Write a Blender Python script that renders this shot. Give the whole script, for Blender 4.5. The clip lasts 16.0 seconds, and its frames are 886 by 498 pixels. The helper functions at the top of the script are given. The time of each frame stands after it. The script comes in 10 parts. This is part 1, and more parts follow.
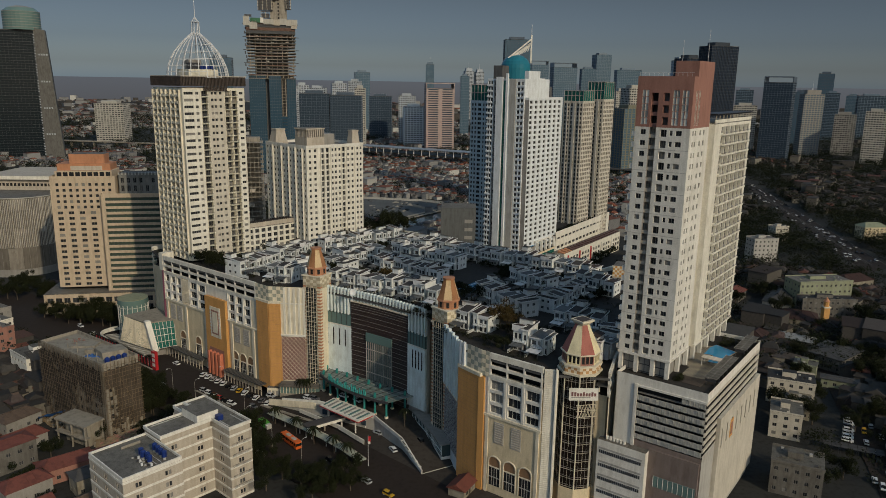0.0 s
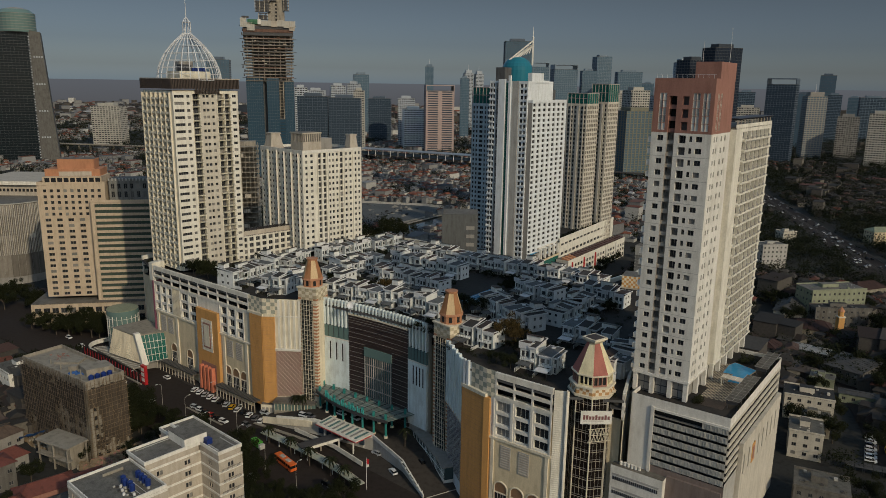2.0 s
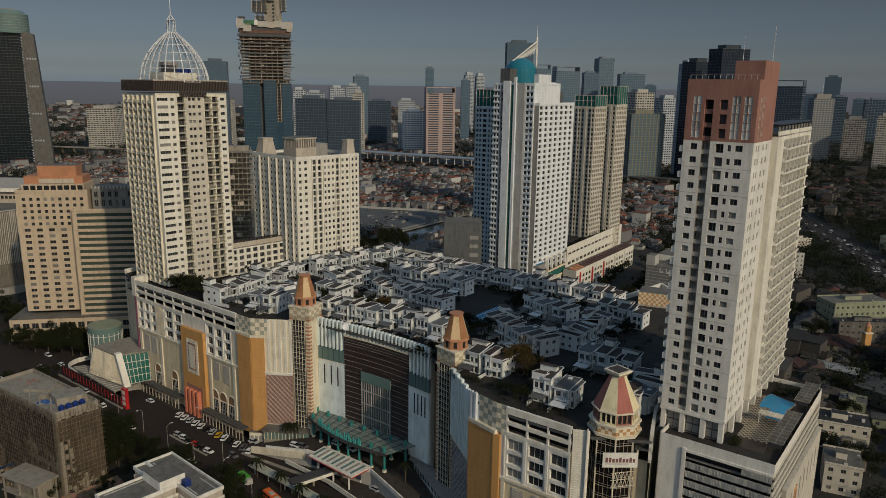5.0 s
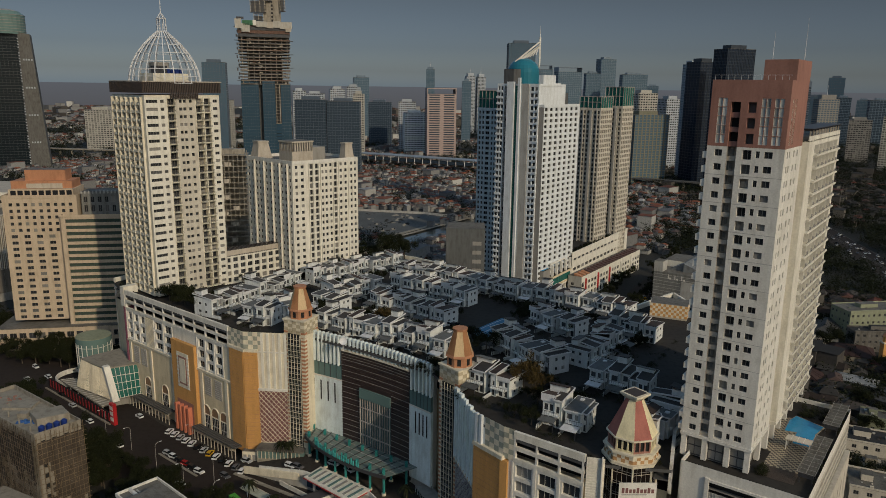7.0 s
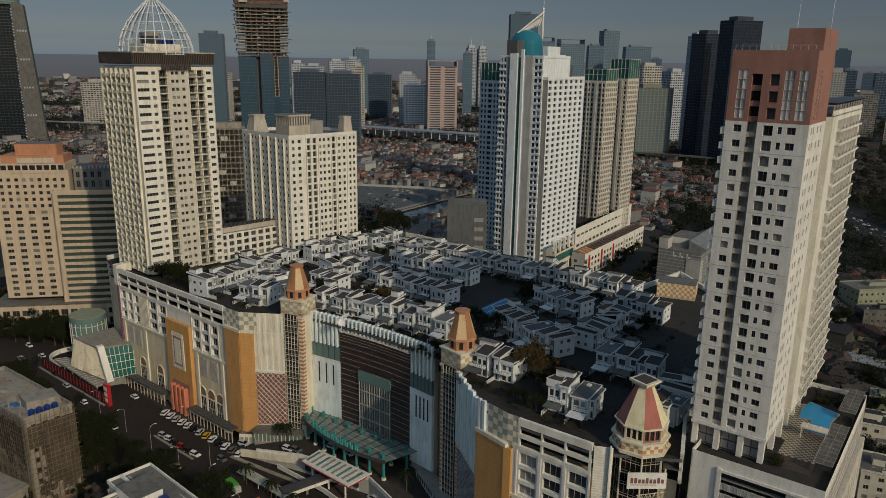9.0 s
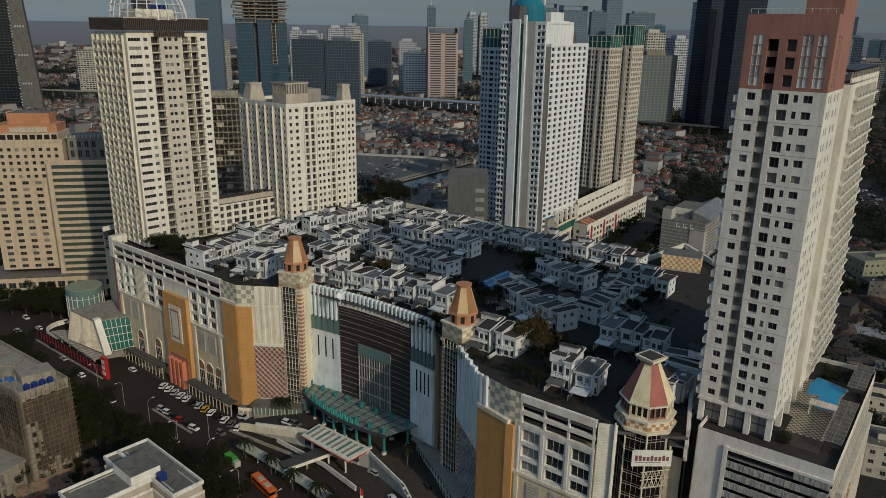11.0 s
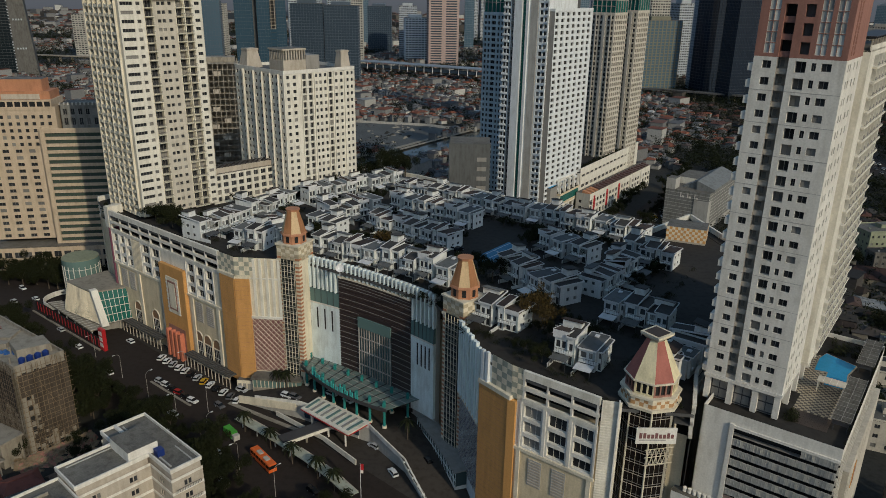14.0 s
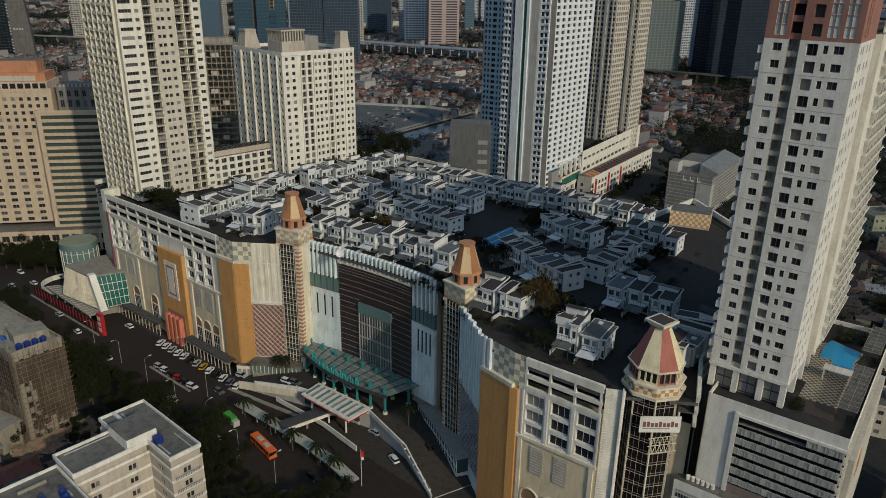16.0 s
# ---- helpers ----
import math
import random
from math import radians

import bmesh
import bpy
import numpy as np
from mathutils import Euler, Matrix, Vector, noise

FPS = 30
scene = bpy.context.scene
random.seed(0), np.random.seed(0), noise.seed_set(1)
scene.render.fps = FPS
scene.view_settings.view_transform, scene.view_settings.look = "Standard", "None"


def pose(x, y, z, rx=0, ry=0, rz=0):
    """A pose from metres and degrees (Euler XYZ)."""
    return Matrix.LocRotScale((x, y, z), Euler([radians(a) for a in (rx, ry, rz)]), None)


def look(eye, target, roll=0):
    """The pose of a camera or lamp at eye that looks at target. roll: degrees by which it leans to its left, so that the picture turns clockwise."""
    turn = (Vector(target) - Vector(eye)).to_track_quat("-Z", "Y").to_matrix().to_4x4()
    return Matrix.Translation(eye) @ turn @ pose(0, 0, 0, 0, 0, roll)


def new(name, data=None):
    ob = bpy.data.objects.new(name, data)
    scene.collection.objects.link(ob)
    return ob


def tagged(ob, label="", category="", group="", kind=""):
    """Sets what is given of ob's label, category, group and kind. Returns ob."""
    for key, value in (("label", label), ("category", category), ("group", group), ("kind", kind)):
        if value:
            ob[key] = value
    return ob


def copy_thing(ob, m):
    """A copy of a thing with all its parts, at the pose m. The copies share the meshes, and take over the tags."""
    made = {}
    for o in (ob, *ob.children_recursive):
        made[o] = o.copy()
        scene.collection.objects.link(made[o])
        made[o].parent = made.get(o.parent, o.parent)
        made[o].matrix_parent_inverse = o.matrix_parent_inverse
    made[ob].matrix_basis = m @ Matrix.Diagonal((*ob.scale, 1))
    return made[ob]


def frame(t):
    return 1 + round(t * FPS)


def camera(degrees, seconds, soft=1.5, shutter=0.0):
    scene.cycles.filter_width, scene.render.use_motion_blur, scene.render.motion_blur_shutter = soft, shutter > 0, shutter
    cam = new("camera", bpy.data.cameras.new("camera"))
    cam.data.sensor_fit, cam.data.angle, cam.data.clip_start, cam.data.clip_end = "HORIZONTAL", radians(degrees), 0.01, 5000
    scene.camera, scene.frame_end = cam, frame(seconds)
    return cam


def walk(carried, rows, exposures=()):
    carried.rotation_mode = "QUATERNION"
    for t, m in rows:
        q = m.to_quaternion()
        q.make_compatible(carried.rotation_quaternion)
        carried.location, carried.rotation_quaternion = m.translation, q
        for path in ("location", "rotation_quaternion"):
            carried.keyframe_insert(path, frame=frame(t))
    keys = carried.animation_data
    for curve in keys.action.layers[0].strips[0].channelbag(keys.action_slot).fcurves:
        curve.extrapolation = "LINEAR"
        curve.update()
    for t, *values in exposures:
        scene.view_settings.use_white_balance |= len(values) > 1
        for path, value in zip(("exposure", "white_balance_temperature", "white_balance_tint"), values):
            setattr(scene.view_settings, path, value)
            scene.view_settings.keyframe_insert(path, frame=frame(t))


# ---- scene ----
cam = camera(62.62, 16.0, soft=0.45)
PATH = [  # seconds, x, y, z, yaw, pitch, roll
    (0, 0.52, 0.27, 134.06, -0.958, -12.905, -0.863),
    (0.5, 0.32, 3.70, 134.17, -0.974, -12.888, -0.848),
    (1, 0.11, 7.21, 134.17, -0.984, -12.844, -0.825),
    (1.5, -0.12, 10.79, 134.15, -0.998, -12.797, -0.816),
    (2, -0.27, 14.48, 134.15, -1.019, -12.741, -0.821),
    (2.5, -0.39, 18.28, 134.14, -1.027, -12.694, -0.812),
    (3, -0.47, 22.13, 134.16, -1.033, -12.662, -0.796),
    (3.5, -0.62, 25.94, 134.16, -1.025, -12.656, -0.795),
    (4, -0.83, 29.77, 134.12, -1.028, -12.648, -0.799),
    (6.5, -1.35, 48.29, 134.12, -0.973, -12.506, -0.757),
    (7, -1.47, 51.27, 134.22, -0.961, -12.520, -0.748),
    (7.5, -1.54, 53.83, 134.16, -0.946, -12.825, -0.759),
    (8, -1.60, 56.01, 134.03, -0.931, -13.359, -0.777),
    (8.5, -1.64, 57.89, 133.94, -0.928, -13.965, -0.793),
    (9, -1.70, 59.64, 133.86, -0.910, -14.570, -0.812),
    (11.5, -1.81, 65.56, 133.31, -0.875, -17.522, -0.792),
    (12, -1.89, 66.36, 133.30, -0.874, -18.020, -0.820),
    (12.5, -1.90, 67.23, 133.30, -0.855, -18.417, -0.828),
    (13, -1.83, 68.05, 133.31, -0.832, -18.789, -0.833),
    (13.5, -1.84, 68.82, 133.31, -0.821, -19.161, -0.848),
    (14, -1.89, 69.53, 133.25, -0.814, -19.522, -0.872),
    (14.5, -1.93, 70.21, 133.18, -0.800, -19.866, -0.898),
    (15, -1.97, 70.89, 133.12, -0.789, -20.224, -0.905),
    (15.5, -2.12, 71.61, 133.16, -0.786, -20.583, -0.909),
    (16, -2.24, 72.33, 133.21, -0.806, -20.927, -0.916),
]
EXPOSURES = [(0, -0.60, 6580, 12.5), (4, -0.63, 6650, 13.5), (8, -0.66, 6680, 14.0), (10, -0.62, 6420, 12.3), (12, -0.57, 6260, 11.8), (16, -0.51, 6160, 11.6)]
walk(cam, [(t, pose(x, y, z, 90 + pitch, roll, yaw)) for t, x, y, z, yaw, pitch, roll in PATH], EXPOSURES)

# ---- world, sun, exposure ----
SUN_DIR = Vector((0.55, -0.835, 0.0)).normalized()
SUN_ELEV = radians(27)
world = bpy.data.worlds.new("late_afternoon_sky")
scene.world = world
world.use_nodes = True
wn = world.node_tree
wn.nodes.clear()
sky = wn.nodes.new("ShaderNodeTexSky")
sky.sky_type = "NISHITA"
sky.sun_disc = False
sky.sun_elevation = SUN_ELEV
sky.sun_rotation = math.atan2(SUN_DIR.x, SUN_DIR.y)
sky.air_density, sky.dust_density, sky.ozone_density = 1.0, 1.2, 2.0
bg = wn.nodes.new("ShaderNodeBackground")
bg.inputs["Strength"].default_value = 0.165
wo = wn.nodes.new("ShaderNodeOutputWorld")
# smog dulls the sky towards the horizon, evenly all round
tc = wn.nodes.new("ShaderNodeTexCoord")
sep = wn.nodes.new("ShaderNodeSeparateXYZ")
wn.links.new(tc.outputs["Generated"], sep.inputs[0])
smog = wn.nodes.new("ShaderNodeValToRGB")
SMOG = ((0.0, (0.50, 0.615, 0.83)), (1.0, (1.34, 1.42, 1.18)), (0.02, (0.335, 0.39, 0.51)), (0.05, (0.258, 0.288, 0.37)), (0.115, (0.235, 0.228, 0.24)), (0.2, (0.46, 0.465, 0.46)), (0.35, (0.80, 0.86, 0.79)))
while len(smog.color_ramp.elements) < len(SMOG):
    smog.color_ramp.elements.new(0.5)
for e, (p, c) in zip(smog.color_ramp.elements, sorted(SMOG)):
    e.position, e.color = p, (*c, 1)
wn.links.new(sep.outputs["Z"], smog.inputs[0])
tint = wn.nodes.new("ShaderNodeMix")
tint.data_type, tint.blend_type = "RGBA", "MULTIPLY"
tint.inputs[0].default_value = 1.0
wn.links.new(sky.outputs[0], tint.inputs[6])
wn.links.new(smog.outputs[0], tint.inputs[7])
wn.links.new(tint.outputs[2], bg.inputs[0])
wn.links.new(bg.outputs[0], wo.inputs[0])

sun_data = bpy.data.lights.new("sun", "SUN")
sun_data.energy = 2.7
sun_data.angle = radians(1.0)
sun_data.color = (1.0, 0.87, 0.63)
sun = new("sun", sun_data)
sun.matrix_world = look((SUN_DIR * math.cos(SUN_ELEV) + Vector((0, 0, math.sin(SUN_ELEV)))) * 500, (0, 0, 0))

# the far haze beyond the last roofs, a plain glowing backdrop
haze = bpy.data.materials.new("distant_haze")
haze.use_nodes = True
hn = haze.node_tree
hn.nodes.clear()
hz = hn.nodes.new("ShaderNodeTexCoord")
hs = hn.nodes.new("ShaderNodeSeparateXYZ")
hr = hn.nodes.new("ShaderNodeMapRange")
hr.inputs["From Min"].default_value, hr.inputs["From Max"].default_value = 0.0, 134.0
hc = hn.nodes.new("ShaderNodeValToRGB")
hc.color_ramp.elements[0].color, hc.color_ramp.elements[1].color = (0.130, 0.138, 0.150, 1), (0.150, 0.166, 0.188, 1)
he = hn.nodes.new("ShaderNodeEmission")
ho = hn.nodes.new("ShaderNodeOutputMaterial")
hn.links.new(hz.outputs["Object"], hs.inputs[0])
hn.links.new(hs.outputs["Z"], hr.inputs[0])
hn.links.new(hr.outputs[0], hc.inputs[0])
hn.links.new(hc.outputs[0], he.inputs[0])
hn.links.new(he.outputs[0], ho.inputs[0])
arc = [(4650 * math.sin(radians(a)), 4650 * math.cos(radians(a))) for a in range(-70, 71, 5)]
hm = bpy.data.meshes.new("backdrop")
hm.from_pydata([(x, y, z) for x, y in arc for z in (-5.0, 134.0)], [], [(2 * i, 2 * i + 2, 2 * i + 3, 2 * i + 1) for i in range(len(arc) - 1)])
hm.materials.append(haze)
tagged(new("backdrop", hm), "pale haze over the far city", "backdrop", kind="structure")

# ---- materials ----
def node_material(name):
    m = bpy.data.materials.new(name)
    m.use_nodes = True
    nt = m.node_tree
    return m, nt, nt.nodes["Principled BSDF"]


def ramp(nt, fac, stops):
    r = nt.nodes.new("ShaderNodeValToRGB")
    el = r.color_ramp.elements
    while len(el) < len(stops):
        el.new(0.5)
    for e, (p, c) in zip(el, stops):
        e.position, e.color = p, (*c, 1)
    nt.links.new(fac, r.inputs[0])
    return r.outputs[0]


def tex_noise(nt, coord, scale, detail=4.0, stretch=None):
    if stretch:
        mp = nt.nodes.new("ShaderNodeMapping")
        mp.inputs["Scale"].default_value = stretch
        nt.links.new(coord, mp.inputs[0])
        coord = mp.outputs[0]
    n = nt.nodes.new("ShaderNodeTexNoise")
    n.inputs["Scale"].default_value = scale
    n.inputs["Detail"].default_value = detail
    nt.links.new(coord, n.inputs["Vector"])
    return n.outputs["Fac"]


def mix(nt, kind, fac, a, b):
    n = nt.nodes.new("ShaderNodeMix")
    n.data_type = "RGBA"
    n.blend_type = kind
    for socket, value in ((n.inputs[0], fac), (n.inputs[6], a), (n.inputs[7], b)):
        if isinstance(value, (int, float)):
            socket.default_value = value
        elif isinstance(value, tuple):
            socket.default_value = (*value, 1)
        else:
            nt.links.new(value, socket)
    return n.outputs[2]


def bumped(nt, bsdf, height, strength=0.3, distance=0.05):
    b = nt.nodes.new("ShaderNodeBump")
    b.inputs["Strength"].default_value = strength
    b.inputs["Distance"].default_value = distance
    nt.links.new(height, b.inputs["Height"])
    nt.links.new(b.outputs[0], bsdf.inputs["Normal"])


def surface(name, color, rough=0.75, grime=0.3, grain=0.3, metal=0.0, streaks=True, vary=0.0, island=False, scale=0.15):
    """A weathered matt surface: broad patches, rain streaks, fine grain."""
    m, nt, bsdf = node_material(name)
    coord = nt.nodes.new("ShaderNodeTexCoord").outputs["Object"]
    dark = tuple(c * 0.62 for c in color)
    broad = tex_noise(nt, coord, scale, 5)
    col = mix(nt, "MIX", ramp(nt, broad, [(0.35, (0, 0, 0)), (0.75, (grime,) * 3)]), color, dark)
    if streaks:
        st = tex_noise(nt, coord, 1.0, 4, (0.9, 0.9, 0.05))
        col = mix(nt, "MULTIPLY", grime, col, ramp(nt, st, [(0.35, (0.72, 0.70, 0.66)), (0.6, (1, 1, 1))]))
    fine = tex_noise(nt, coord, 2.5, 6)
    col = mix(nt, "MULTIPLY", grain, col, ramp(nt, fine, [(0.3, (0.6, 0.6, 0.6)), (0.7, (1.15, 1.15, 1.15))]))
    mid = tex_noise(nt, coord, 0.55, 5, (1, 1, 0.35) if streaks else None)
    col = mix(nt, "MULTIPLY", min(1.0, grime * 1.5), col, ramp(nt, mid, [(0.34, (0.70, 0.68, 0.64)), (0.5, (1, 1, 1)), (0.68, (1.08, 1.08, 1.08))]))
    if vary:
        if island:
            rnd = nt.nodes.new("ShaderNodeNewGeometry").outputs["Random Per Island"]
        else:
            rnd = nt.nodes.new("ShaderNodeObjectInfo").outputs["Random"]
        col = mix(nt, "MULTIPLY", vary, col, ramp(nt, rnd, [(0.0, (0.55, 0.55, 0.57)), (0.5, (1, 1, 1)), (1.0, (1.25, 1.2, 1.1))]))
    nt.links.new(col, bsdf.inputs["Base Color"])
    bsdf.inputs["Roughness"].default_value = rough
    bsdf.inputs["Metallic"].default_value = metal
    if rough >= 0.75 and max(color) < 0.08:
        bsdf.inputs["Specular IOR Level"].default_value = 0.3
    bumped(nt, bsdf, fine, 0.2, 0.03)
    return m


def pane(name, color, rough=0.08, vary=True, island=False, light=(0.25, 0.24, 0.22)):
    """Window glass seen from outside; some panes have light curtains behind them."""
    m, nt, bsdf = node_material(name)
    if island:
        rnd = nt.nodes.new("ShaderNodeNewGeometry").outputs["Random Per Island"]
    else:
        rnd = nt.nodes.new("ShaderNodeObjectInfo").outputs["Random"]
    stops = [(0.0, tuple(c * 0.6 for c in color)), (0.55, color), (0.8, tuple(c * 1.5 for c in color)), (0.9, light)]
    if vary:
        nt.links.new(ramp(nt, rnd, stops), bsdf.inputs["Base Color"])
    else:
        bsdf.inputs["Base Color"].default_value = (*color, 1)
    bsdf.inputs["Roughness"].default_value = rough
    bsdf.inputs["IOR"].default_value = 1.28
    return m


def by_island(name, stops, rough=0.85, grain=0.4):
    """Many joined pieces, each with a colour of its own."""
    m, nt, bsdf = node_material(name)
    rnd = nt.nodes.new("ShaderNodeNewGeometry").outputs["Random Per Island"]
    coord = nt.nodes.new("ShaderNodeTexCoord").outputs["Object"]
    col = ramp(nt, rnd, stops)
    col = mix(nt, "MULTIPLY", grain, col, ramp(nt, tex_noise(nt, coord, 0.8, 5), [(0.3, (0.5, 0.5, 0.5)), (0.7, (1.2, 1.2, 1.2))]))
    nt.links.new(col, bsdf.inputs["Base Color"])
    bsdf.inputs["Roughness"].default_value = rough
    bsdf.inputs["Specular IOR Level"].default_value = 0.2
    return m


def leafy(name, a, b):
    m, nt, bsdf = node_material(name)
    rnd = nt.nodes.new("ShaderNodeNewGeometry").outputs["Random Per Island"]
    obj = nt.nodes.new("ShaderNodeObjectInfo").outputs["Random"]
    col = ramp(nt, rnd, [(0.0, a), (1.0, b)])
    col = mix(nt, "MULTIPLY", 0.5, col, ramp(nt, obj, [(0.0, (0.6, 0.65, 0.6)), (1.0, (1.3, 1.2, 0.9))]))
    nt.links.new(col, bsdf.inputs["Base Color"])
    bsdf.inputs["Roughness"].default_value = 0.7
    bsdf.inputs["Specular IOR Level"].default_value = 0.12
    return m


WHITE = surface("white_paint", (0.78, 0.75, 0.68))
OFFWHITE = surface("cream_white_paint", (0.79, 0.75, 0.65))
TOWERCREAM = surface("warm_cream_render", (0.775, 0.715, 0.575))
CREAM = surface("cream_paint", (0.72, 0.60, 0.40))
PALE = surface("pale_cream_panel", (0.78, 0.70, 0.54), streaks=True)
ORANGE = surface("orange_tile_cladding", (0.62, 0.32, 0.10), grime=0.2)
SALMON = surface("salmon_red_paint", (0.66, 0.21, 0.12), grime=0.2)
TERRACOTTA = surface("terracotta_paint", (0.50, 0.23, 0.12), grime=0.3)
BRICKRED = surface("brick_red_paint", (0.34, 0.165, 0.125), grime=0.3)
TAUPE = surface("taupe_paint", (0.50, 0.44, 0.36))
GREYWALL = surface("grey_paint", (0.30, 0.285, 0.26))
MIDGREY = surface("mid_grey_paint", (0.45, 0.435, 0.40))
CONCRETE = surface("bare_concrete", (0.33, 0.295, 0.24), grime=0.6)
DARKSLAB = surface("dark_concrete", (0.10, 0.10, 0.10), grime=0.5)
ROOFGREY = surface("roof_membrane", (0.18, 0.165, 0.14), grime=1.0, grain=0.8, streaks=False)
BROWNLOUVRE = surface("dark_brown_louvre", (0.055, 0.038, 0.036), rough=0.4, grime=0.2)
BROWNWOOD = surface("dark_brown_slat", (0.06, 0.042, 0.032), rough=0.6)
TEAL = surface("teal_paint", (0.03, 0.25, 0.23), rough=0.4, grime=0.3)
STEEL = surface("white_steel", (0.7, 0.7, 0.7), rough=0.4, grime=0.2, streaks=False)
DARKSTEEL = surface("dark_steel", (0.05, 0.05, 0.055), rough=0.5, streaks=False)
DIAMOND = surface("dull_red_panel", (0.20, 0.085, 0.08), grime=0.3)
VIOLET = surface("violet_panel", (0.09, 0.07, 0.13), grime=0.3)
ASPHALT = surface("asphalt", (0.029, 0.021, 0.017), rough=0.9, grime=0.5, streaks=False, scale=0.05)
FOREPAVE = surface("worn_forecourt_asphalt", (0.052, 0.044, 0.037), rough=0.9, grime=0.6, streaks=False, scale=0.06)
DECK = surface("deck_paving", (0.036, 0.032, 0.028), rough=0.9, grime=0.6, streaks=False, scale=0.08)
PAVING = surface("light_paving", (0.29, 0.26, 0.21), rough=0.9, grime=0.5, streaks=False)
EARTH = surface("earth_and_scrub", (0.034, 0.034, 0.031), rough=0.95, grime=0.7, streaks=False, scale=0.02)
POOLBLUE = surface("pool_tile_water", (0.03, 0.30, 0.55), rough=0.12, grime=0.2, streaks=False, scale=0.4)
COURT = surface("blue_sport_court", (0.06, 0.22, 0.36), rough=0.8, streaks=False)
GLASS = pane("window_glass", (0.035, 0.037, 0.04))
GLASSJ = pane("window_glass_far", (0.035, 0.037, 0.04), island=True)
FRAMEGREY = surface("grey_window_frame", (0.20, 0.19, 0.175), rough=0.5, streaks=False)
GREENGLASS = pane("green_glass", (0.02, 0.12, 0.10), vary=False)
TEALGLASS = pane("grey_green_glass", (0.13, 0.205, 0.19), vary=False, rough=0.25)
# skyline glass lightened and blued, part of the far haze in its colour
BLUEGLASS = pane("hazed_blue_glass", (0.085, 0.14, 0.185), vary=False, rough=0.14)
DARKGLASS = pane("dark_curtain_glass", (0.045, 0.066, 0.09), vary=False, rough=0.12)
SKYGLASS = pane("turquoise_glass", (0.02, 0.16, 0.22), vary=False, rough=0.15)
# near-black: shade inside openings as colour; also the black hoarding boards
VOIDDARK = surface("near_black_voids_and_boards", (0.02, 0.02, 0.02), streaks=False)
# low-house colours cooled and lightened, with distance haze put in
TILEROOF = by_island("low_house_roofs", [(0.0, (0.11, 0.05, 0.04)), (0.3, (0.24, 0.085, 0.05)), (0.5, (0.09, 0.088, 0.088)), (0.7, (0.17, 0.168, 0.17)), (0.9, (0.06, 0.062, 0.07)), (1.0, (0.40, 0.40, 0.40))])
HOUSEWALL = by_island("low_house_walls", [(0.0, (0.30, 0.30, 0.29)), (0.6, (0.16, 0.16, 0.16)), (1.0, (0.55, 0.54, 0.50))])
VILLAROOF = surface("dark_villa_roof", (0.058, 0.054, 0.052), grime=0.4, vary=0.7, streaks=False)
VILLAWALL = surface("villa_white_wall", (0.74, 0.76, 0.75), vary=0.35, grime=0.25)
LEAF = leafy("tree_leaves", (0.008, 0.010, 0.004), (0.024, 0.029, 0.011))
LEAFDRY = leafy("dry_tree_leaves", (0.04, 0.028, 0.012), (0.09, 0.062, 0.022))
BARK = surface("bark", (0.09, 0.07, 0.05), streaks=False)
BLUETANK = surface("blue_plastic_tank", (0.01, 0.03, 0.16), rough=0.4, streaks=False, grime=0.1)
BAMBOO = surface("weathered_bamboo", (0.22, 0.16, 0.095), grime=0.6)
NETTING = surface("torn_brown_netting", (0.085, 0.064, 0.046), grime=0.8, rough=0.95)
REDPAINT = surface("red_paint", (0.45, 0.02, 0.025), rough=0.4, streaks=False)
BUSORANGE = surface("orange_vehicle_paint", (0.70, 0.13, 0.02), rough=0.35, streaks=False, grime=0.1)
LIME = surface("bright_green_paint", (0.06, 0.35, 0.04), rough=0.4, streaks=False)
RUBBER = surface("black_rubber", (0.02, 0.02, 0.02), rough=0.8, streaks=False)
RAILBLUE = surface("pale_blue_metal", (0.25, 0.30, 0.36), rough=0.5)
WATER = surface("canal_water", (0.05, 0.06, 0.055), rough=0.15, grime=0.3, streaks=False)
GREENNET = surface("green_safety_net", (0.05, 0.17, 0.09), grime=0.5)
WARMTOWER = surface("warm_beige_paint", (0.58, 0.46, 0.33))
PINKWALL = surface("faded_pink_orange_paint", (0.60, 0.34, 0.20))
LOUVRE = surface("light_grey_louvre", (0.56, 0.54, 0.49), vary=0.4)
# darker copies of the low-house colours, holding shade as colour
ROOFDARK = by_island("dimmed_low_roofs", [(0.0, (0.035, 0.022, 0.017)), (0.35, (0.042, 0.038, 0.034)), (0.6, (0.028, 0.026, 0.025)), (0.85, (0.075, 0.068, 0.06)), (1.0, (0.12, 0.042, 0.03))])
WALLDARK = by_island("dimmed_low_walls", [(0.0, (0.10, 0.09, 0.08)), (0.6, (0.055, 0.05, 0.046)), (1.0, (0.22, 0.20, 0.165))])
VILLAGLASS = pane("villa_window_glass", (0.06, 0.065, 0.07), light=(0.3, 0.3, 0.28))
# rear riverside tower's shade tint, as a base colour
SHADEBLUE = surface("shade_blue_facade", (0.58, 0.66, 0.68))
GREIGE = surface("greige_paint", (0.60, 0.55, 0.46))
RIBBONGLASS = pane("ribbon_window_glass", (0.06, 0.085, 0.07), vary=False, rough=0.1)
STONEGREY = surface("striped_grey_cladding", (0.22, 0.22, 0.205), grime=0.5)
BROWNGLASS = pane("dark_brown_glass", (0.014, 0.011, 0.010), vary=False, rough=0.12)
TENTCREAM = surface("cream_yellow_roof", (0.78, 0.69, 0.45))
BAYGLASS = pane("lift_bay_glass", (0.028, 0.034, 0.032), vary=False, rough=0.08)
PALEPANE = pane("curtained_glass", (0.36, 0.37, 0.35), light=(0.6, 0.6, 0.56))
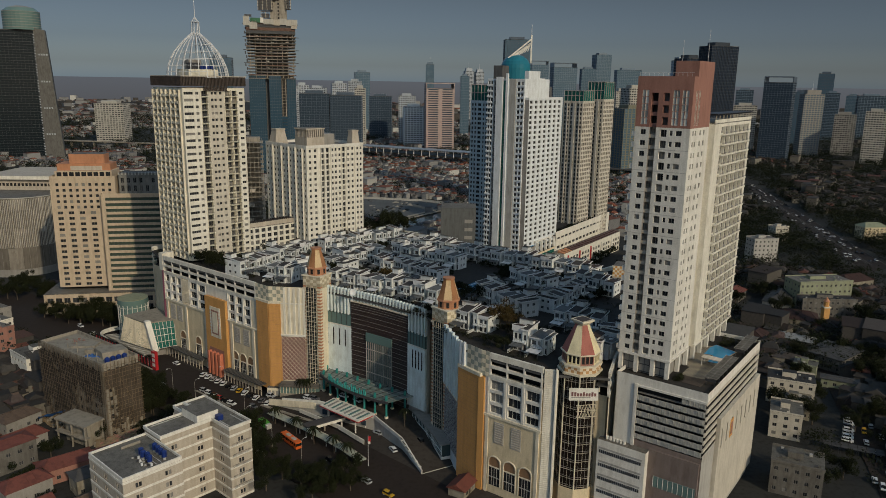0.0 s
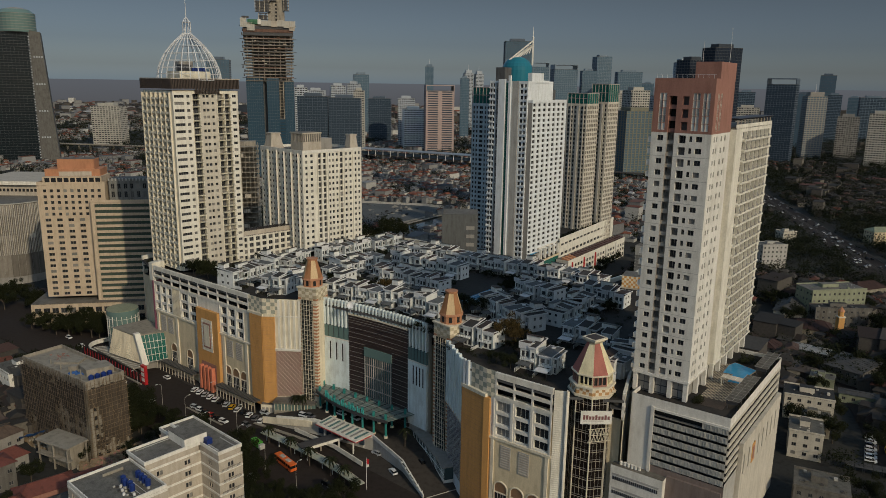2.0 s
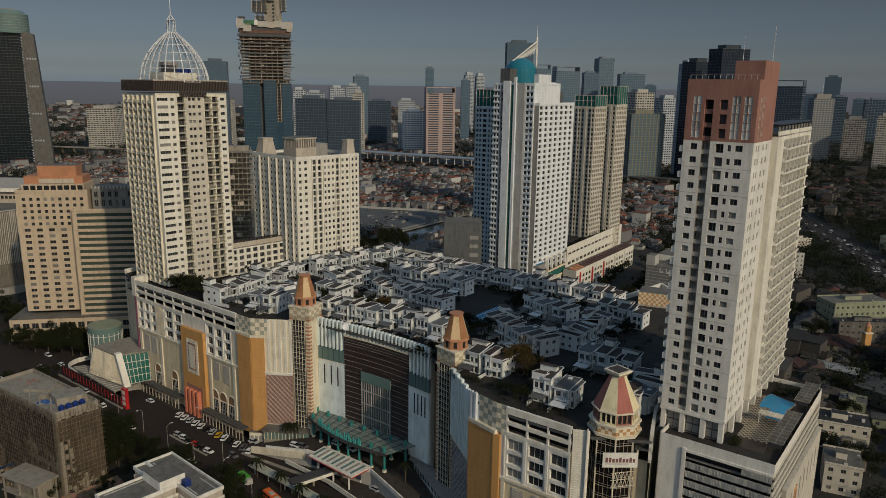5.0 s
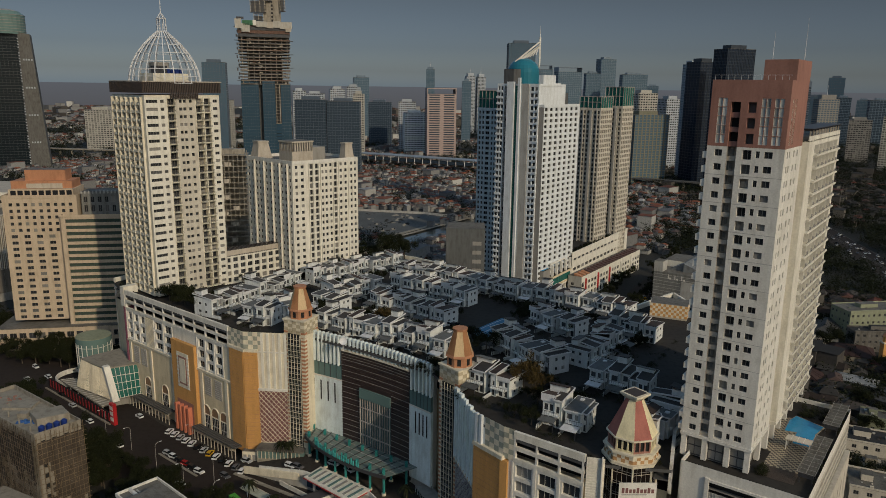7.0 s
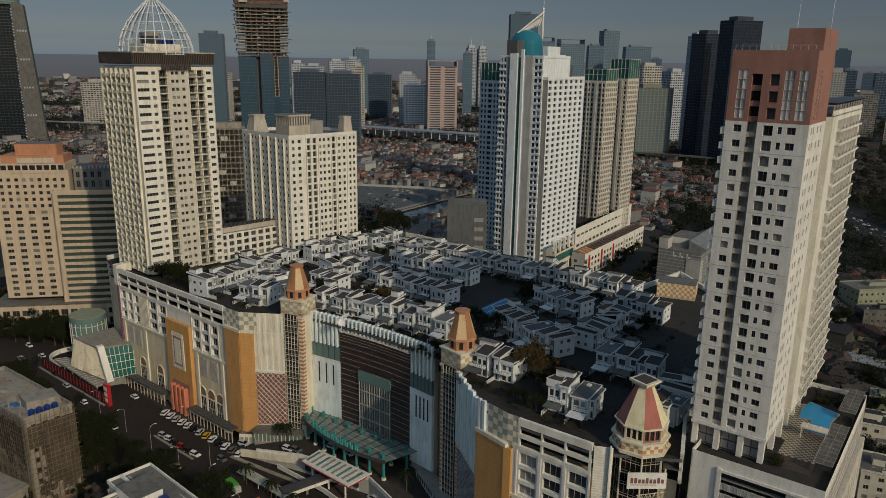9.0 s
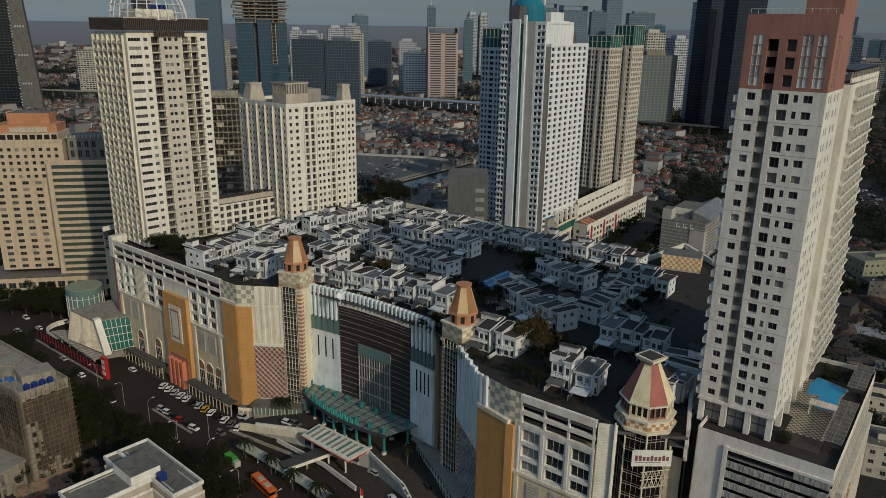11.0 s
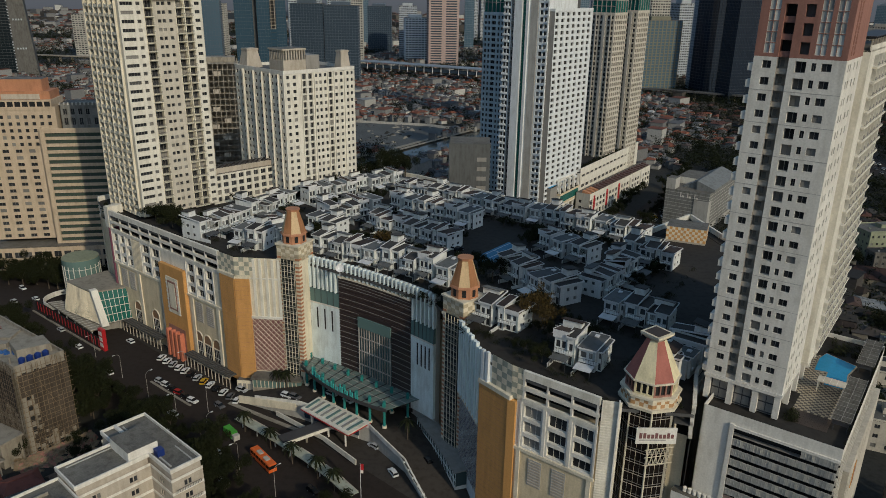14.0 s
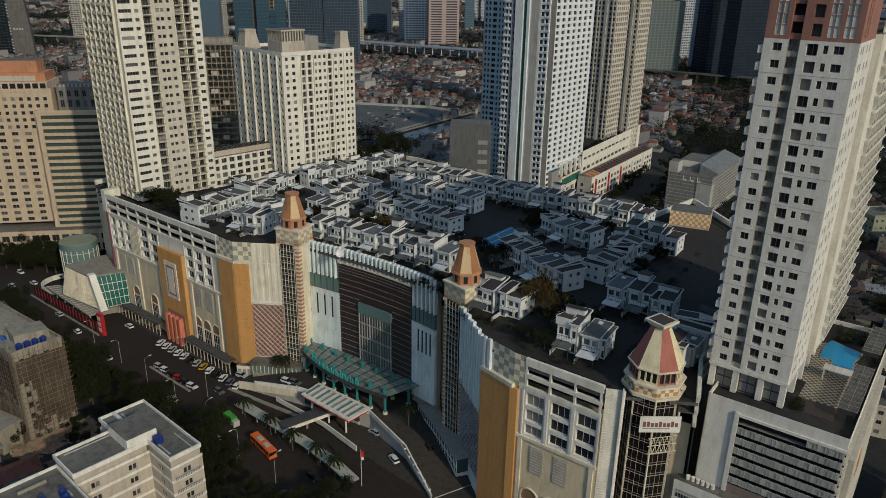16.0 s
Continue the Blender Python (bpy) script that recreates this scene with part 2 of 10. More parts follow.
DEEPGLASS = pane("dark_room_glass", (0.018, 0.02, 0.024), vary=False, rough=0.2)
# matt near-black panes, carrying the window recesses' shade in their colour
SHADEROOM = surface("recess_shade_pane", (0.025, 0.024, 0.022), rough=0.6, streaks=False)
# white cooled in the colour for distance haze and shaded mall walls
COOLWHITE = surface("cool_tinted_white", (0.76, 0.79, 0.80), grime=0.25)

# ---- building blocks ----
class Geo:
    """Collects boxes, prisms and quads with materials, and becomes one mesh."""

    def __init__(self):
        self.v, self.f, self.m, self.mats = [], [], [], []

    def slot(self, mat):
        if mat not in self.mats:
            self.mats.append(mat)
        return self.mats.index(mat)

    def face(self, pts, mat):
        n = len(self.v)
        self.v.extend(pts)
        self.f.append(tuple(range(n, n + len(pts))))
        self.m.append(self.slot(mat))

    def hexa(self, p, mat, top=None):
        """Eight corners: four below, four above, both anticlockwise from above."""
        n = len(self.v)
        self.v.extend(p)
        k, kt = self.slot(mat), self.slot(top or mat)
        for q, s in (((3, 2, 1, 0), k), ((4, 5, 6, 7), kt), ((0, 1, 5, 4), k), ((1, 2, 6, 5), k), ((2, 3, 7, 6), k), ((3, 0, 4, 7), k)):
            self.f.append(tuple(n + i for i in q))
            self.m.append(s)

    def box(self, x0, x1, y0, y1, z0, z1, mat, top=None):
        self.hexa([(x0, y0, z0), (x1, y0, z0), (x1, y1, z0), (x0, y1, z0), (x0, y0, z1), (x1, y0, z1), (x1, y1, z1), (x0, y1, z1)], mat, top)

    def beam(self, a, b, w, h, mat):
        """A bar of width w and height h from a to b."""
        a, b = Vector(a), Vector(b)
        d = (b - a).normalized()
        side = d.cross(Vector((0, 0, 1)))
        side = (side.normalized() if side.length > 1e-4 else Vector((1, 0, 0))) * (w / 2)
        up = side.cross(d).normalized() * (h / 2)
        self.hexa([tuple(q) for q in (a - side - up, a + side - up, b + side - up, b - side - up, a - side + up, a + side + up, b + side + up, b - side + up)], mat)

    def prism(self, poly, z0, z1, mat, top=None, shrink=None):
        """poly anticlockwise; shrink: the top ring's polygon."""
        n, c = len(self.v), len(poly)
        up = shrink or poly
        self.v.extend([(x, y, z0) for x, y in poly] + [(x, y, z1) for x, y in up])
        k, kt = self.slot(mat), self.slot(top or mat)
        for i in range(c):
            j = (i + 1) % c
            self.f.append((n + i, n + j, n + c + j, n + c + i))
            self.m.append(k)
        self.f.append(tuple(n + c + i for i in range(c)))
        self.m.append(kt)
        self.f.append(tuple(n + i for i in reversed(range(c))))
        self.m.append(k)

    def ring(self, x, y, z0, z1, r0, r1, n, mat, top=None, turn=0.0):
        a = [(math.cos(2 * math.pi * i / n + turn), math.sin(2 * math.pi * i / n + turn)) for i in range(n)]
        self.prism([(x + r0 * c, y + r0 * s) for c, s in a], z0, z1, mat, top, [(x + r1 * c, y + r1 * s) for c, s in a])

    def add(self, other, m):
        n = len(self.v)
        self.v.extend([tuple(m @ Vector(p)) for p in other.v])
        remap = [self.slot(q) for q in other.mats]
        self.f.extend([tuple(n + i for i in q) for q in other.f])
        self.m.extend([remap[i] for i in other.m])

    def weld(self):
        """Joins corners that coincide, so that bays in a row are one sheet."""
        at, to, v = {}, [], []
        for p in self.v:
            key = tuple(round(c, 3) for c in p)
            if key not in at:
                at[key] = len(v)
                v.append(p)
            to.append(at[key])
        self.v, self.f = v, [tuple(to[i] for i in q) for q in self.f]
        return self

    def mesh(self, name):
        me = bpy.data.meshes.new(name)
        me.from_pydata(self.v, [], self.f)
        for q in self.mats:
            me.materials.append(q)
        me.polygons.foreach_set("material_index", self.m)
        me.update()
        return me


def part(name, geo, parent=None, label="", kind=""):
    data = geo if isinstance(geo, bpy.types.Mesh) else geo.mesh(name)
    ob = new(name, data)
    ob.parent = parent
    return tagged(ob, label=label, kind=kind)


def thing(name, label, category, x=0.0, y=0.0, z=0.0, turn=0.0, group="", kind=""):
    ob = new(name)
    ob.empty_display_size = 0.5
    ob.matrix_basis = pose(x, y, z, 0, 0, turn)
    return tagged(ob, label, category, group, kind)


PIECES = {}


def window_mesh(w, h, glass, frame_mat, bars=1):
    key = ("window", round(w, 2), round(h, 2), glass.name, frame_mat.name, bars)
    if key not in PIECES:
        # one connected sheet: frame bars proud of the glass between them
        g = Geo()
        t = min(0.1, w * 0.07)
        step = (w - t) / (bars + 1)
        xs = [-w / 2]
        for i in range(bars + 2):
            xs += [-w / 2 + step * i, -w / 2 + step * i + t]
        xs = xs[1:]
        zs = [0, t, h - t, h]
        kf, kg = g.slot(frame_mat), g.slot(glass)
        at = {}

        def v(x, y, z):
            key3 = (round(x, 4), y, round(z, 4))
            if key3 not in at:
                at[key3] = len(g.v)
                g.v.append((x, y, z))
            return at[key3]

        for r in range(3):
            for c in range(len(xs) - 1):
                a, b, lo, hi = xs[c], xs[c + 1], zs[r], zs[r + 1]
                pane_cell = r == 1 and c % 2 == 1
                y = 0.0 if pane_cell else -0.06
                g.f.append((v(a, y, lo), v(b, y, lo), v(b, y, hi), v(a, y, hi)))
                g.m.append(kg if pane_cell else kf)
                if pane_cell:
                    for p, q in (((a, lo), (b, lo)), ((b, lo), (b, hi)), ((b, hi), (a, hi)), ((a, hi), (a, lo))):
                        g.f.append((v(p[0], -0.06, p[1]), v(q[0], -0.06, q[1]), v(q[0], 0.0, q[1]), v(p[0], 0.0, p[1])))
                        g.m.append(kf)
        PIECES[key] = g
    return PIECES[key]


class Facade:
    """One wall of a building in its local frame: from corner o along direction d (seen from outside, left to right).
    Cuts real openings into the wall and remembers the windows that go into them."""

    def __init__(self, g, o, angle, rec=0.3, stretch=1.0):
        self.g, self.o, self.rec, self.stretch = g, o, rec, stretch
        self.angle = angle
        self.d = (math.cos(radians(angle)), math.sin(radians(angle)))
        self.n = (self.d[1], -self.d[0])
        self.d = (self.d[0] * stretch, self.d[1] * stretch)
        self.win = []

    def p(self, s, z, k=0.0):
        return (self.o[0] + self.d[0] * s + self.n[0] * k, self.o[1] + self.d[1] * s + self.n[1] * k, z)

    def quad(self, s0, s1, z0, z1, mat, k=0.0):
        if s1 - s0 > 1e-4 and z1 - z0 > 1e-4:
            self.g.face([self.p(s0, z0, k), self.p(s1, z0, k), self.p(s1, z1, k), self.p(s0, z1, k)], mat)

    def box(self, s0, s1, z0, z1, k0, k1, mat, top=None):
        self.g.hexa([self.p(s0, z0, k1), self.p(s1, z0, k1), self.p(s1, z0, k0), self.p(s0, z0, k0), self.p(s0, z1, k1), self.p(s1, z1, k1), self.p(s1, z1, k0), self.p(s0, z1, k0)], mat, top)

    def opening(self, s0, s1, z0, z1, mat, back=None):
        r = self.rec
        g = self.g
        g.face([self.p(s0, z0), self.p(s0, z1), self.p(s0, z1, -r), self.p(s0, z0, -r)], mat)
        g.face([self.p(s1, z1), self.p(s1, z0), self.p(s1, z0, -r), self.p(s1, z1, -r)], mat)
        g.face([self.p(s1, z0), self.p(s0, z0), self.p(s0, z0, -r), self.p(s1, z0, -r)], mat)
        g.face([self.p(s0, z1), self.p(s1, z1), self.p(s1, z1, -r), self.p(s0, z1, -r)], mat)
        if back:
            self.quad(s0, s1, z0, z1, back, -r)

    def grid(self, s0, s1, z0, z1, cols, rows, mat, back=None, keep=True, bars=1, frame_mat=None):
        """A wall field with openings at every crossing of cols [(a, b)] and rows [(c, d)]."""
        ss = [s0] + [v for c in cols for v in c] + [s1]
        zz = [z0] + [v for r in rows for v in r] + [z1]
        for i in range(len(zz) - 1):
            if i % 2 == 0:
                self.quad(s0, s1, zz[i], zz[i + 1], mat)
            else:
                for j in range(len(ss) - 1):
                    if j % 2 == 0:
                        self.quad(ss[j], ss[j + 1], zz[i], zz[i + 1], mat)
                    else:
                        self.opening(ss[j], ss[j + 1], zz[i], zz[i + 1], mat, back)
                        if keep and not back:
                            self.win.append((ss[j], ss[j + 1], zz[i], zz[i + 1], bars, frame_mat))

    def windows(self, parent, limit=120, glass=None, joined=None, frame_mat=None, name="window"):
        """The windows: the nearest ones as parts, those past the limit joined."""
        rest = Geo()
        for n, (a, b, c, e, bars, fm) in enumerate(self.win):
            m = Matrix.Translation(self.p((a + b) / 2, c, -self.rec)) @ Matrix.Rotation(radians(self.angle), 4, "Z")
            fm = fm or frame_mat or FRAMEGREY
            if n < limit:
                g = window_mesh((b - a) * self.stretch, e - c, glass or GLASS, fm, bars)
                key = ("me", id(g))
                if key not in PIECES:
                    PIECES[key] = g.mesh(name)
                ob = new(name, PIECES[key])
                ob.parent = parent
                ob.matrix_basis = m
            else:
                rest.add(window_mesh((b - a) * self.stretch, e - c, joined or GLASSJ, fm, bars), m)
        if rest.v:
            part(name + "_rows", rest, parent, kind="stuff")
        return self


def floors(z0, count, height, sill, tall):
    return [(z0 + i * height + sill, z0 + i * height + sill + tall) for i in range(count)]


def slab_roof(t, x0, x1, y0, y1, z, mat=None, wall=None, up=1.0):
    """A flat roof with a parapet, as parts of a thing."""
    g = Geo()
    g.box(x0 + 0.3, x1 - 0.3, y0 + 0.3, y1 - 0.3, z - 0.3, z, mat or ROOFGREY)
    part("roof_slab", g, t)
    g = Geo()
    w = wall or WHITE
    g.box(x0, x1, y0, y0 + 0.3, z - 0.3, z + up, w)
    g.box(x0, x1, y1 - 0.3, y1, z - 0.3, z + up, w)
    g.box(x0, x0 + 0.3, y0 + 0.3, y1 - 0.3, z - 0.3, z + up, w)
    g.box(x1 - 0.3, x1, y0 + 0.3, y1 - 0.3, z - 0.3, z + up, w)
    part("parapet", g, t)


def pilaster(t, fa, s0, s1, z0, z1, k, mat):
    """A vertical strip standing proud of a wall."""
    g = Geo()
    Facade(g, fa.o, fa.angle).box(s0, s1, z0, z1, 0.0, k, mat)
    return part("pilaster", g, t)

# ---- towers round the mall ----
def solid(g, x0, x1, y0, y1, z0, z1, mat, sides="fblr"):
    """Plain closing walls of a block, without top."""
    for s, q in (("f", (x0, x1, y0, y0 + 0.25)), ("b", (x0, x1, y1 - 0.25, y1)), ("l", (x0, x0 + 0.25, y0, y1)), ("r", (x1 - 0.25, x1, y0, y1))):
        if s in sides:
            g.box(*q, z0, z1, mat)


def leaf_ball(seed, count):
    rnd = random.Random(seed)
    g = Geo()
    for _ in range(count):
        v = Vector((rnd.gauss(0, 1), rnd.gauss(0, 1), rnd.gauss(0, 0.8))).normalized() * rnd.uniform(0.5, 1.0)
        n = Vector((rnd.gauss(0, 1), rnd.gauss(0, 1), rnd.gauss(0.5, 1))).normalized()
        u = n.orthogonal().normalized() * rnd.uniform(0.12, 0.25)
        w = n.cross(u) * 0.7
        g.face([tuple(v - u), tuple(v + w), tuple(v + u), tuple(v - w)], LEAF)
    return g


HEDGE = leaf_ball(3, 70)


def white_apartment_tower():
    t = thing("apartment_tower", "slender white apartment tower with a brick-red top above a podium", "tower", 59.6, 211.9, 0, -37.9)
    g = Geo()
    z0, zb, zt = 54.4, 122.5, 136.6
    fh = (zb - z0) / 22
    rows = floors(z0, 22, fh, 0.95, 1.45)
    f = Facade(g, (0, 0), 0, 0.35)
    # front: window bay, deep slot, main bay
    f.grid(0, 4.3, z0, zb, [(1.7, 3.3)], rows, WHITE, bars=1)
    f.box(4.3, 6.3, z0, zb, -2.2, -2.0, TAUPE)
    g.face([f.p(4.3, z0), f.p(4.3, zb), f.p(4.3, zb, -2.0), f.p(4.3, z0, -2.0)], GREYWALL)
    g.face([f.p(6.3, zb), f.p(6.3, z0), f.p(6.3, z0, -2.0), f.p(6.3, zb, -2.0)], GREYWALL)
    f.rec = 1.0
    f.grid(6.3, 9.7, z0, zb, [(7.5, 9.4)], floors(z0, 22, fh, 0.45, 2.1), WHITE, bars=1)
    f.rec = 0.35
    f.grid(9.7, 16, z0, zb, [(10.3, 11.1), (12.0, 13.7)], rows, WHITE, bars=1)
    for i in range(22):
        z = z0 + i * fh
        f.box(4.3, 6.3, z, z + 1.0, -1.2, -0.5, TAUPE)
        f.box(4.6, 5.2, z + 1.3, z + 2.5, -2.0, -1.85, GLASS)
        if i % 2 == 0:
            f.box(0, 4.3, z - 0.05, z + 0.05, 0.0, 0.04, MIDGREY)
            f.box(6.3, 16, z - 0.05, z + 0.05, 0.0, 0.04, MIDGREY)
    # right face
    r = Facade(g, (16, 0), 90, 0.3)
    r.grid(0, 16.5, z0, zb, [(2.2, 3.2), (4.2, 5.2), (8.2, 9.4), (11.4, 12.6)], rows, WHITE, bars=0)
    # left face with projecting boxes
    le = Facade(g, (0, 16.5), 270, 0.3)
    le.grid(0, 16.5, z0, zb, [(3, 4.4), (7, 8.4), (12, 13.4)], rows, WHITE, bars=1)
    for i in range(22):
        z = z0 + i * fh
        le.box(13.9, 16.3, z + 0.3, z + 1.7, 0.0, 0.9, WHITE)
    solid(g, 0, 16, 0, 16.5, z0, zb, WHITE, "b")
    part("shaft", g, t)
    deep = [w for w in f.win if w[3] - w[2] > 2]
    f.win = [w for w in f.win if w[3] - w[2] <= 2]
    f.windows(t, 105)
    f.win, f.rec = deep, 1.0
    f.windows(t, 40, name="balcony_window")
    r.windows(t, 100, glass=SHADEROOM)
    le.windows(t, 50)
    # brick-red top
    b = Geo()
    brows = [(zb + 0.7 + 1.95 * i, zb + 2.52 + 1.95 * i) for i in range(5)]
    bf = Facade(b, (0, 0), 0, 0.15)
    bf.grid(0, 4.3, zb, zt, [(1.6, 2.5), (2.6, 3.5)], brows, BRICKRED, bars=0, frame_mat=WHITE)
    # slot and balcony backs are dark sheets standing in for recess shade
    bf.quad(4.3, 6.3, zb, zt - 4.6, VOIDDARK, -2.0)
    bf.quad(4.3, 6.3, zt - 4.6, zt, BRICKRED)
    for k in range(3):
        bf.box(4.3, 6.3, zb + 3.1 * k, zb + 3.1 * k + 1.1, -1.2, -0.5, BRICKRED)
    b.face([bf.p(4.3, zb), bf.p(4.3, zt), bf.p(4.3, zt, -2.0), bf.p(4.3, zb, -2.0)], BRICKRED)
    b.face([bf.p(6.3, zt), bf.p(6.3, zb), bf.p(6.3, zb, -2.0), bf.p(6.3, zt, -2.0)], BRICKRED)
    bf.quad(6.3, 7.6, zb, zt, BRICKRED)
    bf.rec = 1.2
    bf.grid(7.6, 9.7, zb, zt, [(7.8, 9.5)], [(zb + 0.7 + 3.3 * i, zb + 2.9 + 3.3 * i) for i in range(3)], BRICKRED, back=DARKSLAB)
    bf.rec = 0.15
    bf.grid(9.7, 16, zb, zt, [(10.5, 11.35), (11.45, 12.3), (13.1, 13.95), (14.05, 14.9)], brows, BRICKRED, bars=0, frame_mat=WHITE)
    br = Facade(b, (16, 0), 90, 0.15)
    br.grid(0, 16.5, zb, zt, [(2.6, 3.2), (3.4, 4.0), (5.0, 5.6), (5.8, 6.4)], brows, BRICKRED, bars=0, frame_mat=WHITE)
    bl = Facade(b, (0, 16.5), 270, 0.4)
    bl.grid(0, 16.5, zb, zt, [(3.0, 4.2), (11.5, 12.7)], brows, BRICKRED)
    solid(b, 0, 16, 0, 16.5, zb, zt, BRICKRED, "b")
    b.box(0.2, 15.8, 0.2, 16.3, zt - 0.5, zt - 0.1, ROOFGREY)
    b.box(9.5, 16.05, 3.0, 16.4, zt - 0.2, zt + 4.2, BRICKRED)
    for i in range(12):
        b.box(0.4 + i * 1.35, 0.45 + i * 1.35, 0.15, 0.2, zt, zt + 1.0, STEEL)
    b.box(0.3, 15.8, 0.15, 0.19, zt + 0.95, zt + 1.0, STEEL)
    part("brick_red_top", b, t, "brick-red painted crown storeys")
    bf.windows(t, 40, glass=PALEPANE)
    br.windows(t, 20, glass=PALEPANE)
    bl.windows(t, 20)
    mast = Geo()
    mast.ring(10.5, 5, zt + 4.2, zt + 10, 0.06, 0.03, 6, STEEL)
    mast.ring(15.3, 12, zt + 4.2, zt + 13, 0.06, 0.03, 6, STEEL)
    part("mast", mast, t)
    # link and rear slab with banded ledges
    s = Geo()
    x0, x1, y0, y1, zt2 = 2.0, 17.0, 19.0, 58.0, 123.4
    s.box(4, 15.3, 16.5, 19.0, 48.5, 124.5, OFFWHITE)
    srows = floors(z0, 22, fh, 1.0, 1.3)
    sr = Facade(s, (x1, y0), 90, 0.35)
    sr.grid(0, y1 - y0, z0, zt2, [(6.6 + 2.35 * i, 8.5 + 2.35 * i) for i in range(13)], floors(z0, 22, fh, 0.8, 1.95), OFFWHITE, bars=0)
    for i in range(22):
        z = z0 + i * fh
        sr.box(6.2, 37.0, z + 0.1, z + 0.5, 0.0, 0.8, OFFWHITE)
        sr.box(6.2, 37.0, z + 0.9, z + 0.96, 0.72, 0.78, DARKSTEEL)
        for k in range(6):
            sr.box(10.6 + 4.7 * k, 11.3 + 4.7 * k, z + 0.5, z + 1.25, 0.2, 0.6, MIDGREY)
            sr.box(8.5 + 4.7 * k, 8.9 + 4.7 * k, z + 0.5, z + 2.75, 0.0, 0.6, OFFWHITE)
    sf = Facade(s, (x0, y0), 0)
    sf.quad(0, x1 - x0, z0, zt2, OFFWHITE)
    sl = Facade(s, (x0, y1), 270, 0.35)
    sl.grid(0, y1 - y0, z0, zt2, [(2 + 4.7 * i, 5 + 4.7 * i) for i in range(8)], srows, WHITE)
    solid(s, x0, x1, y0, y1, z0, zt2, OFFWHITE, "b")
    s.box(x0, x1, y0, y1, zt2 - 0.3, zt2, ROOFGREY)
    part("rear_slab", s, t, "cream rear slab with banded ledges")
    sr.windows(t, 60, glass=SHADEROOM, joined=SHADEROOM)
    sl.windows(t, 0)
    p = Geo()
    for i in range(11):
        y = y0 + 1 + i * 3.6
        p.box(x1 - 5, x1 + 0.2, y, y + 0.25, zt2 + 2.2, zt2 + 2.6, DARKSTEEL)
        p.box(x1 - 0.4, x1 - 0.1, y, y + 0.25, zt2, zt2 + 2.2, TAUPE)
    p.box(x1 - 5, x1 + 0.5, y0, y1 - 1, zt2 + 2.6, zt2 + 2.75, DARKSTEEL)
    p.box(x1 - 0.3, x1, y0, y1, zt2, zt2 + 1.0, OFFWHITE)
    part("roof_pergola", p, t)
    # double-height base with columns
    q = Geo()
    q.box(1.2, 14.8, 1.2, 57, 48.4, z0, GREYWALL)
    for x in (0.1, 5.0, 10.2, 14.7):
        q.box(x, x + 1.2, 0.05, 1.25, 48.4, z0, WHITE)
    for y in (8, 15.3, 22, 29, 36, 43, 50, 56.6):
        q.box(15.0, 16.2, y, y + 1.2, 48.4, z0, WHITE)
    q.box(-0.2, 16.2, -0.2, 16.7, z0 - 0.7, z0 + 0.02, WHITE)
    q.box(1.8, 17.2, 18.8, 58.2, z0 - 0.7, z0 + 0.02, OFFWHITE)
    part("base_colonnade", q, t)
    h = Geo()
    hf = Facade(h, (1.3, 1.15), 0, 0.15)
    hf.grid(0, 13.4, 48.6, 53.6, [(0.2 + 1.65 * i, 1.7 + 1.65 * i) for i in range(8)], [(48.9, 50.9), (51.2, 53.3)], DARKSTEEL)
    part("lobby_wall", h, t)
    hf.windows(t, 40)
    return t


TRELLISGREY = surface("weathered_trellis_slat", (0.15, 0.142, 0.125), grime=0.6)
MAUVE = surface("mauve_brown_panel", (0.22, 0.17, 0.15), grime=0.4)


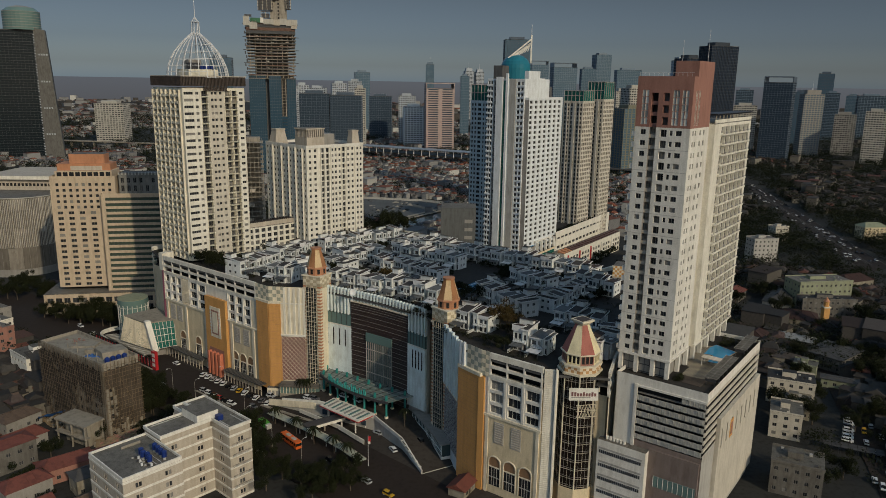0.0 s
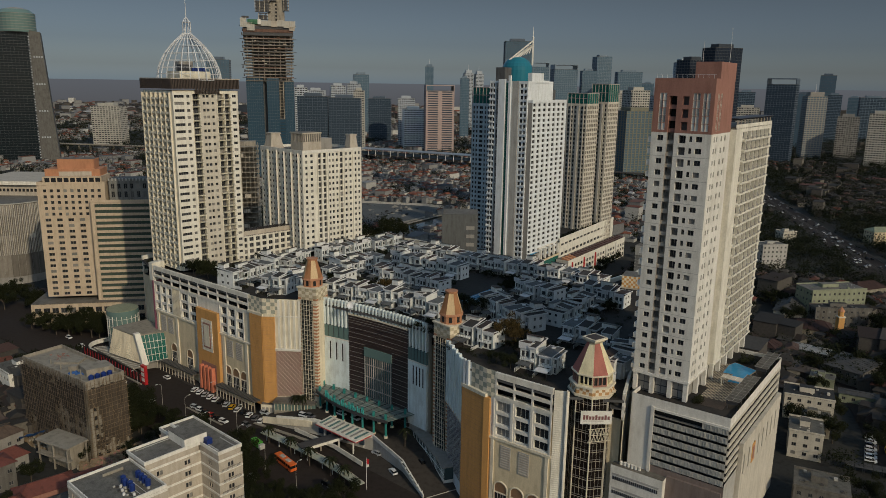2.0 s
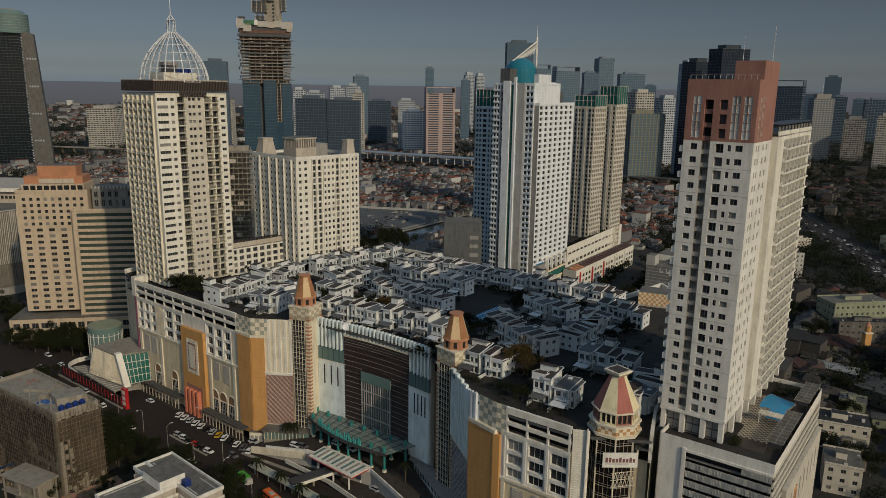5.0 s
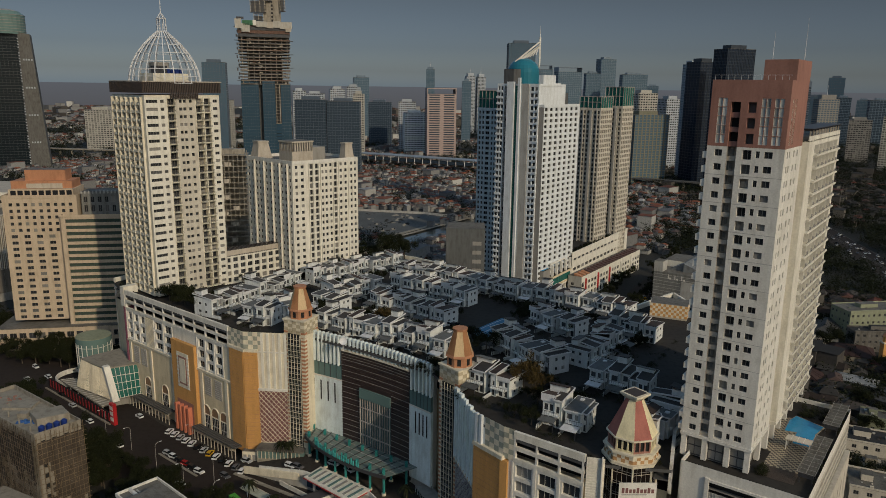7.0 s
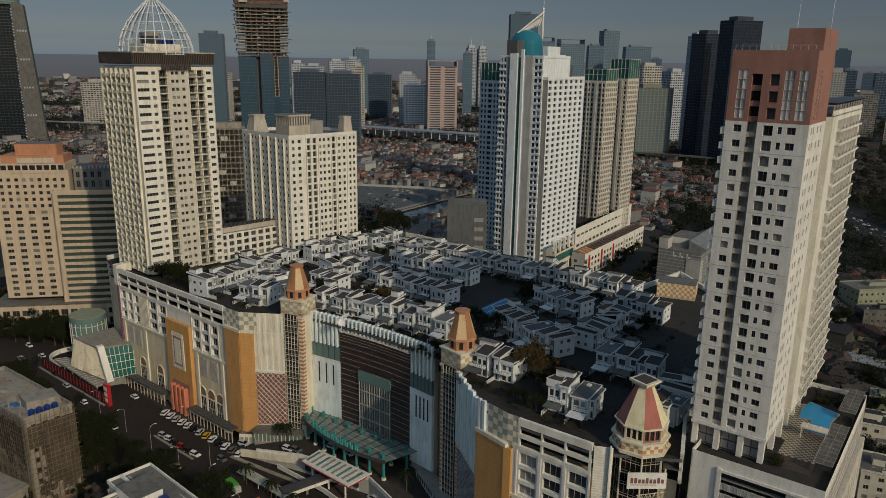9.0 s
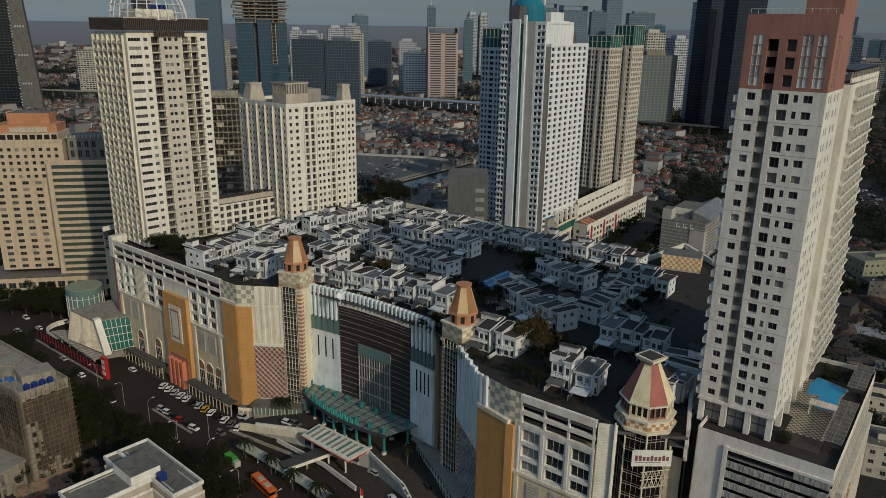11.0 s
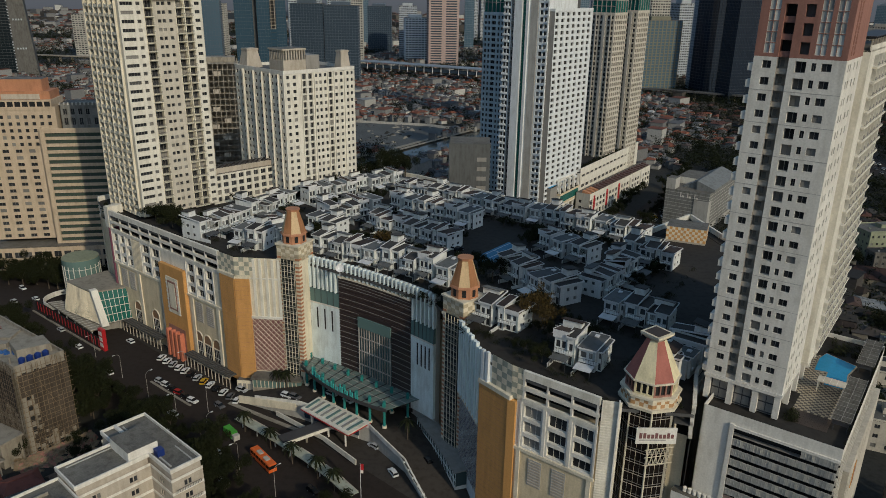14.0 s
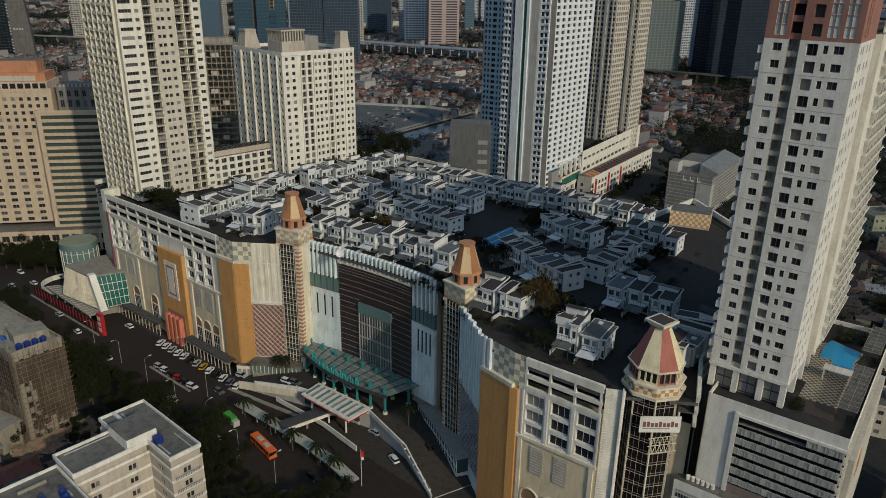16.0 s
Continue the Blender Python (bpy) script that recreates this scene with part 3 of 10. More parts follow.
def car_park_podium():
    # local frame: corner (79.3, 190.3), front runs to the left
    t = thing("car_park_podium", "grey louvred car park podium with a rooftop pool", "building", 58.3, 207.0, 0, -37.9)
    W, D, z1 = 27.4, 56.5, 47.6
    g = Geo()
    f = Facade(g, (0, 0), 0, 0.8)
    f.quad(0, 6.2, 0, z1 + 1.8, WHITE)
    f.quad(6.2, W, z1 - 1.0, z1 + 1.8, WHITE)
    f.quad(6.2, W, 0, 29.0, MAUVE)
    # black sheet behind the louvres holds the unlit parking floors' shade
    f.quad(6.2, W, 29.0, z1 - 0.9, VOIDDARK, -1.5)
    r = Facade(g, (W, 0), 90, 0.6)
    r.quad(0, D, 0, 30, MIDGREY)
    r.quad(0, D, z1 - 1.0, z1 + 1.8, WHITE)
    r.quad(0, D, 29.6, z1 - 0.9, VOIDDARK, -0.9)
    q = Geo()
    q.box(0.3, 6.0, 0.3, 0.6, 29, z1, WHITE)
    part("inner_wall", q, t)
    for i in range(7):
        q = Geo()
        Facade(q, (0, 0), 0).box(6.2, W, 31.4 + i * 2.52, 31.52 + i * 2.52, -1.5, -0.4, GREYWALL)
        part("parking_slab", q, t)
        q = Geo()
        Facade(q, (W, 0), 90).box(0, D, 30.9 + i * 2.45, 31.95 + i * 2.45, -0.3, 0.06, GREIGE)
        part("spandrel", q, t)
    q = Geo()
    rb = Facade(q, (W, 0), 90, 0.5)
    rb.grid(12, D, 4, 37.5, [(14 + 5.2 * i, 15.2 + 5.2 * i) for i in range(8)], [(27, 33.5)], GREIGE, VOIDDARK)
    q.v[:] = [(x + 1.2, y, z) for x, y, z in q.v]
    q.box(W, W + 1.2, 12, 12.02, 4, 37.5, GREIGE)
    q.box(W, W + 1.2, 12, D, 37.48, 37.5, GREIGE)
    part("blank_box", q, t, "plain cream box with window slots")
    solid(g, 0, W, 0, D, 0, z1 + 1.8, WHITE, "bl")
    g.box(0.1, W - 0.1, 0.1, D, z1, z1 + 0.6, DECK)
    part("wall", g, t)
    n = 0
    lou = Geo()
    lou.box(0, 0.66, -0.06, 0.0, 0.0, 1.62, LOUVRE)
    lou.box(0, 0.12, -0.22, -0.06, 0.0, 1.62, LOUVRE)
    lou.box(0.33, 0.4, -0.16, -0.06, 0.0, 1.62, LOUVRE)
    me = lou.mesh("louvre_panel")
    for i in range(7):
        z = 29.0 + i * 2.52 + (0.35 if i < 6 else 0.35)
        for k in range(30):
            x = 6.5 + k * 0.69
            if i == 6 and k < 20:
                continue
            ob = new("louvre_panel", me)
            ob.parent = t
            ob.matrix_basis = pose(x, 0.02 - 0.05 * ((k * 7 + i) % 3), z, 0, 0, 0)
            n += 1
    fr = Geo()
    fr.box(6.0, 6.9, -0.5, 0, 20, z1 - 0.6, WHITE)
    fr.box(6.9, W, -0.35, 0, z1 - 1.5, z1 - 0.9, WHITE)
    part("frame_fin", fr, t)
    low = Geo()
    low.box(-3.5, 12, -3.2, -0.1, 0, 27, WHITE, ROOFGREY)
    for i in range(4):
        low.box(-2.8, 11, -3.26, -3.2, 24.0 - i * 4.5, 24.6 - i * 4.5, MIDGREY)
        for k in range(22):
            low.box(-2.7 + k * 0.62, -2.25 + k * 0.62, -3.28, -3.26, 22.6 - i * 4.5, 23.7 - i * 4.5, DARKSTEEL)
    low.box(12, 27, -0.8, -0.05, 0, 27.5, MAUVE)
    low.box(14, 26.6, -0.9, -0.8, 16, 19.5, TEALGLASS)
    for k in range(9):
        low.box(14 + 1.5 * k, 14.15 + 1.5 * k, -1.0, -0.9, 16, 19.5, WHITE)
    part("lower_annex", low, t)
    cap = Geo()
    for x in range(6):
        cap.ring(-1 + x * 1.1, -1.5, 27, 28, 0.45, 0.45, 10, WHITE)
    part("roof_tank", cap, t)
    sgn = Geo()
    rr = Facade(sgn, (W, 0), 90)
    rr.box(23, 26, 27, 33, 1.2, 1.35, ORANGE)
    rr.box(23.7, 25.3, 28, 32, 1.35, 1.42, BRICKRED)
    part("sign_panel", sgn, t, "orange and red sign panel")
    # roof terrace: chequered paving, pool, trellises
    d = Geo()
    zd = z1 + 0.6
    a, b = surface("paving_dark", (0.10, 0.085, 0.07), streaks=False), surface("paving_light", (0.42, 0.36, 0.26), streaks=False)
    for i in range(17):
        for j in range(44):
            x, y = 12.6 + i * 0.7, 12.4 + j * 0.7
            if x > 15.3 and y > 27.3 and not (x < 18.0 and y < 33.5) or (x < 15.0 and y < 19.5) or (x > 22.6):
                continue
            d.box(x, x + 0.69, y, y + 0.69, zd, zd + 0.05, a if (i + j) % 2 else b)
    part("terrace_paving", d, t)
    bd = Geo()
    for i in range(20):
        bd.box(15.3 + 0.4 * i, 15.66 + 0.4 * i, 6.4, 12.3, zd, zd + 0.05, BROWNWOOD)
    part("timber_deck", bd, t, "brown timber deck")
    po = Geo()
    po.prism([(15.2, 33.6), (18.0, 34.2), (18.4, 27.2), (23.4, 27.6), (22.6, 36.2), (23.5, 42.3), (16.0, 45.2), (14.9, 41.0)], zd, zd + 0.22, PAVING)
    po.prism([(15.5, 33.9), (18.3, 34.6), (18.7, 27.5), (23.1, 27.9), (22.3, 36.1), (23.2, 42.0), (16.1, 44.9), (15.2, 41.1)], zd + 0.05, zd + 0.27, POOLBLUE)
    part("swimming_pool", po, t, "bright blue rooftop swimming pool")
    for y0, y1 in ((8.4, 31.0), (39.0, 56.0)):
        tr = Geo()
        tr.box(23.8, 24.0, y0, y1, zd + 2.3, zd + 2.5, DARKSTEEL)
        tr.box(26.5, 26.7, y0, y1, zd + 2.3, zd + 2.5, DARKSTEEL)
        k = int((y1 - y0) / 0.55)
        for i in range(k):
            tr.box(23.4, 27.0, y0 + i * 0.55, y0 + i * 0.55 + 0.36, zd + 2.5, zd + 2.58, TRELLISGREY)
        for i in range(int((y1 - y0) / 2.2) + 1):
            tr.box(23.2, 27.1, y0 + i * 2.2, y0 + i * 2.2 + 0.1, zd + 2.58, zd + 2.68, GREYWALL)
        for x in (23.2, 25.1, 26.98):
            tr.box(x, x + 0.1, y0, y1, zd + 2.58, zd + 2.66, GREYWALL)
        for i in range(int((y1 - y0) / 4) + 1):
            tr.box(23.9, 24.1, y0 + i * 4, y0 + i * 4 + 0.2, zd, zd + 2.3, DARKSTEEL)
            tr.box(26.5, 26.7, y0 + i * 4, y0 + i * 4 + 0.2, zd, zd + 2.3, DARKSTEEL)
        tr.box(23.6, 26.8, y0, y0 + 0.2, zd + 1.5, zd + 2.3, DARKSTEEL)
        part("trellis", tr, t, "grey slatted trellis roof")
    pl = Geo()
    prnd = random.Random(8)
    for k in range(70):
        x, y = (prnd.uniform(15.2, 17.0), prnd.uniform(6, 11)) if k < 14 else (prnd.uniform(16, 23), prnd.uniform(46, 54)) if k < 44 else (prnd.uniform(26.9, 27.2), prnd.uniform(2, 55))
        pl.add(HEDGE, Matrix.Translation((x, y, zd + (0.5 if k < 44 else 1.25))) @ Matrix.Scale(prnd.uniform(0.5, 1.1) if k < 44 else prnd.uniform(0.2, 0.4), 4))
    part("terrace_planting", pl, t, "dark green terrace plants", "stuff")
    hut = Geo()
    hut.box(17.6, 23.4, 23.4, 26.4, zd + 2.6, zd + 2.8, GREIGE)
    for x in (18.8, 20.2, 21.6):
        hut.box(x, x + 0.12, 23.4, 26.4, zd + 2.8, zd + 2.88, WHITE)
    hut = part("pool_shelter", hut, t, "flat pale pool shelter")
    for x in (17.8, 23.0):
        for y in (23.6, 26.0):
            post = Geo()
            post.box(x, x + 0.2, y, y + 0.2, zd, zd + 2.6, WHITE)
            part("post", post, hut)
    return t


def domed_tower():
    t = thing("domed_apartment_tower", "cream apartment tower with a white lattice dome on its roof", "tower", -116.5, 341.9, 0, 46.5)
    W, D, z0, zt = 34.0, 26.0, 48.5, 129.5
    n = 26
    fh = (zt - z0) / n
    g = Geo()
    f = Facade(g, (0, 0), 0, 0.35)
    rows = floors(z0, n, fh, 0.95, 1.25)
    tall = floors(z0, n, fh, 0.15, 2.5)
    f.grid(0, 9.5, z0, zt, [(0.7, 5.6), (6.8, 8.4)], rows, OFFWHITE, bars=3)
    f.rec = 1.3
    f.grid(9.5, 13.5, z0, zt, [(9.9, 13.2)], tall, TOWERCREAM, bars=2)
    f.rec = 0.35
    f.quad(9.5, 9.5, z0, zt, TOWERCREAM)
    f.grid(13.5, 22.5, z0, zt, [(15.0, 16.4), (16.9, 18.3), (19.6, 21.0)], rows, GREIGE, bars=0)
    f.rec = 1.3
    f.grid(22.5, 26.0, z0, zt, [(22.8, 25.6)], tall, TOWERCREAM, bars=1)
    f.grid(26.0, 29.8, z0, zt, [(26.5, 29.4)], tall, TOWERCREAM, bars=1)
    f.rec = 0.35
    f.grid(29.8, W, z0, zt, [(30.8, 33.0)], rows, OFFWHITE, bars=1)
    pilaster(t, f, 25.8, 26.3, z0, zt, 0.6, TOWERCREAM)
    le = Facade(g, (0, D), 270, 1.2)
    le.grid(0, D - 2.0, z0, zt, [(0.6 + 3.95 * i, 3.9 + 3.95 * i) for i in range(6)], tall, TOWERCREAM, bars=2)
    le.quad(D - 2.0, D, z0, zt, TOWERCREAM)
    solid(g, 0, W, 0, D, z0, zt, TOWERCREAM, "br")
    part("shaft", g, t)
    # split windows by depth so that each set sits in its own reveal
    deep = [w for w in f.win if w[3] - w[2] > 2]
    shallow = [w for w in f.win if w[3] - w[2] <= 2]
    f.win, f.rec = shallow, 0.35
    f.windows(t, 60)
    f.win, f.rec = deep, 1.3
    f.windows(t, 78, name="balcony_window")
    le.windows(t, 60, name="balcony_window")
    bal = Geo()
    bal.box(-0.1, 3.3, -0.9, 0.2, -0.2, 0.05, TOWERCREAM)
    bal.box(0, 3.2, -0.85, -0.8, 0.85, 0.95, DARKSTEEL)
    for k in range(9):
        bal.box(0.02 + 0.39 * k, 0.08 + 0.39 * k, -0.85, -0.8, 0.05, 0.85, DARKSTEEL)
    me = bal.mesh("balcony")
    for i in range(n):
        for s in (9.9, 22.7, 26.4):
            ob = new("balcony", me)
            ob.parent = t
            ob.matrix_basis = pose(s, 0, z0 + i * fh + 0.15)
    bal_side = Geo()
    bal_side.box(0.1, 2.2, -0.7, 0.0, 0, 0.85, TOWERCREAM)
    bal_side.box(-0.2, 3.4, -0.75, 0.1, -0.15, 0.0, TOWERCREAM)
    for s in (0.0, 3.95, 7.9, 11.85, 15.8, 19.75, 23.7):
        pilaster(t, le, s, s + 0.4, z0, zt, 0.9, TOWERCREAM)
    joined = Geo()
    for i in range(n):
        for k in range(6):
            joined.add(bal_side, pose(0, D - 0.65 - 3.95 * k, z0 + i * fh + 0.15, 0, 0, 270))
    part("balcony_rows", joined, t, kind="stuff")
    # crown: dark slatted band and the lattice dome
    c = Geo()
    slab_roof(t, 0, W, 0, D, zt + 0.3, ROOFGREY, TOWERCREAM, 0.6)
    zc0, zc1 = zt - 0.5, zt + 6.0
    for i in range(46):
        x = -0.6 + i * (W + 0.4) / 45
        c.box(x, x + 0.45, -0.9, -0.6, zc0 + (0 if 14 < i < 32 else 2.2), zc1, BROWNWOOD)
    for i in range(36):
        y = -0.6 + i * (D + 0.4) / 35
        c.box(-0.9, -0.6, y, y + 0.45, zc0 + 2.2, zc1, BROWNWOOD)
    # black backing painted in for the shade behind the slats
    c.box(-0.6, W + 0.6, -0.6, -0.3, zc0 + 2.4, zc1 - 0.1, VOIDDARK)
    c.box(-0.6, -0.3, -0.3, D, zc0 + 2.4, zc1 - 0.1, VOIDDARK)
    c.box(W, W + 0.3, -0.3, D, zc0 + 2.4, zc1, BROWNWOOD)
    c.box(-0.3, W, D, D + 0.3, zc0 + 2.4, zc1, BROWNWOOD)
    c.box(-0.3, W, -0.3, D, zc1 - 0.8, zc1 - 0.4, ROOFGREY)
    c.box(-0.9, W + 0.9, -0.95, -0.55, zc1, zc1 + 0.4, TAUPE)
    c.box(-0.95, -0.55, -0.55, D, zc1, zc1 + 0.4, TAUPE)
    part("dark_crown", c, t, "dark brown slatted roof band")
    dome = Geo()
    cx, cy, zb, R, H = 17.0, 13.0, zc1 - 0.4, 14.4, 20.8
    pts = [(R, 0.0), (R * 0.985, 0.13 * H), (R * 0.935, 0.27 * H), (R * 0.845, 0.42 * H), (R * 0.715, 0.58 * H), (R * 0.53, 0.74 * H), (R * 0.33, 0.88 * H), (2.0, H)]
    ribs = 24
    for k in range(ribs):
        a = 2 * math.pi * k / ribs
        for (r0, h0), (r1, h1) in zip(pts, pts[1:]):
            dome.beam((cx + r0 * math.cos(a), cy + r0 * math.sin(a), zb + h0), (cx + r1 * math.cos(a), cy + r1 * math.sin(a), zb + h1), 0.32, 0.32, STEEL)
    for r, h in pts:
        for k in range(ribs):
            a, b = 2 * math.pi * k / ribs, 2 * math.pi * (k + 1) / ribs
            dome.beam((cx + r * math.cos(a), cy + r * math.sin(a), zb + h), (cx + r * math.cos(b), cy + r * math.sin(b), zb + h), 0.22, 0.22, STEEL)
    zl = zb + H
    for k in range(8):
        a = 2 * math.pi * k / 8
        dome.beam((cx + 2 * math.cos(a), cy + 2 * math.sin(a), zl - 0.4), (cx + 1.8 * math.cos(a), cy + 1.8 * math.sin(a), zl + 5), 0.25, 0.25, STEEL)
        dome.beam((cx + 1.8 * math.cos(a), cy + 1.8 * math.sin(a), zl + 5), (cx, cy, zl + 7.5), 0.2, 0.2, STEEL)
    dome.ring(cx, cy, zl + 7.4, zl + 18, 0.2, 0.05, 8, STEEL)
    dome.ring(cx, cy, zl + 4.9, zl + 5.1, 2.0, 2.0, 12, STEEL)
    part("lattice_dome", dome, t, "white steel lattice dome with a spire")
    m = Geo()
    m.box(9, 25, 8, 19, zc1 - 0.4, zc1 + 3.5, TOWERCREAM)
    m.box(11, 16, 9, 13, zc1 + 3.5, zc1 + 6.5, DARKSTEEL)
    for i in range(4):
        m.ring(17.5 + 2.0 * i, 11, zc1 + 3.5, zc1 + 5.2, 0.9, 0.9, 10, BLUETANK)
    m.box(13, 20, 14, 18, zc1 + 3.5, zc1 + 8.0, GREYWALL)
    part("plant_room", m, t)
    t.matrix_basis = pose(-112.8, 342.3, 0, 0, 0, 46.5) @ Matrix.Diagonal((0.956, 1.077, 0.995, 1))
    return t


def crowned_block():
    t = thing("crowned_apartment_block", "broad white apartment block with taupe roof turrets", "tower", -63.9, 375.5, 0, 44.0)
    W, D, z0, zt, n = 37.0, 44.0, 50.5, 101.3, 17
    fh = (zt - z0) / n
    g = Geo()
    rows = floors(z0, n, fh, 0.85, 1.45)
    tall = floors(z0, n, fh, 0.3, 2.3)
    f = Facade(g, (0, 0), 0, 0.35)
    f.grid(0, 9, z0, zt, [(1.5, 2.9), (4.6, 6.2)], rows, OFFWHITE, bars=0)
    f.rec = 0.9
    f.grid(9, 15, z0, zt, [(9.3, 11.2), (12.4, 14.3)], tall, OFFWHITE, bars=1)
    f.rec = 0.35
    f.grid(15, 22.5, z0, zt, [(15.7, 17.0), (17.9, 19.2), (20.4, 21.7)], rows, OFFWHITE, bars=0)
    f.rec = 0.9
    f.grid(22.5, 25.5, z0, zt, [(22.9, 24.8)], tall, OFFWHITE, bars=1)
    f.rec = 0.35
    f.grid(25.5, 31, z0, zt, [(26.2, 27.6), (29.0, 30.4)], rows, OFFWHITE, bars=0)
    f.grid(31, W, z0, zt, [(32.5, 33.7), (34.8, 36.0)], rows, OFFWHITE, bars=0)
    le = Facade(g, (0, D), 270, 0.35)
    le.grid(0, D, z0, zt, [(1.3, 2.9), (5.0, 6.6), (9.0, 10.8), (12.2, 13.8), (15.2, 16.8), (18.8, 20.6), (22.6, 24.2), (26.2, 27.8), (30.0, 31.6), (33.6, 35.2), (37.0, 38.6), (41.0, 42.6)], rows, OFFWHITE, bars=0)
    for s in (7.6, 8.3, 17.6, 25.4, 32.6, 39.8):
        pilaster(t, le, s, s + 0.45, z0, zt, 0.7, OFFWHITE)
    for s in (8.6, 15.1, 22.1, 25.4, 31.0):
        pilaster(t, f, s, s + 0.4, z0, zt, 0.6, OFFWHITE)
    solid(g, 0, W, 0, D, z0, zt, OFFWHITE, "br")
    slab_roof(t, 0, W, 0, D, zt + 0.02, ROOFGREY, WHITE, 1.4)
    part("shaft", g, t)
    deep = [w for w in f.win if w[3] - w[2] > 2]
    f.win = [w for w in f.win if w[3] - w[2] <= 2]
    f.rec = 0.35
    f.windows(t, 105)
    f.win, f.rec = deep, 0.9
    f.windows(t, 51, name="balcony_window")
    le.windows(t, 60)
    for x, y, w, h, grow in ((2, 36, 8, 7.5, 0.65), (30.5, 1.5, 5.5, 7.5, 0.7)):
        q = Geo()
        z = zt
        q.prism([(x, y), (x + w, y), (x + w, y + w), (x, y + w)], z, z + h, TAUPE, None, [(x + w * (1 - grow) / 2, y + w * (1 - grow) / 2), (x + w * (1 + grow) / 2, y + w * (1 - grow) / 2), (x + w * (1 + grow) / 2, y + w * (1 + grow) / 2), (x + w * (1 - grow) / 2, y + w * (1 + grow) / 2)])
        e = w * grow
        q.box(x + (w - e) / 2 - 0.3, x + (w + e) / 2 + 0.3, y + (w - e) / 2 - 0.3, y + (w + e) / 2 + 0.3, z + h, z + h + 0.8, TAUPE)
        part("roof_turret", q, t, "tapered taupe roof turret")
    q = Geo()
    q.box(1.0, 12, 1.0, 13, zt, zt + 5.5, TAUPE)
    for i in range(9):
        q.box(1.0 + 1.3 * i, 1.6 + 1.3 * i, 1.0, 1.5, zt + 5.5, zt + 9.5, TAUPE)
        q.box(1.0, 1.5, 1.0 + 1.38 * i, 1.6 + 1.38 * i, zt + 5.5, zt + 9.5, TAUPE)
        q.box(11.5, 12.0, 1.0 + 1.38 * i, 1.6 + 1.38 * i, zt + 5.5, zt + 9.5, TAUPE)
    q.box(0.7, 12.3, 0.7, 13.3, zt + 9.5, zt + 10.2, TAUPE, ROOFGREY)
    q.box(2.5, 10.5, 2.5, 12, zt + 5.5, zt + 9.5, GREYWALL)
    part("roof_crown", q, t, "taupe slotted roof crown")
    q = Geo()
    q.box(20, 27, 14, 24, zt, zt + 6, GREYWALL)
    q.box(14, 16, 20, 22, zt, zt + 3, BLUETANK)
    part("plant_room", q, t)
    t.matrix_basis = pose(-62.6, 375.5, 0, 0, 0, 44.0) @ Matrix.Diagonal((1, 0.875, 0.986, 1))
    return t


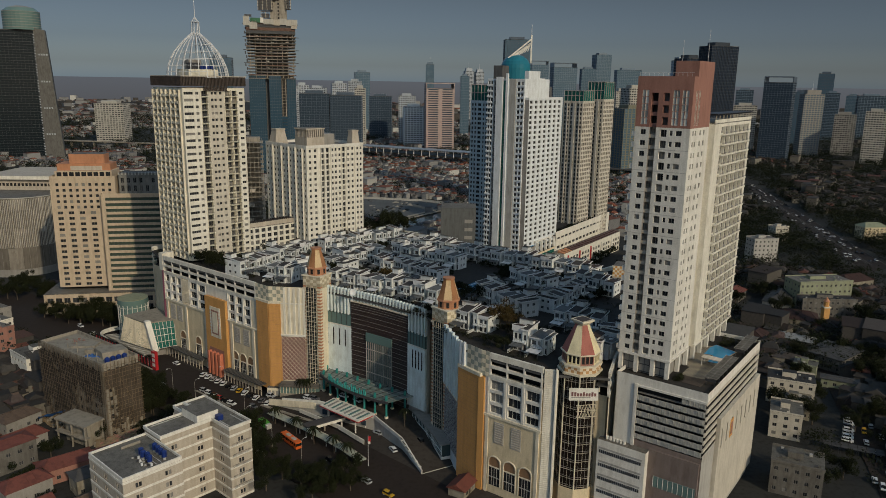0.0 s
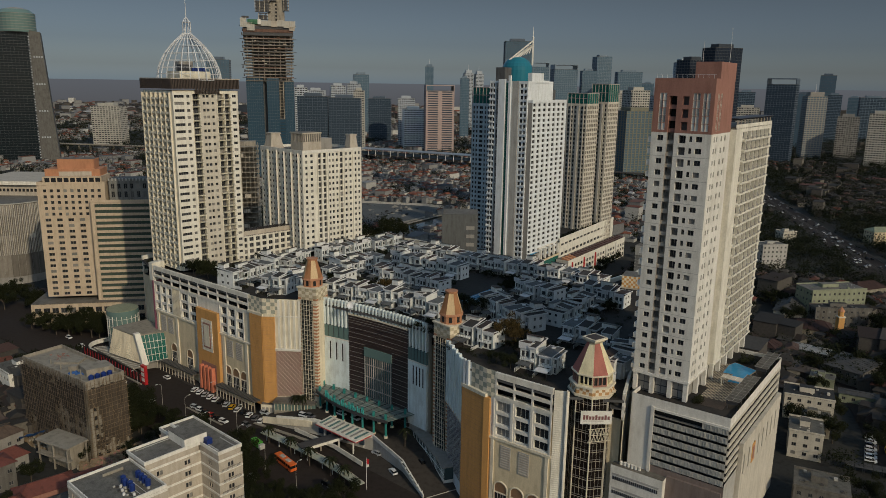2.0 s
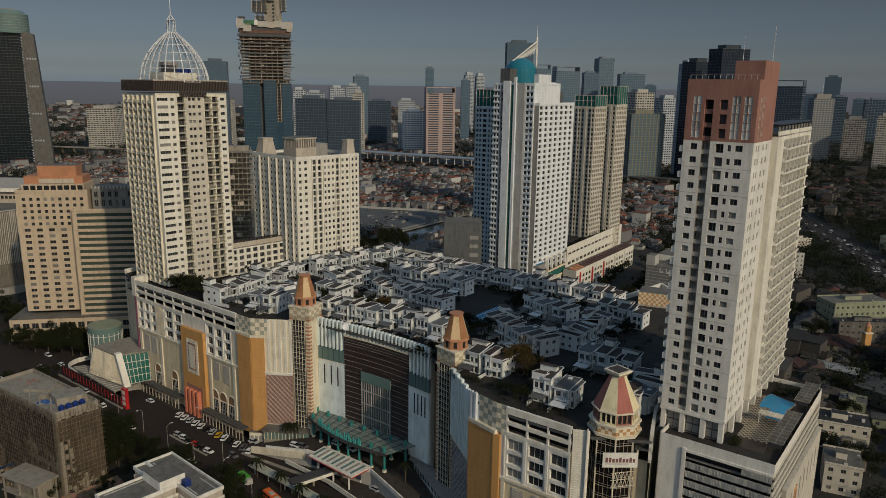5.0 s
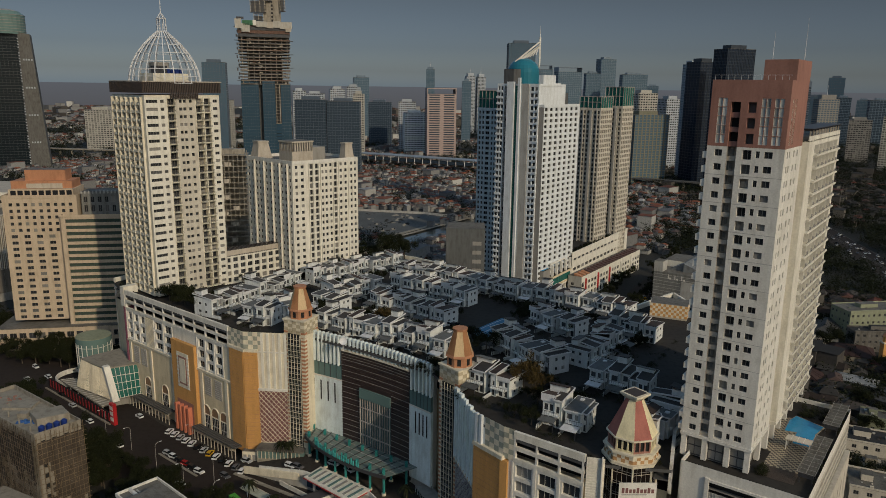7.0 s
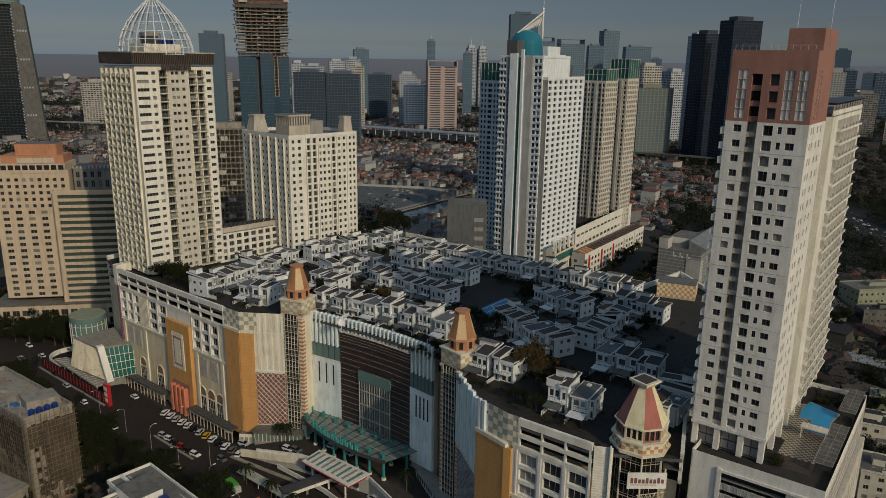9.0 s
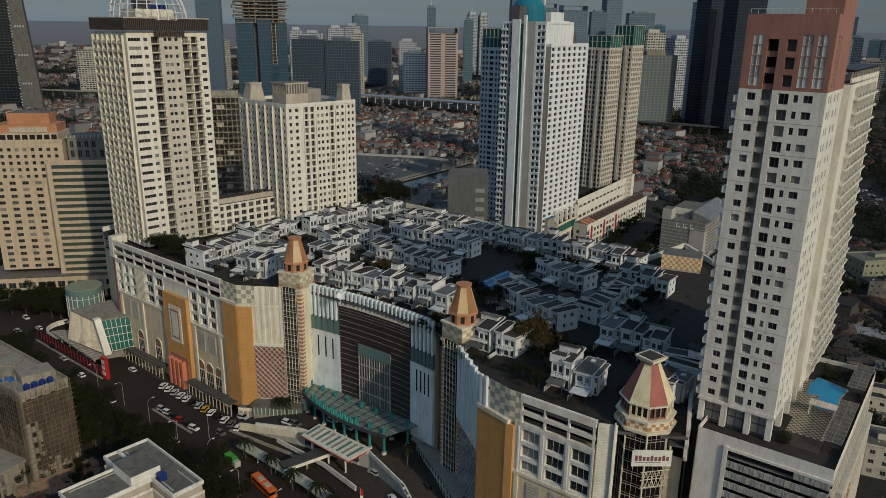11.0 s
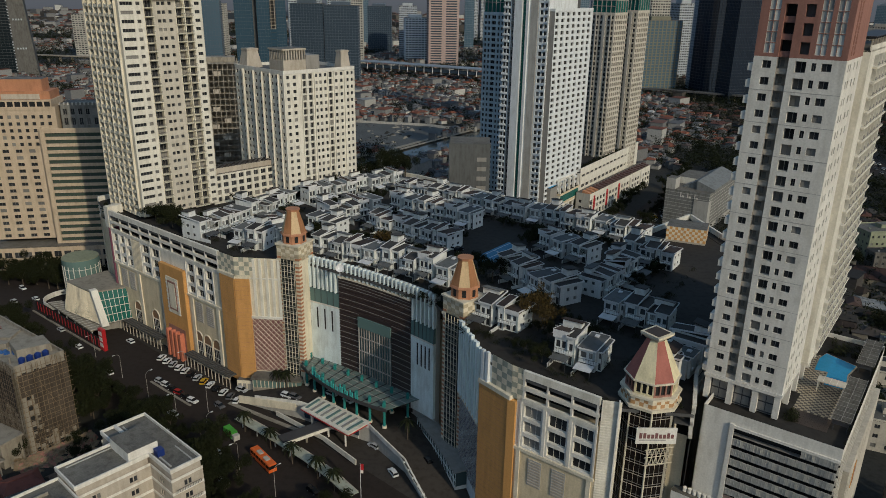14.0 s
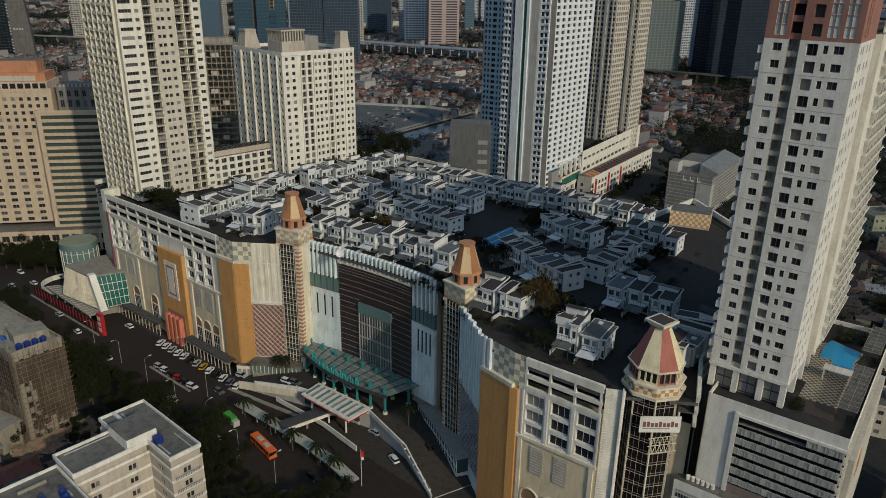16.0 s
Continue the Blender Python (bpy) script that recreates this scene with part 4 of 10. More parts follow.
def white_twin_towers():
    t = thing("riverside_tower_complex", "tall white riverside towers with green glass strips on one podium", "tower", 56.4, 428.0, 0, 52.0)
    g = Geo()
    z0 = 27.0

    def block(x0, x1, y0, y1, top, fcols, lcols, mat, n, limit, sill=0.8, tall=1.7, bars=1, lmat=None):
        q = Geo()
        fh = (top - z0) / n
        rows = floors(z0, n, fh, sill, tall)
        f = Facade(q, (x0, y0), 0, 0.6)
        f.grid(0, x1 - x0, z0, top, fcols, rows, mat, bars=bars)
        le = Facade(q, (x0, y1), 270, 0.6)
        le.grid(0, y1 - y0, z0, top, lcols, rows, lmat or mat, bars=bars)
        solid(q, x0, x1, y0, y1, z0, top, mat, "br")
        part("tower_block", q, t)
        slab_roof(t, x0, x1, y0, y1, top + 0.02, ROOFGREY, mat, 1.2)
        f.windows(t, limit, glass=DEEPGLASS, joined=DEEPGLASS, frame_mat=GREYWALL)
        le.windows(t, limit // 2, glass=DEEPGLASS, joined=DEEPGLASS, frame_mat=GREYWALL)

    # low front wing, sunlit; plain grey on its return stands in for shade
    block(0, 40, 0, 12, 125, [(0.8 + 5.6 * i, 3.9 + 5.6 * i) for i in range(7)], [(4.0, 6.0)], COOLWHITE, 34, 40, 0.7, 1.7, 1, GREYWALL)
    # tall wing: its long face is laid out in upright strips
    top, x0, y0, y1, n = 135.5, -0.6, 3.0, 28.0, 34
    fh = (top - z0) / n
    q = Geo()
    le = Facade(q, (x0, y1), 270, 0.8)
    rows = floors(z0, n, fh, 0.35, 2.45)
    le.grid(0, 4.2, z0, top, [(0.3, 1.7), (2.2, 3.6)], rows, COOLWHITE)
    le.rec = 0.5
    le.grid(4.2, 6.6, z0, top, [(4.6, 6.2)], floors(z0, n, fh, 0.5, 2.2), GREYWALL, frame_mat=COOLWHITE)
    le.quad(6.6, 11, z0, top, COOLWHITE)
    le.quad(11, 13, z0, top, DARKGLASS, -0.6)
    le.quad(13, 15, z0, top, COOLWHITE)
    le.quad(15, 19.4, z0, top, MIDGREY)
    le.grid(19.4, 25, z0, top, [(20.2, 21.9), (22.6, 24.3)], floors(z0, n, fh, 0.6, 2.0), COOLWHITE)
    solid(q, x0, 28, y0, y1, z0, top, COOLWHITE, "br")
    fr = Facade(q, (x0, y0), 0)
    fr.quad(0, 28.6, z0, top, COOLWHITE)
    part("tower_block", q, t)
    le.windows(t, 90)
    slab_roof(t, x0, 28, y0, y1, top + 0.02, ROOFGREY, COOLWHITE, 1.0)
    bal = Geo()
    bal.box(0, 3.4, -1.0, 0.0, 0, 0.95, COOLWHITE)
    me = bal.mesh("balcony")
    small = Geo()
    small.box(0, 1.4, -0.9, 0.0, 0, 0.9, COOLWHITE)
    me2 = small.mesh("balcony")
    for i in range(n):
        for mesh, at in ((me, 0.0), (me2, 24.0)):
            ob = new("balcony", mesh)
            ob.parent = t
            ob.matrix_basis = pose(x0, y1 - at, z0 + fh * i, 0, 0, 270)
    for name, a, b, k, up, mat, label in (("fin", 6.6, 10.9, 1.4, 2.0, COOLWHITE, "plain white fin wall"), ("fin", 13.0, 14.4, 1.2, 4.0, COOLWHITE, "narrow white fin"), ("pier", 15.2, 19.2, 0.3, 1.0, MIDGREY, "grey plain pier")):
        f = Geo()
        Facade(f, (x0, y1), 270).box(a, b, z0, top + up, 0.0, k, mat)
        part(name, f, t, label)
    strip = Geo()
    sf = Facade(strip, (x0, y1), 270)
    for i in range(n * 2):
        sf.box(11.05, 12.95, z0 + fh * i / 2 + 0.1, z0 + fh * (i + 1) / 2, 0.1, 0.2, GREENGLASS)
    part("glass_strip", strip, t, "green glass strip between fins")
    up = Geo()
    up.box(4, 17, 3.3, 6, 125, 141, COOLWHITE)
    up.box(17, 23, 3.3, 6, 125, 137, COOLWHITE)
    part("stair_head", up, t, "plain white stair head above the roof")
    up = Geo()
    up.box(2, 9, 20, 26, top, 144, DARKSLAB)
    up.box(24, 33, 4, 11, 125, 132, DARKSLAB)
    part("plant_room", up, t, "dark plant room on the roof")
    # rear tower, its bluish shade put in the colour, and the green-capped pair
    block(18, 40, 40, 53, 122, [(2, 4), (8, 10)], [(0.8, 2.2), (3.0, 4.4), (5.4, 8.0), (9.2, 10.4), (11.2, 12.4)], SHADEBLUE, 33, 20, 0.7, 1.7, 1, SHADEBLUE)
    caps = [(18, 40, 40, 53, 123, 133)]
    for x0, x1, y0, y1, top, cap in ((80, 97, 6, 20.5, 122, 130), (107, 124, 4, 16.5, 123, 136)):
        block(x0, x1, y0, y1, top, [(1.0 + 2.7 * i, 2.7 + 2.7 * i) for i in range(6)], [(0.8 + 2.3 * i, 2.2 + 2.3 * i) for i in range(5 if y1 - y0 < 13 else 6)], GREIGE, 33, 20, 0.6, 1.9, 1, GREIGE)
        for s, w in ((3.0, 0.5), (7.6, 1.4), (12.0, 0.5)):
            if s + w < y1 - y0:
                f = Geo()
                Facade(f, (x0, y1), 270).box(s, s + w, z0, top, 0.0, 0.8, MIDGREY)
                part("pilaster", f, t)
        caps.append((x0, x1, y0, y1, top + 1, cap))
    for x0, x1, y0, y1, a, b in caps:
        q = Geo()
        q.box(x0 + 0.5, x1 - 0.5, y0 + 0.5, y1 - 0.5, a, b - 0.4, GREENGLASS)
        for i in range(6):
            u = (y1 - y0 - 0.3) * i / 5
            q.box(x0, x0 + 0.3, y0 + u, y0 + u + 0.3, a, b, MIDGREY)
            u = (x1 - x0 - 0.3) * i / 5
            q.box(x0 + u, x0 + u + 0.3, y0, y0 + 0.3, a, b, MIDGREY)
        q.box(x0, x1, y0, y0 + 0.4, b - 0.4, b, MIDGREY)
        q.box(x0, x0 + 0.4, y0, y1, b - 0.4, b, MIDGREY)
        q.box(x0, x0 + 0.35, y0, y1, (a + b) / 2, (a + b) / 2 + 0.3, MIDGREY)
        part("green_glass_crown", q, t, "green glass screen round the roof")
    base = Geo()
    base.box(-0.4, 125, 0.2, 54, 17.2, z0, GREYWALL, DECK)
    part("base", base, t)
    t.matrix_basis = pose(65.1, 483.8, -20.1, 0, 0, 52.0) @ Matrix.Scale(1.15, 4)
    return t


def riverside_podium():
    t = thing("riverside_podium", "long cream podium with slotted parapet and roof garden", "building", 72.0, 486.0, 0, 56.0)
    p = Geo()
    pf = Facade(p, (37, 0), 0, 0.5)
    pf.grid(0, 108, -0.3, 27.5, [(3 + 7 * i, 8.4 + 7 * i) for i in range(14)], [(9, 12), (16.0, 18.2), (23.0, 24.6)], OFFWHITE, bars=4)
    pe = Facade(p, (145, 0), 90, 0.4)
    pe.grid(0, 40, -0.3, 27.5, [(3 + 9 * i, 9 + 9 * i) for i in range(4)], [(9, 12), (16, 18.2)], OFFWHITE)
    p.box(37, 145, 0.5, 45, 26.2, 26.6, DECK)
    pf.box(0, 108, 27.5, 29.0, -0.5, 0.1, OFFWHITE)
    pe.box(0, 40, 27.5, 29.0, -0.5, 0.1, OFFWHITE)
    part("wall", p, t)
    pf.windows(t, 20)
    pe.windows(t, 0)
    # corner pavilion with a green glazed band under its cornice
    c = Geo()
    c.box(8, 36.9, 0.4, 16, 10.5, 18.5, OFFWHITE, DECK)
    c.box(7.6, 37.0, 0.0, 16, 17.6, 18.9, CREAM, DECK)
    c.box(7.6, 37.0, 0.0, 16, 11.6, 12.6, CREAM)
    for i in range(5):
        c.box(8 + 6.8 * i, 9.3 + 6.8 * i, 0.2, 1.5, -0.3, 11.6, WHITE)
        c.box(8 + 6.8 * i, 9.3 + 6.8 * i, 0.2, 1.5, 18.9, 26, WHITE)
    c.box(9, 36.5, 3, 15, -0.3, 10.5, GREYWALL)
    c.box(8, 36.5, 2, 16, 26, 27, WHITE)
    part("corner_pavilion", c, t, "cream corner pavilion on white columns")
    for i in range(8):
        q = Geo()
        q.box(9 + 3.4 * i, 12 + 3.4 * i, 0.2, 0.42, 13.0, 17.2, GREENGLASS)
        part("pane", q, t, "green glass pane")
    q = Geo()
    q.box(-2, 7.5, 2, 12, -0.3, 24, GREYWALL, DECK)
    q.box(-1.5, 7.0, 3, 11, 24, 24.3, POOLBLUE)
    part("pool_terrace", q, t, "turquoise pool on a terrace")
    rnd = random.Random(6)
    h = Geo()
    for i in range(60):
        h.add(HEDGE, Matrix.Translation((38 + 1.75 * i, 2.2 + rnd.uniform(0, 3), 27.4)) @ Matrix.Scale(rnd.uniform(1.2, 2.4), 4))
    part("roof_garden", h, t, "dark green planting along the roof edge", "stuff")


# grey cladding darkened: the wall's shade is put in the colour
SHADECLAD = surface("shade_toned_grey_cladding", (0.115, 0.12, 0.12), grime=0.5)


def blank_wall_building():
    t = thing("blank_wall_building", "plain grey blank-walled block beside the canal", "building", 8.0, 452.0, 0, -3)
    g = Geo()
    g.box(0, 22, 0, 26, -0.3, 56, SHADECLAD, ROOFGREY)
    part("wall", g, t)
    for i in range(9):
        g = Geo()
        g.box(15, 20, -0.05, 0.02, 6 + 5.2 * i, 8.2 + 5.2 * i, GREYWALL)
        part("louvre", g, t)
    g = Geo()
    g.box(0, 22, 0, 0.4, 56, 57.2, SHADECLAD)
    g.box(0, 0.4, 0.4, 26, 56, 57.2, SHADECLAD)
    part("parapet", g, t)


def slab_hotel():
    t = thing("hotel_building", "beige hotel block with long ribbon windows and an orange roof house", "building", -214.5, 412.0, 0, 9.0)
    g = Geo()
    f = Facade(g, (0, 0), 0, 0.4)
    rows = floors(14, 19, 3.3, 0.9, 1.7)
    f.grid(0, 31, 60.5, 78.5, [(2.6 + 3.1 * i, 4.1 + 3.1 * i) for i in range(9)], [r for r in rows if r[0] > 60.6], WARMTOWER, bars=0)
    f.grid(0, 31, 14, 60.5, [(2.4 + 5.2 * i, 5.0 + 5.2 * i) for i in range(4)], [r for r in rows if r[0] < 60], WARMTOWER, bars=1)
    le = Facade(g, (0, 24), 270, 0.4)
    le.grid(0, 24, 14, 78.5, [(1.4 + 2.5 * i, 2.6 + 2.5 * i) for i in range(9)], rows, WARMTOWER, bars=0)
    for s0, s1 in ((0.0, 1.0), (17.5, 21.0)):
        le.box(s0, s1, 14, 78.5, 0.0, 0.35, PINKWALL)
    solid(g, 0, 31, 0, 24, 14, 78.5, WARMTOWER, "br")
    slab_roof(t, 0, 31, 0, 24, 78.5, ROOFGREY, WARMTOWER, 1.5)
    g.box(2, 29, 3, 21, 78.5, 82.6, WARMTOWER)
    for k in range(9):
        g.box(3 + 2.9 * k, 5.2 + 2.9 * k, 2.9, 3.0, 79.6, 82.0, GLASS)
    part("main_block", g, t)
    f.windows(t, 90)
    le.windows(t, 40)
    o = Geo()
    o.box(2.5, 28, 6, 20, 82.6, 86.5, TERRACOTTA)
    o.box(8, 25, 8, 18, 86.5, 92, TERRACOTTA, ROOFGREY)
    o.box(9, 24, 5.6, 6.0, 82.8, 85.2, TAUPE)
    part("roof_house", o, t, "orange painted roof house")
    w = Geo()
    wf = Facade(w, (24.2, -3.5), 0, 0.8)
    wf.grid(0, 43.8, 12, 69, [(2.0, 43.3)], floors(12, 17, 3.3, 1.2, 1.85), WARMTOWER, bars=15, frame_mat=DARKSTEEL)
    solid(w, 24.2, 68, -3.5, 16, 12, 69, WARMTOWER, "brl")
    slab_roof(t, 24.2, 68, -3.5, 16, 69, ROOFGREY, WARMTOWER, 1.2)
    part("wing", w, t)
    wf.windows(t, 20, glass=RIBBONGLASS)
    a = Geo()
    af = Facade(a, (32, 3), 0, 0.5)
    af.grid(0, 36, 69, 81, [(1.0 + 3.0 * i, 2.6 + 3.0 * i) for i in range(11)], [(70.5, 74.0), (75.5, 78.5)], STONEGREY)
    solid(a, 32, 68, 3, 16, 69, 81, STONEGREY, "blr")
    a.box(32, 68, 3.5, 16, 80.6, 81, ROOFGREY)
    for i in range(22):
        a.box(32.2 + 1.6 * i, 32.7 + 1.6 * i, 2.2, 3.0, 80.2, 81.6, MIDGREY)
    part("upper_annex", a, t, "grey set-back roof storeys")
    af.windows(t, 30)
    p = Geo()
    pf = Facade(p, (-6, -8), 0, 0.4)
    pf.grid(0, 76, 0, 12, [(1.5 + 4 * i, 4.5 + 4 * i) for i in range(18)], [(1, 4.5), (6.5, 9.5)], WARMTOWER)
    pll = Facade(p, (-6, 26), 270, 0.4)
    pll.grid(0, 34, 0, 12, [(1.5 + 4 * i, 4.5 + 4 * i) for i in range(8)], [(1, 4.5), (6.5, 9.5)], WARMTOWER)
    p.box(-6, 70, -8, 26, 11.7, 12, ROOFGREY)
    solid(p, -6, 70, -8, 26, 0, 12, WARMTOWER, "br")
    part("podium", p, t)
    pf.windows(t, 40)
    pll.windows(t, 0)
    t.matrix_basis = pose(-214.5, 414.0, 0, 0, 0, 9.0) @ Matrix.Diagonal((1.13, 1, 0.985, 1))
    return t


white_apartment_tower()
car_park_podium()
domed_tower()
crowned_block()
white_twin_towers()
riverside_podium()
blank_wall_building()
slab_hotel()

# ---- the mall ----
ROOF = 47.2
WING, WINGK = ((-129.3, 348.6), -39.8), 1.034  # corner, bearing and stretch of the sunlit wing
DECKLINE = [(-142, 368), (-129.3, 348.6), (-66.8, 296.5), (-51.5, 295.0), (-45, 298.6), (-21.6, 282.8), (0, 264.5), (7.0, 249), (11.6, 231.7), (18.2, 223.3), (36.5, 208.9), (43, 208), (56, 206), (62, 222), (112, 292), (104, 352), (80, 330), (-8, 414), (-60, 446), (-112, 412)]


ARCHBROWN = surface("brown_arch_infill", (0.28, 0.16, 0.085))


def arch(fa, s, w, z0, z1, mat, back):
    """A round-headed recess with a raised rim."""
    r = w / 2
    zc = z1 - r
    n = 9
    ring = [(s - r * math.cos(math.pi * i / (n - 1)), zc + r * math.sin(math.pi * i / (n - 1))) for i in range(n)]
    fa.g.face([fa.p(s - r, z0, 0.04), fa.p(s + r, z0, 0.04)] + [fa.p(a, b, 0.04) for a, b in reversed(ring)], ARCHBROWN)
    for (a, b), (c, e) in zip(ring, ring[1:]):
        k = 1.16
        q = lambda u, v: (s + (u - s) * k, zc + (v - zc) * k)
        a2, b2 = q(a, b)
        c2, e2 = q(c, e)
        fa.g.hexa([fa.p(a, b, 0.0), fa.p(a2, b2, 0.0), fa.p(c2, e2, 0.0), fa.p(c, e, 0.0), fa.p(a, b, 0.35), fa.p(a2, b2, 0.35), fa.p(c2, e2, 0.35), fa.p(c, e, 0.35)], mat)
    fa.box(s - r - 0.3, s - r, z0, zc, 0.0, 0.35, mat)
    fa.box(s + r, s + r + 0.3, z0, zc, 0.0, 0.35, mat)
    zw = z0 + (zc - z0) * 0.78
    fa.box(s - r * 0.92, s + r * 0.92, z0, zw, 0.05, 0.12, back)
    for k in (-0.45, 0.0, 0.45):
        fa.box(s + k * r - 0.07, s + k * r + 0.07, z0, zw, 0.12, 0.2, MIDGREY)
    fa.box(s - r, s + r, zw, zw + 0.4, 0.05, 0.25, PALE)
    fa.box(s - r, s + r, z0 + (zw - z0) * 0.45, z0 + (zw - z0) * 0.45 + 0.25, 0.12, 0.22, MIDGREY)


def top_beams(fa, s0, s1, bay):
    """Two open parking decks between white beams and posts."""
    for z in (41.0, 44.2, 47.4):
        fa.box(s0, s1, z, z + (1.0 if z < 47 else 1.9), -0.6, 0.25, OFFWHITE)
    n = max(1, round((s1 - s0) / bay))
    for i in range(n + 1):
        s = s0 + (s1 - s0 - 0.7) * i / n
        fa.box(s, s + 0.5, 41.0, 48.6, -0.6, 0.1, WHITE)
    # black sheet paints the shade deep inside both decks
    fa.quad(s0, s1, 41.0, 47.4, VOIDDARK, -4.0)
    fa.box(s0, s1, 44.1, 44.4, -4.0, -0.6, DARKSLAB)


def window_frame_field(fa, s0, s1, cols, z0=28.0, z1=41.0):
    step = (s1 - s0) / cols
    fa.grid(s0, s1, z0, z1, [(s0 + step * i + 0.9, s0 + step * (i + 1) - 0.9) for i in range(cols)], [(z0 + 0.7, z0 + 3.6), (z0 + 4.6, z0 + 7.8), (z0 + 8.8, z0 + 12.2)], WHITE, bars=2)
    for i in range(cols + 1):
        s = s0 + step * i
        fa.box(max(s0, s - 0.4), min(s1, s + 0.4), z0, z1, 0.0, 0.25, WHITE)


def chequer(fa, s0, s1, z0, z1, k=0.05, size=1.9):
    a, b = PALE, surface("chequer_grey_green", (0.36, 0.37, 0.30))
    fa.quad(s0, s1, z0, z1, PALE)
    n, m = max(1, round((s1 - s0) / size)), max(1, round((z1 - z0) / (size * 0.8)))
    for i in range(n):
        for j in range(m):
            u, v = (s1 - s0) / n, (z1 - z0) / m
            fa.box(s0 + u * i + 0.03, s0 + u * (i + 1) - 0.03, z0 + v * j + 0.03, z0 + v * (j + 1) - 0.03, 0.0, k, a if (i + j) % 2 else b)


def lattice(fa, s0, s1, z0, z1, mat, bar):
    fa.quad(s0, s1, z0, z1, mat)
    step = 2.0
    w, h = s1 - s0, z1 - z0
    c = -h
    while c < w:
        for flip in (False, True):
            a0, a1 = max(0.0, c), min(w, c + h)
            if a1 > a0:
                pts = [(a0, a0 - c), (a1, a1 - c)]
                if flip:
                    pts = [(w - a, b) for a, b in pts]
                (p0, q0), (p1, q1) = pts
                fa.g.beam(fa.p(s0 + p0, z0 + q0, 0.06), fa.p(s0 + p1, z0 + q1, 0.06), 0.16, 0.16, bar)
        c += step


# whites tinted blue and aqua: sky fill on shaded fronts put in the colour
FINBLUE = surface("sky_fill_blue_panel", (0.66, 0.76, 0.75))
MALLWHITE = surface("sky_fill_white_panel", (0.80, 0.88, 0.87), grime=0.3)
MAGENTA = surface("faded_magenta_panel", (0.36, 0.12, 0.16), grime=0.5)
# base lightened and blued, with the sky's reflection painted into the glass
PORTALGLASS = pane("sky_tinted_portal_glass", (0.085, 0.135, 0.135), vary=False, rough=0.12)
SMOKEGLASS = pane("smoked_canopy_glass", (0.10, 0.095, 0.085), vary=False, rough=0.3)


def mall_building():
    t = thing("shopping_mall", "large cream and orange mall with open parking decks on top", "building")
    core = Geo()
    inner = [(-141, 367), (-127, 351.5), (-66, 300.5), (-52, 298.5), (-44, 302.5), (-20, 286.5), (2, 268), (11, 250), (15.0, 233), (20.5, 227), (38, 213.5), (46, 214), (56, 208), (62, 222), (112, 292), (104, 352), (80, 330), (-8, 414), (-60, 446), (-112, 412)]
    core.prism(inner, 0, 40.5, CREAM, DECK)
    core.prism(DECKLINE, 46.4, ROOF, DARKSLAB, DECK)
    part("core", core, t)
    back = Geo()
    for (a, b), (c, e) in zip(DECKLINE[12:], DECKLINE[13:] + DECKLINE[:2]):
        L = math.hypot(c - a, e - b)
        fa = Facade(back, (a, b), math.degrees(math.atan2(e - b, c - a)))
        fa.quad(0, L, 0, 41, OFFWHITE)
        top_beams(fa, 0, L, 6)
    part("rear_wall", back, t)

    # left wing
    g = Geo()
    f = Facade(g, *WING, 0.8, WINGK)
    L = 78.7
    f.quad(0, L - 7.6, 0, 28.0, CREAM)
    top_beams(f, 0, L - 8.6, 6.8)
    window_frame_field(f, 0.0, 14.5, 3)
    f.quad(14.5, 20.5, 28, 41, CREAM)
    for i in range(7):
        f.box(14.7 + 0.85 * i, 15.2 + 0.85 * i, 27.0, 40.5, 0.0, 0.3, PALE)
    window_frame_field(f, 20.5, 34.0, 2)
    f.quad(34.0, 50.0, 28.0, 41.0, OFFWHITE)
    window_frame_field(f, 50.0, 66.5, 3)
    f.quad(66.5, L - 7.6, 28, 41, PALE)
    f.box(0, L - 7.6, 27.4, 28.2, 0.0, 0.5, PALE)
    # cream pilasters and louvred panels
    for s in (1.0, 16.5, 32.0, 51.5, 66.8):
        f.box(s, s + 1.5, 0, 27.4, 0.0, 0.45, PALE)
    for s in (4.0, 9.6, 54.0, 60.4):
        f.box(s, s + 4.2, 18.5, 26.0, 0.0, 0.15, MIDGREY)
        for i in range(9):
            f.box(s + 0.2, s + 4.0, 18.8 + 0.8 * i, 19.2 + 0.8 * i, 0.15, 0.28, TAUPE)
    for s in (13.5, 26.0, 54.2, 59.6, 65.0):
        arch(f, s, 4.4, 3.5, 14.0, PALE, GLASS)
    f.box(-1.4, -0.2, 0.0, 42.0, -6.0, 0.35, MAGENTA)
    f.box(-3.0, -0.2, 42.0, 50.5, -6.0, 0.4, OFFWHITE)
    part("left_wing_wall", g, t, "cream arcaded wing with open parking decks on top")
    f.windows(t, 60, frame_mat=OFFWHITE)
    # orange portal
    po = Geo()
    pf = Facade(po, *WING, stretch=WINGK)
    pf.box(34.6, 49.8, 3.5, 36.7, 0.0, 1.4, ORANGE)
    pf.box(38.5, 46.0, 18.0, 32.5, 1.4, 1.6, PALE)
    pf.box(39.7, 44.8, 19.5, 31.0, 1.6, 1.75, BRICKRED)
    pf.box(40.3, 44.2, 20.3, 30.2, 1.75, 1.85, PALE)
    for i in range(9):
        pf.box(38.5, 39.6, 18.1 + 1.6 * i, 18.8 + 1.6 * i, 1.6, 1.7, WHITE)
        pf.box(44.9, 46.0, 18.1 + 1.6 * i, 18.8 + 1.6 * i, 1.6, 1.7, WHITE)
    pf.box(36.8, 47.6, 3.5, 12.5, 1.4, 1.45, BRICKRED)
